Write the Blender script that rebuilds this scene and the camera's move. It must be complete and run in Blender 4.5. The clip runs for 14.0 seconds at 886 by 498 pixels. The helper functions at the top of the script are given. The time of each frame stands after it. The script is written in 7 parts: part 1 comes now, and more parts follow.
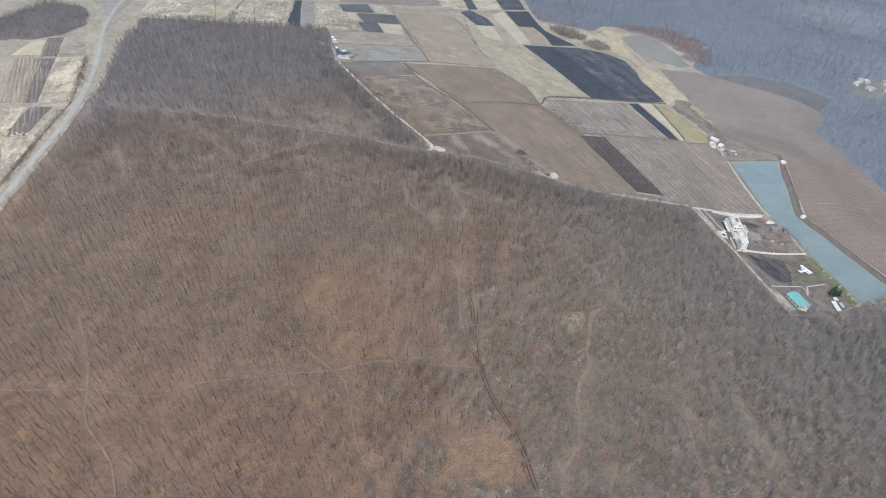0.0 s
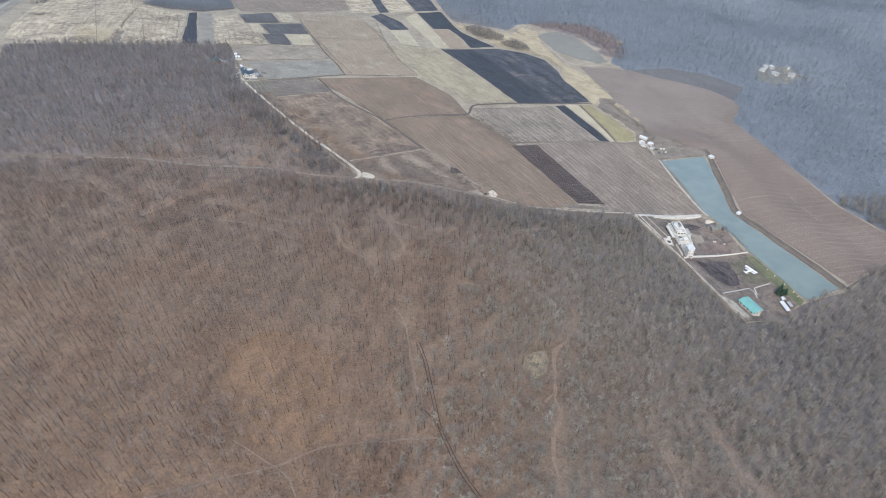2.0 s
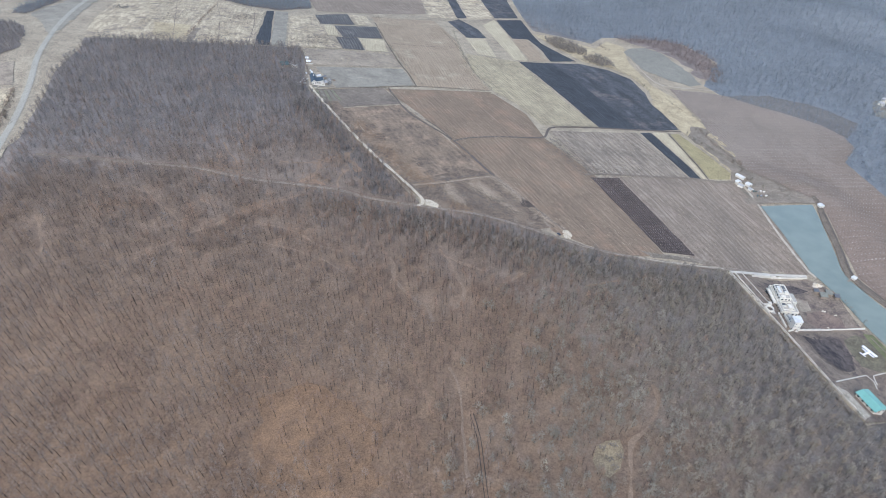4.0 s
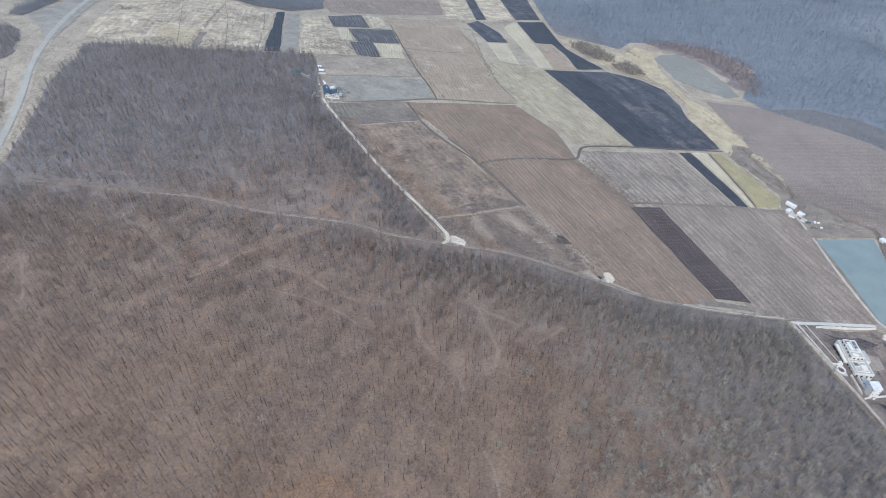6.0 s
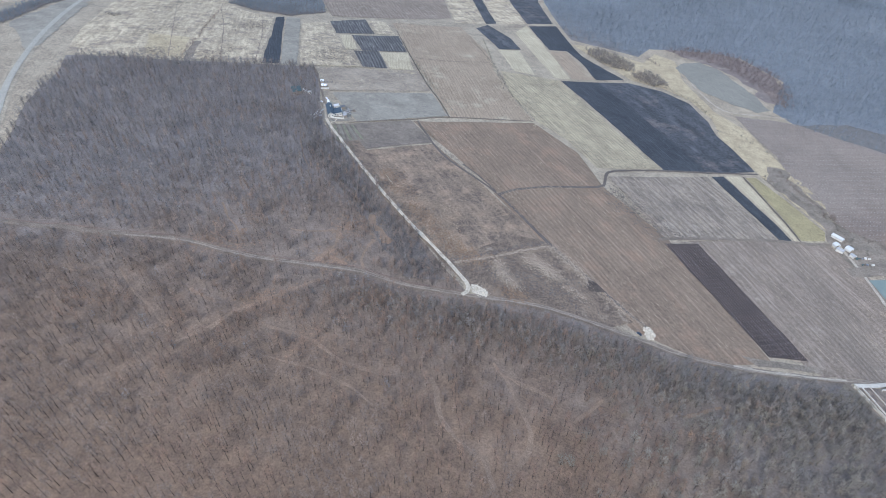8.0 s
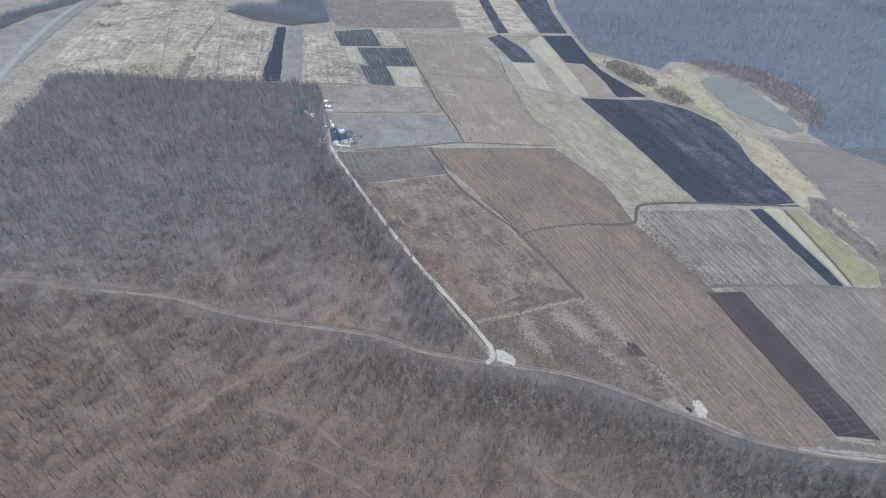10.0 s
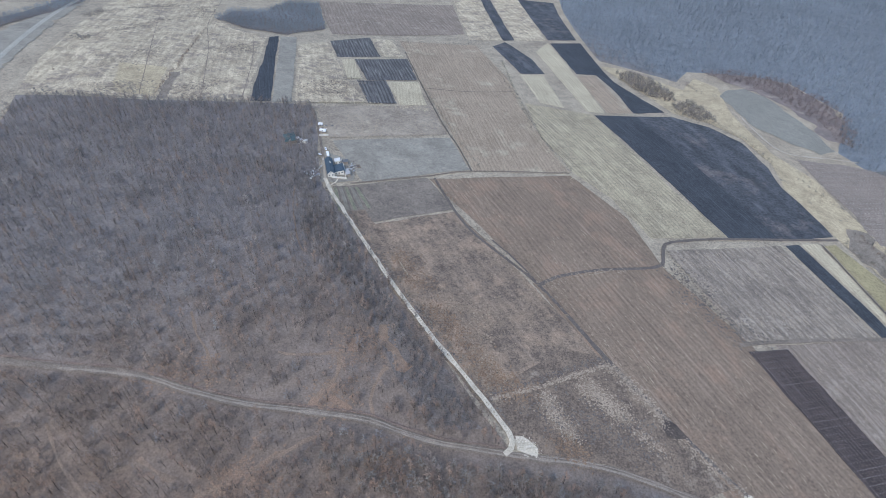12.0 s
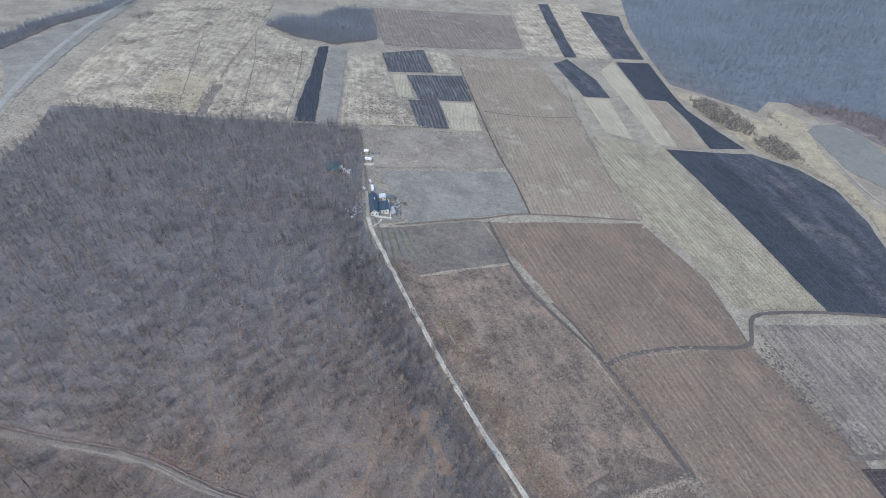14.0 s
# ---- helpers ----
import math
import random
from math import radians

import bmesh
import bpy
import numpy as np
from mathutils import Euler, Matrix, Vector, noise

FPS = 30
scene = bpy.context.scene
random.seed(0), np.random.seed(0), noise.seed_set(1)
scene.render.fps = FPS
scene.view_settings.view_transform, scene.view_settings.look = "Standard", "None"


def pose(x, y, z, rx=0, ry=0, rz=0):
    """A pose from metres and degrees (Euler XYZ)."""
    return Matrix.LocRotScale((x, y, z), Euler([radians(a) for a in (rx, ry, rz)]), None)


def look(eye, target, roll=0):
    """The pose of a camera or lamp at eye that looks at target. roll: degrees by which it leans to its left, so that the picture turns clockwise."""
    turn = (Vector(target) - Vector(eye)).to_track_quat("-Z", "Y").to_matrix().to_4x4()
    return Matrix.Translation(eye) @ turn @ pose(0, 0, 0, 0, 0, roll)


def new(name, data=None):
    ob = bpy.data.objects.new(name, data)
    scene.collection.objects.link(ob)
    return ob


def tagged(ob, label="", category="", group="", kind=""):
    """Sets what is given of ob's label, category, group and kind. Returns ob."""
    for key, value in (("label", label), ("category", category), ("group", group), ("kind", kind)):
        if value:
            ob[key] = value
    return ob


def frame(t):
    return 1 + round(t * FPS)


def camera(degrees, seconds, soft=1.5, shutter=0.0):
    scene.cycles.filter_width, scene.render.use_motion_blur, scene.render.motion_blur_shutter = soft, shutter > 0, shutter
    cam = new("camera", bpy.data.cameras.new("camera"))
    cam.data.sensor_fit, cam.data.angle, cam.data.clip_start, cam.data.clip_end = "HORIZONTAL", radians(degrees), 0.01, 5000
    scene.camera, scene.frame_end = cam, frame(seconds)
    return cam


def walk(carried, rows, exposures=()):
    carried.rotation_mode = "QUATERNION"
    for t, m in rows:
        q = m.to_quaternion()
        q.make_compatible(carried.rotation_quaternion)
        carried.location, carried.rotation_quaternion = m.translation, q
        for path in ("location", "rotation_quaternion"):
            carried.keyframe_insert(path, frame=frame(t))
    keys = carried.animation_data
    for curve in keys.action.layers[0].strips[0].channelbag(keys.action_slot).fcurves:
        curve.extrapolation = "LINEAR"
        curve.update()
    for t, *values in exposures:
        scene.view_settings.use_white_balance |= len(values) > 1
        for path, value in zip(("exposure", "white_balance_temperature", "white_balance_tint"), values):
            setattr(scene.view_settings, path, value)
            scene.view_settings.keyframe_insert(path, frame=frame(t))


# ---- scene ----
cam = camera(78.0, 14.0, soft=0.95)
# seconds, place, pitch, roll, yaw
PATH = [
    (0, -0.00, -0.00, 289.99, -38.512, -0.646, 0.008),
    (0.5, -3.38, 14.79, 290.12, -38.626, -0.651, 0.069),
    (0.6, -3.67, 17.39, 290.47, -38.700, -0.699, -2.687),
    (0.7, -3.95, 19.99, 290.81, -38.774, -0.746, -4.955),
    (0.8, -4.24, 22.59, 291.15, -38.848, -0.793, -6.847),
    (0.9, -4.53, 25.19, 291.49, -38.922, -0.841, -7.560),
    (1, -4.81, 27.79, 291.83, -38.996, -0.888, -8.002),
    (1.5, -4.93, 41.57, 291.47, -39.009, -0.675, -8.783),
    (2, -4.42, 56.50, 291.24, -39.035, -0.571, -9.174),
    (2.5, -3.97, 70.35, 291.24, -39.043, -0.413, -9.423),
    (3, -3.36, 86.27, 290.91, -39.068, -0.388, -8.779),
    (3.1, -3.43, 89.51, 290.51, -39.059, -0.343, -7.800),
    (3.2, -3.49, 92.74, 290.11, -39.051, -0.298, -5.750),
    (3.3, -3.55, 95.97, 289.71, -39.043, -0.254, -4.500),
    (3.4, -3.62, 99.21, 289.31, -39.035, -0.209, -3.500),
    (3.5, -3.68, 102.44, 288.91, -39.026, -0.164, -3.132),
    (3.7, -4.06, 108.17, 288.59, -38.975, -0.347, -2.395),
    (5.8, -18.90, 176.02, 289.02, -39.786, 0.005, -0.804),
    (6, -20.19, 182.34, 288.47, -39.740, -0.016, -0.873),
    (6.5, -23.65, 198.17, 288.53, -39.946, 0.007, -0.791),
    (7, -26.95, 215.04, 288.35, -40.048, 0.033, -0.755),
    (7.5, -29.97, 230.98, 288.63, -40.214, 0.020, -0.761),
    (8, -33.46, 248.23, 288.50, -40.351, 0.109, -0.854),
    (8.2, -35.21, 255.14, 288.27, -40.423, 0.191, -1.001),
    (10.3, -47.62, 322.06, 287.35, -40.540, 0.226, -0.662),
    (10.5, -48.80, 328.61, 287.84, -40.761, 0.202, -0.792),
    (11, -50.52, 345.55, 287.89, -40.922, 0.240, -0.854),
    (11.5, -51.51, 361.90, 286.98, -40.933, 0.309, -0.879),
    (12, -52.04, 378.56, 286.44, -40.969, 0.322, -0.856),
    (12.5, -53.64, 394.87, 285.81, -41.061, 0.441, -0.660),
    (12.6, -54.19, 398.52, 285.54, -41.054, 0.430, 0.725),
    (12.7, -54.73, 402.16, 285.28, -41.048, 0.420, 2.284),
    (12.8, -55.28, 405.80, 285.01, -41.041, 0.409, 2.564),
    (12.9, -55.82, 409.45, 284.74, -41.035, 0.398, 2.918),
    (13, -56.36, 413.09, 284.48, -41.028, 0.388, 3.166),
    (13.5, -59.99, 429.31, 284.14, -41.032, 0.465, 3.907),
    (14, -65.56, 446.39, 283.29, -41.017, 0.614, 4.164),
]
walk(cam, [(t, pose(x, y, z, 90 + pitch, 0, yaw) @ pose(0, 0, 0, 0, 0, roll)) for t, x, y, z, pitch, roll, yaw in PATH], [(0.0, 0.96, 6540, 10), (3.0, 0.97, 6400, 10), (7.0, 0.94, 6050, 10), (10.5, 0.78, 5990, 10), (14.0, 0.69, 5970, 10)])

# ---- light: hazy late-winter sun behind the camera ----
world = bpy.data.worlds.new("sky")
scene.world = world
world.use_nodes = True
sky = world.node_tree.nodes.new("ShaderNodeTexSky")
sky.sky_type, sky.sun_disc = "NISHITA", False
SUN_EL, SUN_AZ = radians(46), radians(205)
sky.sun_elevation, sky.sun_rotation = SUN_EL, SUN_AZ
sky.air_density, sky.dust_density, sky.ozone_density = 1.0, 1.0, 1.5
back = world.node_tree.nodes["Background"]
back.inputs["Strength"].default_value = 0.16
world.node_tree.links.new(sky.outputs["Color"], back.inputs["Color"])
sun = new("sun", bpy.data.lights.new("sun", "SUN"))
sun.data.energy, sun.data.angle, sun.data.color = 1.48, radians(28), (1.0, 0.96, 0.90)
sun_from = Vector((math.sin(SUN_AZ) * math.cos(SUN_EL), math.cos(SUN_AZ) * math.cos(SUN_EL), math.sin(SUN_EL)))
sun.matrix_world = look(sun_from * 1500, (0, 0, 0))

# ---- terrain ----
Q = [0.0001, -0.4675, -0.1152, -0.0901, -0.1079, -0.1695, -0.0045, 0.1690, 0.1895, -0.0872]
POND_AXIS = [(398, 615), (382, 500), (393, 430), (393, 352)]
POND_Z = -60.0


def seg_dist(x, y, line):
    """Distance from points to a polyline, with numpy."""
    x, y = np.asarray(x, float), np.asarray(y, float)
    best = np.full(np.broadcast(x, y).shape, 1e9)
    for (x0, y0), (x1, y1) in zip(line, line[1:]):
        dx, dy = x1 - x0, y1 - y0
        t = np.clip(((x - x0) * dx + (y - y0) * dy) / (dx * dx + dy * dy + 1e-9), 0, 1)
        best = np.minimum(best, np.hypot(x - x0 - t * dx, y - y0 - t * dy))
    return best


def heights(x, y):
    """The hillside that falls to the pond in the valley, with numpy."""
    x, y = np.asarray(x, float), np.asarray(y, float)
    u, v = 1.7 * np.tanh(x / 300 / 1.7), 1.8 * np.tanh((y - 640) / 430 / 1.8)
    z = 100 * (Q[0] + Q[1] * u + Q[2] * v + Q[3] * u * u + Q[4] * u * v + Q[5] * v * v
               + Q[6] * u**3 + Q[7] * u * u * v + Q[8] * u * v * v + Q[9] * v**3)
    fold = np.clip((x - 0.18 * (y - 900) - 610) / 160, 0, 1)
    z = z + fold * fold * (9 * np.sin(x / 62 + y / 118 + 1.5 * np.sin(y / 210)) + 5 * np.sin(y / 51 - x / 140))
    w = np.clip((110 - seg_dist(x, y, POND_AXIS)) / 65, 0, 1)
    w = w * w * (3 - 2 * w)
    return z + (POND_Z - z) * w


def gz(x, y):
    return float(heights(x, y))


def inside(x, y, poly):
    x, y = np.asarray(x, float), np.asarray(y, float)
    hit = np.zeros(x.shape, bool)
    for (x0, y0), (x1, y1) in zip(poly, poly[1:] + poly[:1]):
        if y0 != y1:
            hit ^= ((y0 > y) != (y1 > y)) & (x < (x1 - x0) * (y - y0) / (y1 - y0) + x0)
    return hit


# ---- materials ----
def shader(name, rough=0.9, spec=0.2):
    mat = bpy.data.materials.new(name)
    mat.use_nodes = True
    bsdf = mat.node_tree.nodes["Principled BSDF"]
    bsdf.inputs["Roughness"].default_value = rough
    bsdf.inputs["Specular IOR Level"].default_value = spec
    return mat, mat.node_tree, bsdf


def node(nt, kind, **settings):
    n = nt.nodes.new(kind)
    for key, value in settings.items():
        n.inputs[key.replace("_", " ")].default_value = value
    return n


def ramp(nt, source, stops):
    r = nt.nodes.new("ShaderNodeValToRGB")
    els = r.color_ramp.elements
    while len(els) < len(stops):
        els.new(0.5)
    for el, (at, col) in zip(els, stops):
        el.position, el.color = at, (*col, 1)
    nt.links.new(source, r.inputs["Fac"])
    return r.outputs["Color"]


def mixed(nt, fac, a, b, mode="MIX"):
    mx = nt.nodes.new("ShaderNodeMix")
    mx.data_type, mx.blend_type = "RGBA", mode
    for sock, value in ((mx.inputs[0], fac), (mx.inputs[6], a), (mx.inputs[7], b)):
        if hasattr(value, "is_output"):
            nt.links.new(value, sock)
        else:
            sock.default_value = value if isinstance(value, (int, float)) else (*value, 1)
    return mx.outputs[2]


def math_node(nt, op, a, b=None):
    n = nt.nodes.new("ShaderNodeMath")
    n.operation = op
    for sock, value in zip(n.inputs, (a, b)):
        if value is None:
            continue
        if hasattr(value, "is_output"):
            nt.links.new(value, sock)
        else:
            sock.default_value = value
    return n.outputs[0]


def land(name, light, dark, patch=45.0, grain=3.0, rows=None, contrast=0.5, accent=None, accent_at=0.62, rough=0.95, bump=0.35, blends=(), speck=0.22):
    """Open ground: two colours in large patches and fine tufts; rows=(dx, dy, spacing, strength) gives drilled or
    ploughed lines;
    accent: a third colour in scattered patches; blends: ((light, dark), (ax, ay), lo, hi), soils or painted haze tints
    that take over across the land."""
    mat, nt, bsdf = shader(name, rough, 0.1)
    geo = nt.nodes.new("ShaderNodeNewGeometry")
    big = node(nt, "ShaderNodeTexNoise", Scale=1 / patch, Detail=6.0, Roughness=0.62)
    fine = node(nt, "ShaderNodeTexNoise", Scale=1 / grain, Detail=5.0, Roughness=0.7)
    for n in (big, fine):
        nt.links.new(geo.outputs["Position"], n.inputs["Vector"])
    tuft = node(nt, "ShaderNodeTexNoise", Scale=1 / (grain * 3.2), Detail=6.0, Roughness=0.75)
    nt.links.new(geo.outputs["Position"], tuft.inputs["Vector"])
    fac = math_node(nt, "ADD", math_node(nt, "MULTIPLY", big.outputs["Fac"], 0.38), math_node(nt, "ADD", math_node(nt, "MULTIPLY", fine.outputs["Fac"], 0.31), math_node(nt, "MULTIPLY", tuft.outputs["Fac"], 0.31)))
    lo, hi = 0.5 - 0.095 / (contrast + 0.5), 0.5 + 0.095 / (contrast + 0.5)
    col = ramp(nt, fac, [(lo, dark), (hi, light)])
    if accent:
        spot = node(nt, "ShaderNodeTexNoise", Scale=1.7 / patch, Detail=7.0, Roughness=0.7)
        shift = nt.nodes.new("ShaderNodeVectorMath")
        shift.operation = "ADD"
        shift.inputs[1].default_value = (311, 77, 19)
        nt.links.new(geo.outputs["Position"], shift.inputs[0])
        nt.links.new(shift.outputs[0], spot.inputs["Vector"])
        m = ramp(nt, spot.outputs["Fac"], [(accent_at - 0.05, (0, 0, 0)), (accent_at + 0.07, (1, 1, 1))])
        col = mixed(nt, m, col, accent)
    for (light_b, dark_b), (ax, ay), start, end in blends:
        reach = nt.nodes.new("ShaderNodeVectorMath")
        reach.operation = "DOT_PRODUCT"
        reach.inputs[1].default_value = (ax, ay, 0)
        nt.links.new(geo.outputs["Position"], reach.inputs[0])
        ragged = math_node(nt, "ADD", math_node(nt, "DIVIDE", math_node(nt, "SUBTRACT", reach.outputs["Value"], start), end - start), math_node(nt, "MULTIPLY", math_node(nt, "SUBTRACT", big.outputs["Fac"], 0.5), 1.6))
        col = mixed(nt, ramp(nt, ragged, [(0.0, (0, 0, 0)), (1.0, (1, 1, 1))]), col, ramp(nt, fac, [(lo, dark_b), (hi, light_b)]))
    if speck:
        dots = node(nt, "ShaderNodeTexNoise", Scale=1 / (grain * 0.5), Detail=3.0, Roughness=0.7)
        nt.links.new(geo.outputs["Position"], dots.inputs["Vector"])
        col = mixed(nt, 1.0, col, ramp(nt, dots.outputs["Fac"], [(0.33, (1 - 1.5 * speck,) * 3), (0.5, (1, 1, 1)), (0.67, (1 + speck,) * 3)]), "MULTIPLY")
    height = fine.outputs["Fac"]
    if rows:
        dx, dy, spacing, strength = rows
        size = math.hypot(dx, dy)
        dot = nt.nodes.new("ShaderNodeVectorMath")
        dot.operation = "DOT_PRODUCT"
        dot.inputs[1].default_value = (-dy / size, dx / size, 0)
        nt.links.new(geo.outputs["Position"], dot.inputs[0])
        wob = node(nt, "ShaderNodeTexNoise", Scale=0.02, Detail=2.0)
        nt.links.new(geo.outputs["Position"], wob.inputs["Vector"])
        along = math_node(nt, "ADD", math_node(nt, "MULTIPLY", dot.outputs["Value"], 2 * math.pi / spacing), math_node(nt, "MULTIPLY", wob.outputs["Fac"], 3.0))
        wave = math_node(nt, "SINE", along)
        # lines differ in strength from row to row and fade along their length
        def streaks(along_m, across_m, turn):
            mp = nt.nodes.new("ShaderNodeMapping")
            mp.vector_type = "TEXTURE"
            mp.inputs["Rotation"].default_value = (0, 0, math.atan2(dy, dx))
            mp.inputs["Location"].default_value = (turn, turn, 0)
            mp.inputs["Scale"].default_value = (along_m, across_m, 200)
            nt.links.new(geo.outputs["Position"], mp.inputs["Vector"])
            tex = node(nt, "ShaderNodeTexNoise", Scale=1.0, Detail=4.0, Roughness=0.65)
            nt.links.new(mp.outputs[0], tex.inputs["Vector"])
            return tex.outputs["Fac"]

        wide, thin = streaks(110, spacing * 2.2, 0), streaks(45, spacing * 0.55, 37)
        line = math_node(nt, "MULTIPLY", math_node(nt, "ADD", wave, 0.2), math_node(nt, "MULTIPLY", math_node(nt, "ADD", wide, 0.45), strength * 0.62))
        col = mixed(nt, math_node(nt, "MAXIMUM", line, 0.0), col, tuple(min(1, c * 0.5) for c in dark))
        deep = math_node(nt, "MULTIPLY", ramp(nt, thin, [(0.30, (1, 1, 1)), (0.46, (0, 0, 0))]), min(1, strength * 1.3))
        col = mixed(nt, deep, col, tuple(c * 0.62 for c in dark))
        pale = math_node(nt, "MULTIPLY", ramp(nt, thin, [(0.55, (0, 0, 0)), (0.70, (1, 1, 1))]), min(1, strength * 1.4))
        col = mixed(nt, pale, col, tuple(min(1, c * 1.4 + 0.02) for c in light))
        height = math_node(nt, "ADD", height, math_node(nt, "MULTIPLY", wave, 0.5 * strength))
    nt.links.new(col, bsdf.inputs["Base Color"])
    bp = node(nt, "ShaderNodeBump", Strength=bump, Distance=0.6)
    nt.links.new(height, bp.inputs["Height"])
    nt.links.new(bp.outputs["Normal"], bsdf.inputs["Normal"])
    return mat


def plain(name, col, vary=0.25, size=1.5, rough=0.8, metal=0.0, spec=0.3, island=False, crowns=0.0, differ=1.0):
    """Paint, bark, plaster, metal: one colour with stains at two scales; crowns: metres over which one crown differs from the next."""
    mat, nt, bsdf = shader(name, rough, spec)
    bsdf.inputs["Metallic"].default_value = metal
    geo = nt.nodes.new("ShaderNodeNewGeometry")
    a = node(nt, "ShaderNodeTexNoise", Scale=1 / size, Detail=5.0, Roughness=0.7)
    nt.links.new(geo.outputs["Position"], a.inputs["Vector"])
    fac = a.outputs["Fac"]
    if island:
        fac = math_node(nt, "ADD", math_node(nt, "MULTIPLY", fac, 0.4), math_node(nt, "MULTIPLY", geo.outputs["Random Per Island"], 0.6))
    col = ramp(nt, fac, [(0.25, tuple(c * (1 - vary) for c in col)), (0.75, tuple(min(1, c * (1 + vary)) for c in col))])
    if crowns:
        flat = nt.nodes.new("ShaderNodeVectorMath")
        flat.operation = "MULTIPLY"
        flat.inputs[1].default_value = (1, 1, 0)
        nt.links.new(geo.outputs["Position"], flat.inputs[0])
        cell = node(nt, "ShaderNodeTexVoronoi", Scale=1 / crowns)
        nt.links.new(flat.outputs[0], cell.inputs["Vector"])
        split = nt.nodes.new("ShaderNodeSeparateColor")
        nt.links.new(cell.outputs["Color"], split.inputs[0])
        col = mixed(nt, 1.0, col, ramp(nt, split.outputs[0], [(at, tuple(1 + differ * (c - 1) for c in k)) for at, k in ((0.0, (0.74, 0.75, 0.78)), (0.5, (0.97, 0.97, 0.97)), (0.9, (1.12, 1.10, 1.08)), (1.0, (1.3, 1.28, 1.22)))]), "MULTIPLY")
        col = mixed(nt, math_node(nt, "MULTIPLY", split.outputs[1], 0.4 * differ), col, mixed(nt, 1.0, col, (1.10, 0.96, 0.84), "MULTIPLY"))
    nt.links.new(col, bsdf.inputs["Base Color"])
    return mat


# dry grass, crops and soil
ROW = (0.38, -0.92)
# the northern (-0.45, 1) and far eastern (1, 0.35) blends paint distance haze
M_LITTER_HAZED = land("leaf_litter", (0.252, 0.163, 0.102), (0.165, 0.11, 0.075), 26, 2.2, contrast=0.7, bump=0.2, speck=0.15, accent=(0.29, 0.18, 0.102), accent_at=0.6, blends=(
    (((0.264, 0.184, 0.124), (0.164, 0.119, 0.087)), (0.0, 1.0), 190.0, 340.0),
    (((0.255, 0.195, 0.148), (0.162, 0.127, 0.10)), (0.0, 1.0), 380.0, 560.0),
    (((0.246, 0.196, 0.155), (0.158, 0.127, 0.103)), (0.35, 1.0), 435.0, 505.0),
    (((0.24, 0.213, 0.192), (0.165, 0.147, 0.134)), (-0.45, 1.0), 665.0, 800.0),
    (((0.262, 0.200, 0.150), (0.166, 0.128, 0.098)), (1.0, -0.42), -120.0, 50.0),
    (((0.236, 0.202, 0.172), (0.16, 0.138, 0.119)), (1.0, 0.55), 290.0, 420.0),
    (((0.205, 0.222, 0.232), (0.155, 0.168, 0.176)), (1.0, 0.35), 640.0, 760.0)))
M_NORTHFLOOR = land("grove_floor", (0.215, 0.186, 0.162), (0.145, 0.126, 0.112), 40, 2.0, contrast=0.7)
M_DRYGRASS = land("dry_grass", (0.405, 0.343, 0.25), (0.25, 0.21, 0.157), 40, 3, contrast=0.7)
M_PALE = land("pale_dry_grass", (0.56, 0.47, 0.325), (0.325, 0.268, 0.19), 30, 3, rows=(0.2, -0.97, 9, 0.25), contrast=0.9, accent=(0.27, 0.225, 0.175), accent_at=0.55)
M_STUBBLE = land("stubble", (0.266, 0.201, 0.144), (0.19, 0.143, 0.104), 60, 2.5, rows=(*ROW, 4.6, 0.32), contrast=0.4, accent=(0.278, 0.196, 0.137), accent_at=0.55, speck=0.22)
M_STUBBLE_N = land("old_stubble", (0.372, 0.292, 0.207), (0.272, 0.215, 0.153), 55, 2.5, rows=(0.16, -0.98, 4.2, 0.28), contrast=0.4, accent=(0.425, 0.365, 0.26), accent_at=0.6)
M_GREENSTUB = land("greenish_stubble", (0.43, 0.365, 0.242), (0.275, 0.233, 0.162), 35, 2.5, rows=(0.3, -0.95, 4.5, 0.36), contrast=0.8, accent=(0.43, 0.368, 0.24), accent_at=0.58)
M_FALLOW = land("grey_fallow", (0.32, 0.267, 0.205), (0.19, 0.157, 0.127), 34, 2.5, rows=(0.3, -0.95, 6.5, 0.4), contrast=0.8, accent=(0.40, 0.345, 0.27), accent_at=0.64, speck=0.22)
M_FALLOWD = land("dull_fallow", (0.248, 0.208, 0.165), (0.15, 0.126, 0.103), 26, 2.5, contrast=0.8, speck=0.1)
M_FALLOWB = land("blue_grey_fallow", (0.324, 0.297, 0.238), (0.216, 0.194, 0.158), 30, 2.5, contrast=0.6, accent=(0.378, 0.335, 0.262), accent_at=0.64, speck=0.1)
M_FALLOWN = land("patchy_fallow", (0.367, 0.308, 0.233), (0.221, 0.184, 0.144), 26, 2.5, contrast=0.7, accent=(0.464, 0.4, 0.297), accent_at=0.64, speck=0.1)
M_PALESCRUB = land("bleached_weeds", (0.385, 0.313, 0.232), (0.275, 0.22, 0.163), 16, 2.0, contrast=0.7)
M_SCRUB = land("weedy_fallow", (0.272, 0.207, 0.15), (0.14, 0.111, 0.088), 26, 2.4, rows=(0.5, -0.86, 7.0, 0.2), contrast=0.9, accent=(0.322, 0.238, 0.168), accent_at=0.55, speck=0.2)
M_SCRUBLOW = land("rough_weeds", (0.228, 0.174, 0.128), (0.122, 0.097, 0.077), 22, 2.2, contrast=0.8, accent=(0.32, 0.262, 0.20), accent_at=0.64, speck=0.2)
M_SOIL = land("black_soil", (0.075, 0.08, 0.086), (0.048, 0.052, 0.057), 50, 3, rows=(0.26, -0.97, 3.2, 0.3), contrast=0.4)
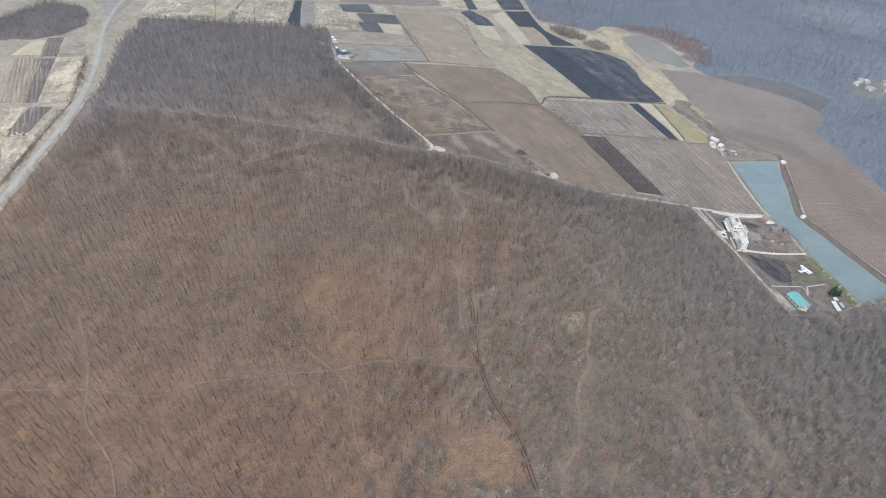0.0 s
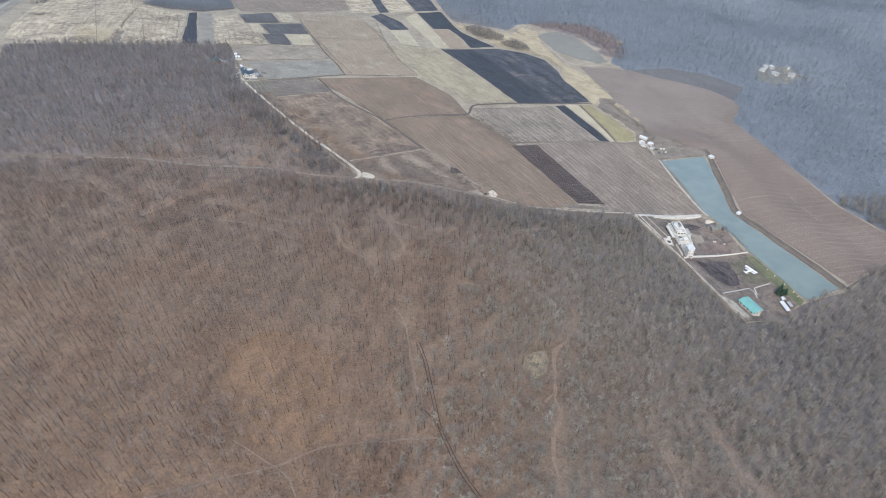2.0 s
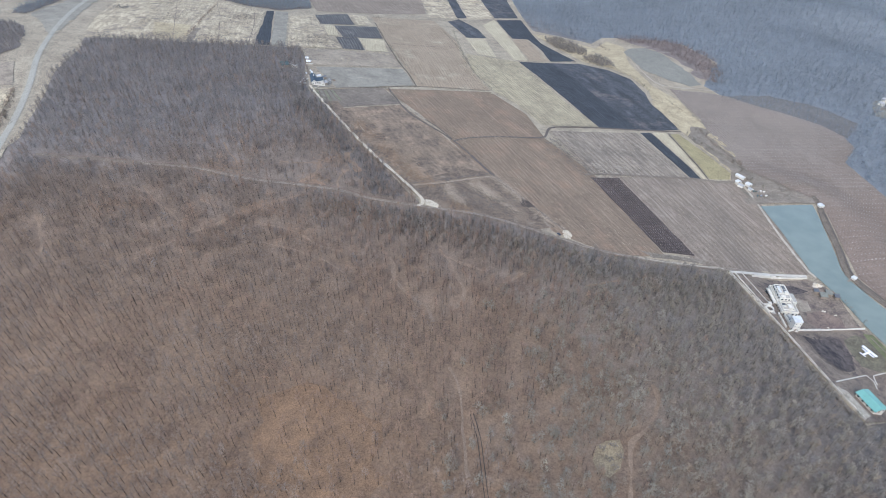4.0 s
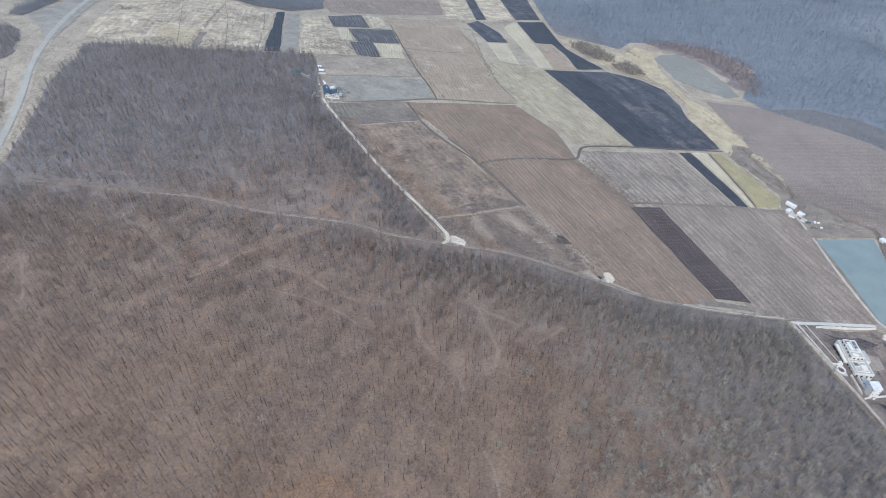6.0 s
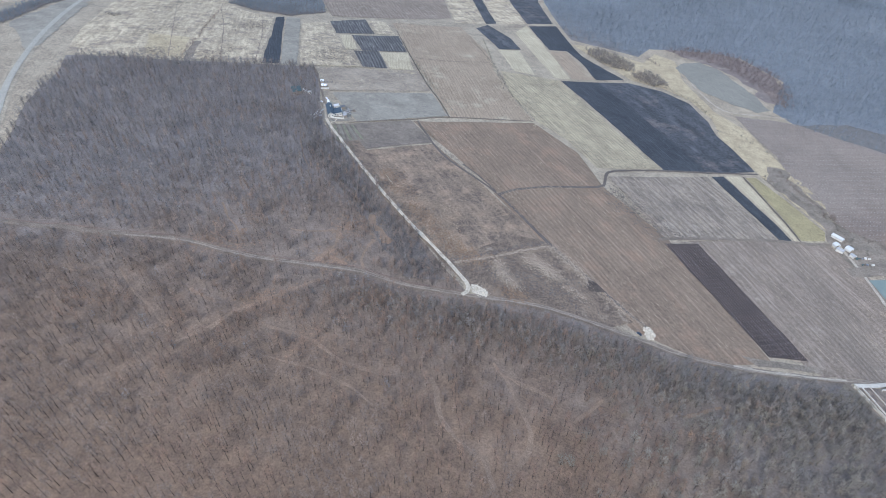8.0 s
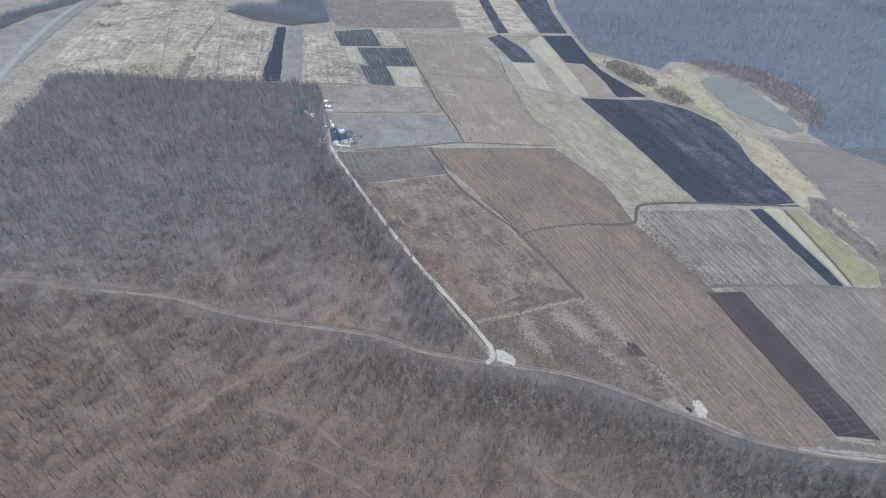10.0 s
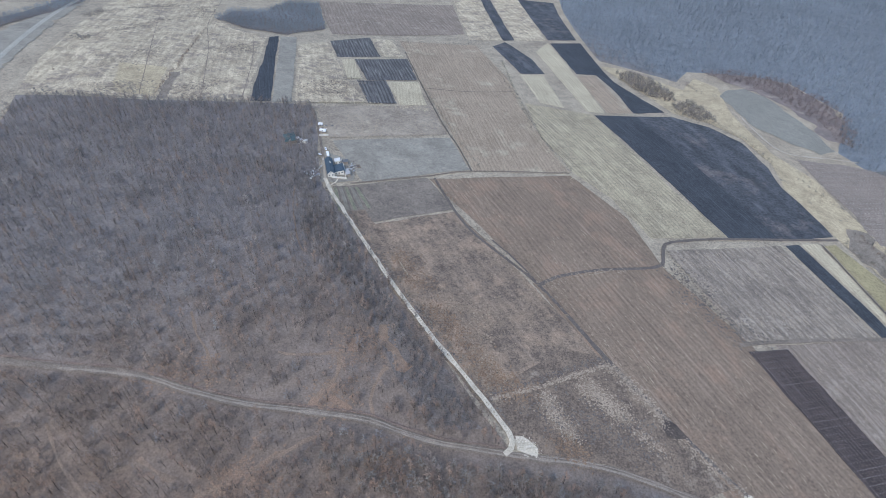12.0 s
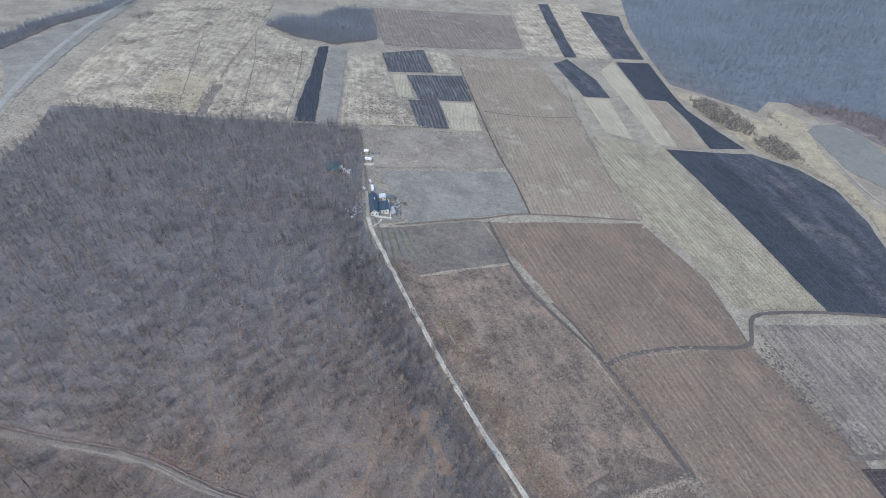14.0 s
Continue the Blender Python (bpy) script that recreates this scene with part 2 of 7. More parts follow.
M_SOIL_B = land("harrowed_soil", (0.10, 0.102, 0.106), (0.062, 0.065, 0.07), 70, 5, rows=(0.26, -0.97, 26, 0.35), contrast=0.6, accent=(0.145, 0.13, 0.122), accent_at=0.6)
M_SOIL_C = land("vine_soil", (0.108, 0.088, 0.081), (0.072, 0.06, 0.057), 20, 2, rows=(0.24, -0.97, 3.0, 0.5))
M_PLOTROWS = land("ridged_soil", (0.158, 0.15, 0.14), (0.11, 0.105, 0.101), 20, 2, rows=(0.24, -0.97, 4.4, 1.0), contrast=0.6)
M_WESTROWS = land("striped_stubble", (0.355, 0.29, 0.212), (0.255, 0.206, 0.154), 30, 2.5, rows=(-0.43, 0.9, 4.6, 0.6))
M_WESTDARK = land("striped_tilled_soil", (0.23, 0.185, 0.15), (0.155, 0.127, 0.107), 30, 2.5, rows=(-0.43, 0.9, 4.6, 0.6))
M_PLUM = land("tilled_brown_soil", (0.29, 0.235, 0.182), (0.207, 0.166, 0.13), 50, 2.5, rows=(0.24, -0.97, 6.5, 0.34), contrast=0.45, accent=(0.325, 0.27, 0.212), accent_at=0.6)
M_VINE = land("vineyard_soil", (0.262, 0.203, 0.161), (0.195, 0.15, 0.12), 60, 3, contrast=0.5, blends=((((0.285, 0.24, 0.196), (0.212, 0.178, 0.148)), (0.0, 1.0), 590.0, 760.0),))
M_CREAM = land("cream_stubble", (0.505, 0.432, 0.295), (0.395, 0.336, 0.232), 40, 3, rows=(0.1, -1, 4, 0.3), contrast=0.5)
M_YELLOW = land("yellow_meadow", (0.35, 0.297, 0.165), (0.262, 0.222, 0.13), 25, 3, contrast=0.5)
M_MEADOW = land("grey_meadow", (0.262, 0.248, 0.204), (0.20, 0.19, 0.158), 45, 3, contrast=0.4)
M_DULLGRASS = land("dull_grass", (0.178, 0.168, 0.155), (0.135, 0.128, 0.12), 50, 3, contrast=0.4)
M_REED = land("tall_dry_reed_grass", (0.485, 0.40, 0.258), (0.325, 0.265, 0.173), 20, 2.5, contrast=0.7, accent=(0.20, 0.18, 0.14), accent_at=0.63)
M_REDSCRUB = land("red_brown_scrub", (0.245, 0.2, 0.172), (0.165, 0.142, 0.13), 35, 3, contrast=0.7, accent=(0.33, 0.28, 0.22), accent_at=0.62)
M_GREEN = land("green_turf", (0.185, 0.19, 0.10), (0.12, 0.125, 0.072), 8, 1.2, contrast=0.8)
M_OLIVETURF = land("olive_turf", (0.19, 0.17, 0.118), (0.115, 0.103, 0.078), 7, 1.4, contrast=0.8)
M_WINTERBED = land("winter_greens", (0.235, 0.23, 0.155), (0.155, 0.15, 0.108), 6, 1.2, contrast=0.8)
M_DULLBED = land("dug_bed", (0.25, 0.228, 0.18), (0.175, 0.158, 0.128), 6, 1.2, contrast=0.8)
M_YARD = land("trodden_earth", (0.255, 0.205, 0.16), (0.145, 0.117, 0.097), 14, 1.5, contrast=0.9, accent=(0.12, 0.098, 0.086), accent_at=0.57)
M_DIRT = land("dirt_track", (0.25, 0.207, 0.162), (0.165, 0.137, 0.11), 12, 1.2, contrast=0.7)
M_PALETRACK = land("pale_worn_earth", (0.32, 0.268, 0.21), (0.24, 0.2, 0.16), 6, 1.0)
M_TANTRACK = land("pale_tan_track", (0.47, 0.415, 0.33), (0.33, 0.285, 0.225), 8, 1.0, contrast=0.6)
M_TRAIL = land("tan_earth_trail", (0.288, 0.213, 0.153), (0.218, 0.162, 0.118), 6, 1.2, contrast=0.7)
M_BAREORANGE = land("bare_orange_earth", (0.305, 0.212, 0.148), (0.225, 0.159, 0.114), 6, 1.2, contrast=0.7)
M_STRAW = land("bleached_straw", (0.42, 0.345, 0.245), (0.31, 0.25, 0.175), 12, 1.2, contrast=0.6)
M_RUST = land("rusty_weeds", (0.258, 0.175, 0.113), (0.17, 0.119, 0.083), 14, 1.6, contrast=0.8)
M_GLADE = land("glade_weeds", (0.28, 0.183, 0.112), (0.185, 0.124, 0.081), 10, 1.8, contrast=0.7)
M_YELLOWDRY = land("yellow_dry_grass", (0.315, 0.255, 0.165), (0.21, 0.168, 0.115), 8, 1.6, contrast=0.8)
M_MUD = land("wet_mud", (0.12, 0.098, 0.082), (0.06, 0.05, 0.044), 5, 1.0)
M_DARKDIRT = land("wet_dirt_track", (0.165, 0.14, 0.117), (0.115, 0.098, 0.085), 12, 1.2)
M_GRAVEL = land("limestone_gravel", (0.66, 0.585, 0.45), (0.43, 0.375, 0.285), 8, 0.8, contrast=0.6)
M_VERGE = land("dry_verge", (0.40, 0.345, 0.255), (0.265, 0.225, 0.168), 14, 2.0, contrast=0.8)
M_ASPHALT = land("worn_asphalt", (0.385, 0.362, 0.30), (0.315, 0.296, 0.245), 20, 1.0)
M_CONCRETE = plain("concrete", (0.53, 0.485, 0.405), 0.25, 3)
M_BARK = plain("bark", (0.048, 0.036, 0.03), 0.35, 9.0)
M_TWIG = plain("grey_brown_twigs", (0.238, 0.162, 0.118), 0.12, 9.0, crowns=6.0, differ=0.8)
M_TWIG_DULL = plain("dull_brown_twigs", (0.232, 0.182, 0.146), 0.12, 9.0, crowns=6.0, differ=0.8)
M_TWIG_GREY = plain("grey_twigs", (0.232, 0.209, 0.165), 0.12, 7.0, crowns=5.5, differ=0.7)
M_TWIG_BROWN = plain("brown_grey_twigs", (0.24, 0.194, 0.146), 0.12, 7.0, crowns=5.5, differ=0.7)
M_TWIG_PALE = plain("pale_lichen_twigs", (0.272, 0.247, 0.196), 0.12, 7.0, crowns=5.5, differ=0.7)
M_TWIG_NORTH = plain("purple_grey_twigs", (0.228, 0.182, 0.15), 0.15, 8.0, crowns=6.0, differ=1.35)
M_TWIG_BLUE = plain("blue_grey_twigs", (0.212, 0.199, 0.187), 0.15, 8.0, crowns=6.5, differ=1.35)
M_TWIG_SLATE = plain("slate_grey_twigs", (0.225, 0.206, 0.178), 0.12, 8.0, crowns=6.0, differ=1.0)
M_TWIG_RUST = plain("rusty_twigs", (0.262, 0.19, 0.142), 0.2, 8.0, crowns=6.0)
M_TWIG_SCRUB = plain("purple_brown_twigs", (0.195, 0.155, 0.142), 0.3, 6.0, island=True)
M_TWIG_DARK = plain("dark_grey_twigs", (0.19, 0.175, 0.159), 0.22, 8.0, crowns=6.0)
# blue of distance haze is put into this twig colour
M_TWIG_FAR_HAZE = plain("haze_tinted_twigs", (0.188, 0.212, 0.23), 0.38, 150.0, crowns=9.0, differ=0.15)

M_WATER, wnt, wbsdf = shader("pond_water", 0.12, 0.5)
wave_a = node(wnt, "ShaderNodeTexNoise", Scale=0.06, Detail=3.0)
wave_b = node(wnt, "ShaderNodeTexNoise", Scale=0.9, Detail=4.0)
wgeo = wnt.nodes.new("ShaderNodeNewGeometry")
for n in (wave_a, wave_b):
    wnt.links.new(wgeo.outputs["Position"], n.inputs["Vector"])
wnt.links.new(ramp(wnt, wave_a.outputs["Fac"], [(0.35, (0.18, 0.215, 0.185)), (0.65, (0.21, 0.245, 0.208))]), wbsdf.inputs["Base Color"])
wbump = node(wnt, "ShaderNodeBump", Strength=0.12, Distance=0.1)
wnt.links.new(wave_b.outputs["Fac"], wbump.inputs["Height"])
wnt.links.new(wbump.outputs["Normal"], wbsdf.inputs["Normal"])
M_WHITE = plain("white_plaster", (0.61, 0.575, 0.50), 0.18, 3)
M_DECK = plain("grey_screed", (0.395, 0.375, 0.325), 0.3, 2.2)
M_DARKYARD = land("dug_dark_earth", (0.135, 0.112, 0.1), (0.05, 0.044, 0.046), 16, 2.0, contrast=0.9)
M_TANYARD = land("tan_bare_earth", (0.36, 0.305, 0.235), (0.24, 0.195, 0.15), 8, 1.2, contrast=0.8)
M_TANWEED = land("tan_weeds", (0.30, 0.235, 0.168), (0.19, 0.148, 0.11), 14, 1.8, contrast=0.9, speck=0.32)
M_DARKWEED = land("dark_weeds", (0.185, 0.16, 0.136), (0.122, 0.105, 0.092), 14, 1.8, contrast=0.8)
M_BUSHWEED = land("grey_bush_weeds", (0.27, 0.228, 0.178), (0.17, 0.144, 0.115), 14, 1.8, contrast=0.8)
M_DRIFT = land("bright_leaf_litter", (0.27, 0.172, 0.104), (0.195, 0.128, 0.083), 10, 1.6, contrast=0.7)
M_REDYARD = land("red_brown_earth", (0.255, 0.19, 0.15), (0.155, 0.118, 0.10), 8, 1.2, contrast=0.8)
M_BANK = land("bank_grass", (0.205, 0.168, 0.13), (0.13, 0.109, 0.088), 10, 1.5, contrast=0.8)
M_OLIVEROOF = plain("olive_felt_roof", (0.20, 0.20, 0.165), 0.3, 2)
M_WHITEROOF = plain("white_sheet_roof", (0.56, 0.56, 0.54), 0.2, 2, 0.5)
M_BLUE = plain("blue_metal_roof", (0.055, 0.078, 0.10), 0.25, 3, 0.62, 0.0, 0.2)
M_TEAL = plain("teal_metal_roof", (0.17, 0.37, 0.32), 0.18, 4, 0.45)
M_GREYROOF = plain("grey_cement_roof", (0.34, 0.34, 0.33), 0.25, 2)
M_DARKROOF = plain("dark_tar_roof", (0.13, 0.135, 0.14), 0.3, 2)
M_WOOD = plain("weathered_boards", (0.24, 0.20, 0.16), 0.3, 1)
M_GLASS = plain("window_glass", (0.03, 0.04, 0.05), 0.2, 1, 0.08, 0.0, 0.6)
M_STONE = plain("white_limestone", (0.55, 0.49, 0.385), 0.3, 1.5, island=True)
M_SAND = plain("pale_sand", (0.55, 0.48, 0.37), 0.2, 1.5)
M_PAINT_W = plain("white_car_paint", (0.8, 0.8, 0.8), 0.05, 1, 0.25, 0.0, 0.5)
M_PAINT_B = plain("dark_car_paint", (0.03, 0.045, 0.065), 0.1, 1, 0.3, 0.0, 0.5)
M_RUBBER = plain("black_rubber", (0.03, 0.03, 0.03), 0.2, 1)
M_STEEL = plain("dull_steel", (0.35, 0.35, 0.36), 0.2, 0.6, 0.45, 0.8)
M_NEEDLE = plain("dark_conifer_needles", (0.035, 0.065, 0.04), 0.4, 1.5, island=True)
M_TARP = plain("teal_tarpaulin", (0.075, 0.112, 0.115), 0.35, 1.5)
M_POST = plain("pale_concrete_post", (0.31, 0.285, 0.255), 0.25, 2, island=True)
M_POSTPALE = plain("pale_vine_post", (0.375, 0.335, 0.29), 0.25, 2, island=True)
M_VINEWOOD = plain("vine_wood", (0.20, 0.158, 0.13), 0.35, 2, island=True)


# ---- building helpers ----
def part(name, bm, material, parent, label=""):
    me = bpy.data.meshes.new(name)
    bm.to_mesh(me)
    bm.free()
    me.materials.append(material)
    ob = new(name, me)
    ob.parent = parent
    return tagged(ob, label)


def mesh_np(name, verts, tris, material):
    """A triangle mesh from arrays, quickly."""
    me = bpy.data.meshes.new(name)
    verts, tris = np.asarray(verts, np.float32), np.asarray(tris, np.int32)
    me.vertices.add(len(verts))
    me.vertices.foreach_set("co", verts.ravel())
    me.loops.add(tris.size)
    me.loops.foreach_set("vertex_index", tris.ravel())
    me.polygons.add(len(tris))
    me.polygons.foreach_set("loop_start", np.arange(0, tris.size, 3, dtype=np.int32))
    me.update(calc_edges=True)
    me.materials.append(material)
    return me


def wavy(pts, amount, step=9.0, closed=True, seed=0):
    """A worn outline: the edges broken into short runs that wander a little."""
    rng = np.random.default_rng(seed + len(pts) * 7)
    out = []
    pairs = list(zip(pts, pts[1:] + pts[:1])) if closed else list(zip(pts, pts[1:]))
    for (x0, y0), (x1, y1) in pairs:
        n = max(1, int(math.hypot(x1 - x0, y1 - y0) / step))
        nx, ny = (y1 - y0), -(x1 - x0)
        size = math.hypot(nx, ny) or 1
        for k in range(n):
            px, py = x0 + (x1 - x0) * k / n, y0 + (y1 - y0) * k / n
            slow = noise.noise(Vector((px / 38, py / 38, seed + 3.7))) + 0.5 * noise.noise(Vector((px / 15, py / 15, seed + 9.1)))
            d = amount * (1.3 * slow + 0.18 * rng.normal()) * (0.5 if k == 0 else 1)
            out.append((x0 + (x1 - x0) * k / n + nx / size * d, y0 + (y1 - y0) * k / n + ny / size * d))
    if not closed:
        out.append(pts[-1])
    return out


def drape(bm, lift):
    """Cuts a flat mesh every 20 m and lays it on the terrain."""
    xs = [v.co.x for v in bm.verts]
    ys = [v.co.y for v in bm.verts]
    for lo, hi, normal in ((min(xs), max(xs), (1, 0, 0)), (min(ys), max(ys), (0, 1, 0))):
        step = max(7.0, (hi - lo) / 80)
        at = math.ceil(lo / step) * step
        while at < hi:
            bmesh.ops.bisect_plane(bm, geom=bm.verts[:] + bm.edges[:] + bm.faces[:], plane_co=(at * normal[0], at * normal[1], 0), plane_no=normal)
            at += step
    bmesh.ops.triangulate(bm, faces=bm.faces[:])
    co = np.array([v.co[:] for v in bm.verts])
    z = heights(co[:, 0], co[:, 1]) + lift
    for v, h in zip(bm.verts, z):
        v.co.z = h


from mathutils.geometry import tessellate_polygon


def field(name, pts, material, lift, label, edge=1.0, category="field", kind="structure"):
    """A piece of ground with its own cover, laid on the terrain."""
    line = wavy(list(pts), edge) if edge else list(pts)
    bm = bmesh.new()
    vs = [bm.verts.new((x, y, 0)) for x, y in line]
    for tri in tessellate_polygon([[Vector((x, y, 0)) for x, y in line]]):
        bm.faces.new([vs[i] for i in tri])
    bmesh.ops.recalc_face_normals(bm, faces=bm.faces[:])
    if bm.faces and sum(f.normal.z for f in bm.faces) < 0:
        bmesh.ops.reverse_faces(bm, faces=bm.faces[:])
    drape(bm, lift)
    ob = part(name, bm, material, None)
    return tagged(ob, label, category, kind=kind)


def smooth_line(pts, step=6.0):
    """A curve through the points, in steps of a few metres."""
    p = [Vector((*pts[0], 0))] + [Vector((*q, 0)) for q in pts] + [Vector((*pts[-1], 0))]
    out = []
    for a, b, c, d in zip(p, p[1:], p[2:], p[3:]):
        n = max(1, int((c - b).length / step))
        for k in range(n):
            t = k / n
            out.append(0.5 * (2 * b + (c - a) * t + (2 * a - 5 * b + 4 * c - d) * t * t + (3 * b - a - 3 * c + d) * t**3))
    out.append(p[-1])
    return out


def way(name, pts, width, material, lift, label, rough=0.12, category="track", offset=0.0):
    """A road or track along a line, its width wandering by a share of itself."""
    line = smooth_line(pts)
    rng = np.random.default_rng(len(pts) * 31 + int(width * 10))
    bm = bmesh.new()
    rows = []
    for k, p in enumerate(line):
        ahead = (line[min(k + 1, len(line) - 1)] - line[max(k - 1, 0)]).normalized()
        side = Vector((ahead.y, -ahead.x, 0))
        row = []
        for s in (-1, -0.33, 0.33, 1):
            q = p + side * (offset + s * width / 2 * (1 + (rough * rng.normal() if abs(s) == 1 else 0)))
            row.append(bm.verts.new((q.x, q.y, gz(q.x, q.y) + lift + (0.06 if abs(s) < 1 else 0))))
        rows.append(row)
    for a, b in zip(rows, rows[1:]):
        for k in range(3):
            bm.faces.new((a[k], b[k], b[k + 1], a[k + 1]))
    bmesh.ops.reverse_faces(bm, faces=bm.faces[:])
    bm.normal_update()
    if sum(f.normal.z for f in bm.faces) < 0:
        bmesh.ops.reverse_faces(bm, faces=bm.faces[:])
    return tagged(part(name, bm, material, None), label, category, kind="structure")


# ---- ground ----
def axis(lo, hi, fine, far):
    inner = np.arange(lo, hi + 1, fine)
    steps = fine * 1.35 ** np.arange(1, 40)
    outer = np.cumsum(steps)
    outer = outer[outer < far]
    return np.concatenate([lo - outer[::-1], inner, hi + outer])


gx, gy = axis(-800, 1300, 15, 3200), axis(-200, 1900, 15, 2600)
GX, GY = np.meshgrid(gx, gy)
GZ = heights(GX, GY) - 0.6
nx = len(gx)
cells = (np.arange(len(gy) - 1)[:, None] * nx + np.arange(nx - 1)).ravel()
tris = np.concatenate([np.stack([cells, cells + 1, cells + nx + 1], 1), np.stack([cells, cells + nx + 1, cells + nx], 1)])
ground = new("ground", mesh_np("ground", np.stack([GX.ravel(), GY.ravel(), GZ.ravel()], 1), tris, M_LITTER_HAZED))
tagged(ground, "brown-grey winter woodland floor over rolling hills", "ground", kind="structure")

ROAD = [(-670, 1560), (-622, 1300), (-588, 1155), (-543, 995), (-512, 895), (-482, 806), (-450, 728), (-426, 657), (-412, 600), (-406, 570), (-401, 525), (-399, 482), (-397, 444), (-396, 412), (-396, 360), (-403, 250)]
EDGE_ROAD = [(-371, 583), (-332, 577), (-320, 578), (-300, 575), (-268, 572), (-233, 570), (-215, 567), (-199, 562), (-179, 557), (-158, 553), (-131, 551), (-107, 549), (-90, 547), (-76, 542), (-62, 538), (-49, 535), (-10, 531), (45, 526), (106, 505), (145, 491), (200, 484), (267, 484), (317, 490)]
FOREST_N = [(-445, 792), (-449, 839), (-467, 891), (-414, 900), (-346, 904), (-253, 925), (-208, 936), (-190, 938)]
FOREST_E = [(-190, 936), (-178, 898), (-164, 828), (-151, 773), (-140, 753), (-124, 726), (-85, 661), (-59, 614), (-39, 578)]
FENCE = [(263, 480), (269, 450), (277, 403), (283, 354), (289, 320), (344, 339), (368, 349)]
FARM = ([(-398, 421), (-405, 533), (-405, 575), (-400, 611), (-425, 716), (-440, 760)] + FOREST_N + FOREST_E[1:] + EDGE_ROAD[16:22] + FENCE
        + [(422, 358), (481, 385), (548, 399), (580, 418), (557, 456), (544, 505), (547, 619), (545, 731), (581, 768), (586, 814), (541, 866), (468, 916), (452, 970),
           (525, 1083), (498, 1183), (379, 1221), (350, 1223), (317, 1177), (262, 1226), (217, 1261), (214, 1381), (216, 1567), (235, 1772), (250, 2300),
           (-700, 2300), (-650, 1560), (-610, 1321), (-577, 1171), (-531, 995), (-496, 850), (-451, 716), (-419, 611), (-412, 500), (-407, 421)])
WEST = [(-412, 421), (-419, 611), (-451, 716), (-496, 850), (-531, 995), (-577, 1171), (-610, 1321), (-650, 1560), (-1500, 1900), (-1500, 300), (-420, 300)]
FOREST_FLOOR = [(-395, 330), (-392, 450), (-398, 575), (-392, 611), (-417, 716), (-435, 770)] + FOREST_N[1:] + FOREST_E[1:] + EDGE_ROAD[16:20] + [
    (110, 440), (50, 330), (10, 230), (0, 100), (-420, 80)]
field("farmland", FARM, M_DRYGRASS, -0.2, "dry winter grass between the fields", 1.0, "farmland")
field("farmland", WEST, M_DRYGRASS, -0.2, "dry winter grass beyond the road", 1.0, "farmland")
NORTH_FLOOR = [(-430, 760)] + FOREST_N[1:] + FOREST_E[1:] + [(-20, 540), (60, 500), (40, 440), (-60, 415), (-180, 440), (-300, 420), (-388, 450), (-392, 592), (-412, 690)]
field("forest_floor", NORTH_FLOOR, M_LITTER_HAZED, -0.25, "dull brown leaf litter under close bare trees", 22.0, "forest floor")
field("forest_floor", FOREST_FLOOR, M_LITTER_HAZED, -0.32, "orange-brown leaf litter under bare trees", 24.0, "forest floor")

L = 0.22
field("field_margin", [(199, 636), (354, 663), (369, 624), (365, 495), (244, 485), (235, 495)], M_PLUM, 0.02, "thin tilled soil at the field's margin", 1.0)
field("field_margin", [(186, 498), (248, 494), (246, 487.5), (196, 488.5)], M_BUSHWEED, 0.28, "dull weedy headland below the vine rows", 1.2)
field("field_margin", [(20, 673), (136, 716), (179, 632), (210, 493), (160, 485), (108, 512)], M_STUBBLE, 0.06, "thin stubble at the field's margin", 1.0)
field("field_margin", [(-59, 806), (85, 849), (126, 781), (138, 711), (79, 696), (26, 674)], M_STUBBLE, 0.04, "thin stubble at the field's margin", 1.0)
field("stubble_field", [(-54, 804), (83, 844), (121, 779), (134, 714), (77, 701), (27, 679)], M_STUBBLE, L, "brown drilled stubble field")
field("stubble_field", [(30, 669), (132, 706), (169, 628), (201, 499), (162, 496), (116, 520)], M_STUBBLE, L, "long brown stubble field in drilled rows")
field("fallow_field", [(149, 737), (271, 766), (299, 657), (176, 637)], M_FALLOW, L, "grey fallow field with pale tufts")
field("ploughed_strip", [(277, 767), (293, 771), (316, 658), (301, 654)], M_SOIL, L, "narrow strip of black ploughed soil")
field("stubble_strip", [(296, 772), (316, 776), (324, 661), (319, 660)], M_CREAM, L, "narrow cream stubble strip")
field("meadow", [(321, 774), (335, 777), (363, 679), (355, 665), (328, 662)], M_YELLOW, L, "yellow-green wet meadow")
field("ploughed_field", [(152, 1023), (210, 1033), (277, 774), (221, 768)], M_SOIL, L, "black ploughed field with furrow lines")
field("ploughed_field", [(206, 1032), (261, 1043), (304, 1019), (331, 979), (336, 919), (330, 878), (339, 828), (340, 790), (274, 773)], M_SOIL_B, L-.05, "smooth dark harrowed field with curved edge")
field("ploughed_field", [(151, 1348), (206, 1356), (208, 1296), (210, 1224), (215, 1162), (237, 1101), (257, 1056), (211, 1043), (204, 1136), (194, 1187), (163, 1186)], M_SOIL, L, "dark ploughed field along the valley")
field("ploughed_field", [(132, 1681), (208, 1646), (202, 1539), (203, 1373), (150, 1368)], M_SOIL_B, L, "dark grey ploughed field")
field("stubble_field", [(71, 1159), (108, 1165), (115, 1036), (85, 1046)], M_CREAM, L, "pale cream stubble field")
field("stubble_strip", [(116, 1291), (147, 1352), (160, 1176), (169, 1035), (145, 1033)], M_CREAM, L, "long pale stubble strip")
field("stubble_strip", [(162, 1177), (191, 1182), (209, 1044), (172, 1035)], M_STUBBLE_N, L, "tan stubble strip")
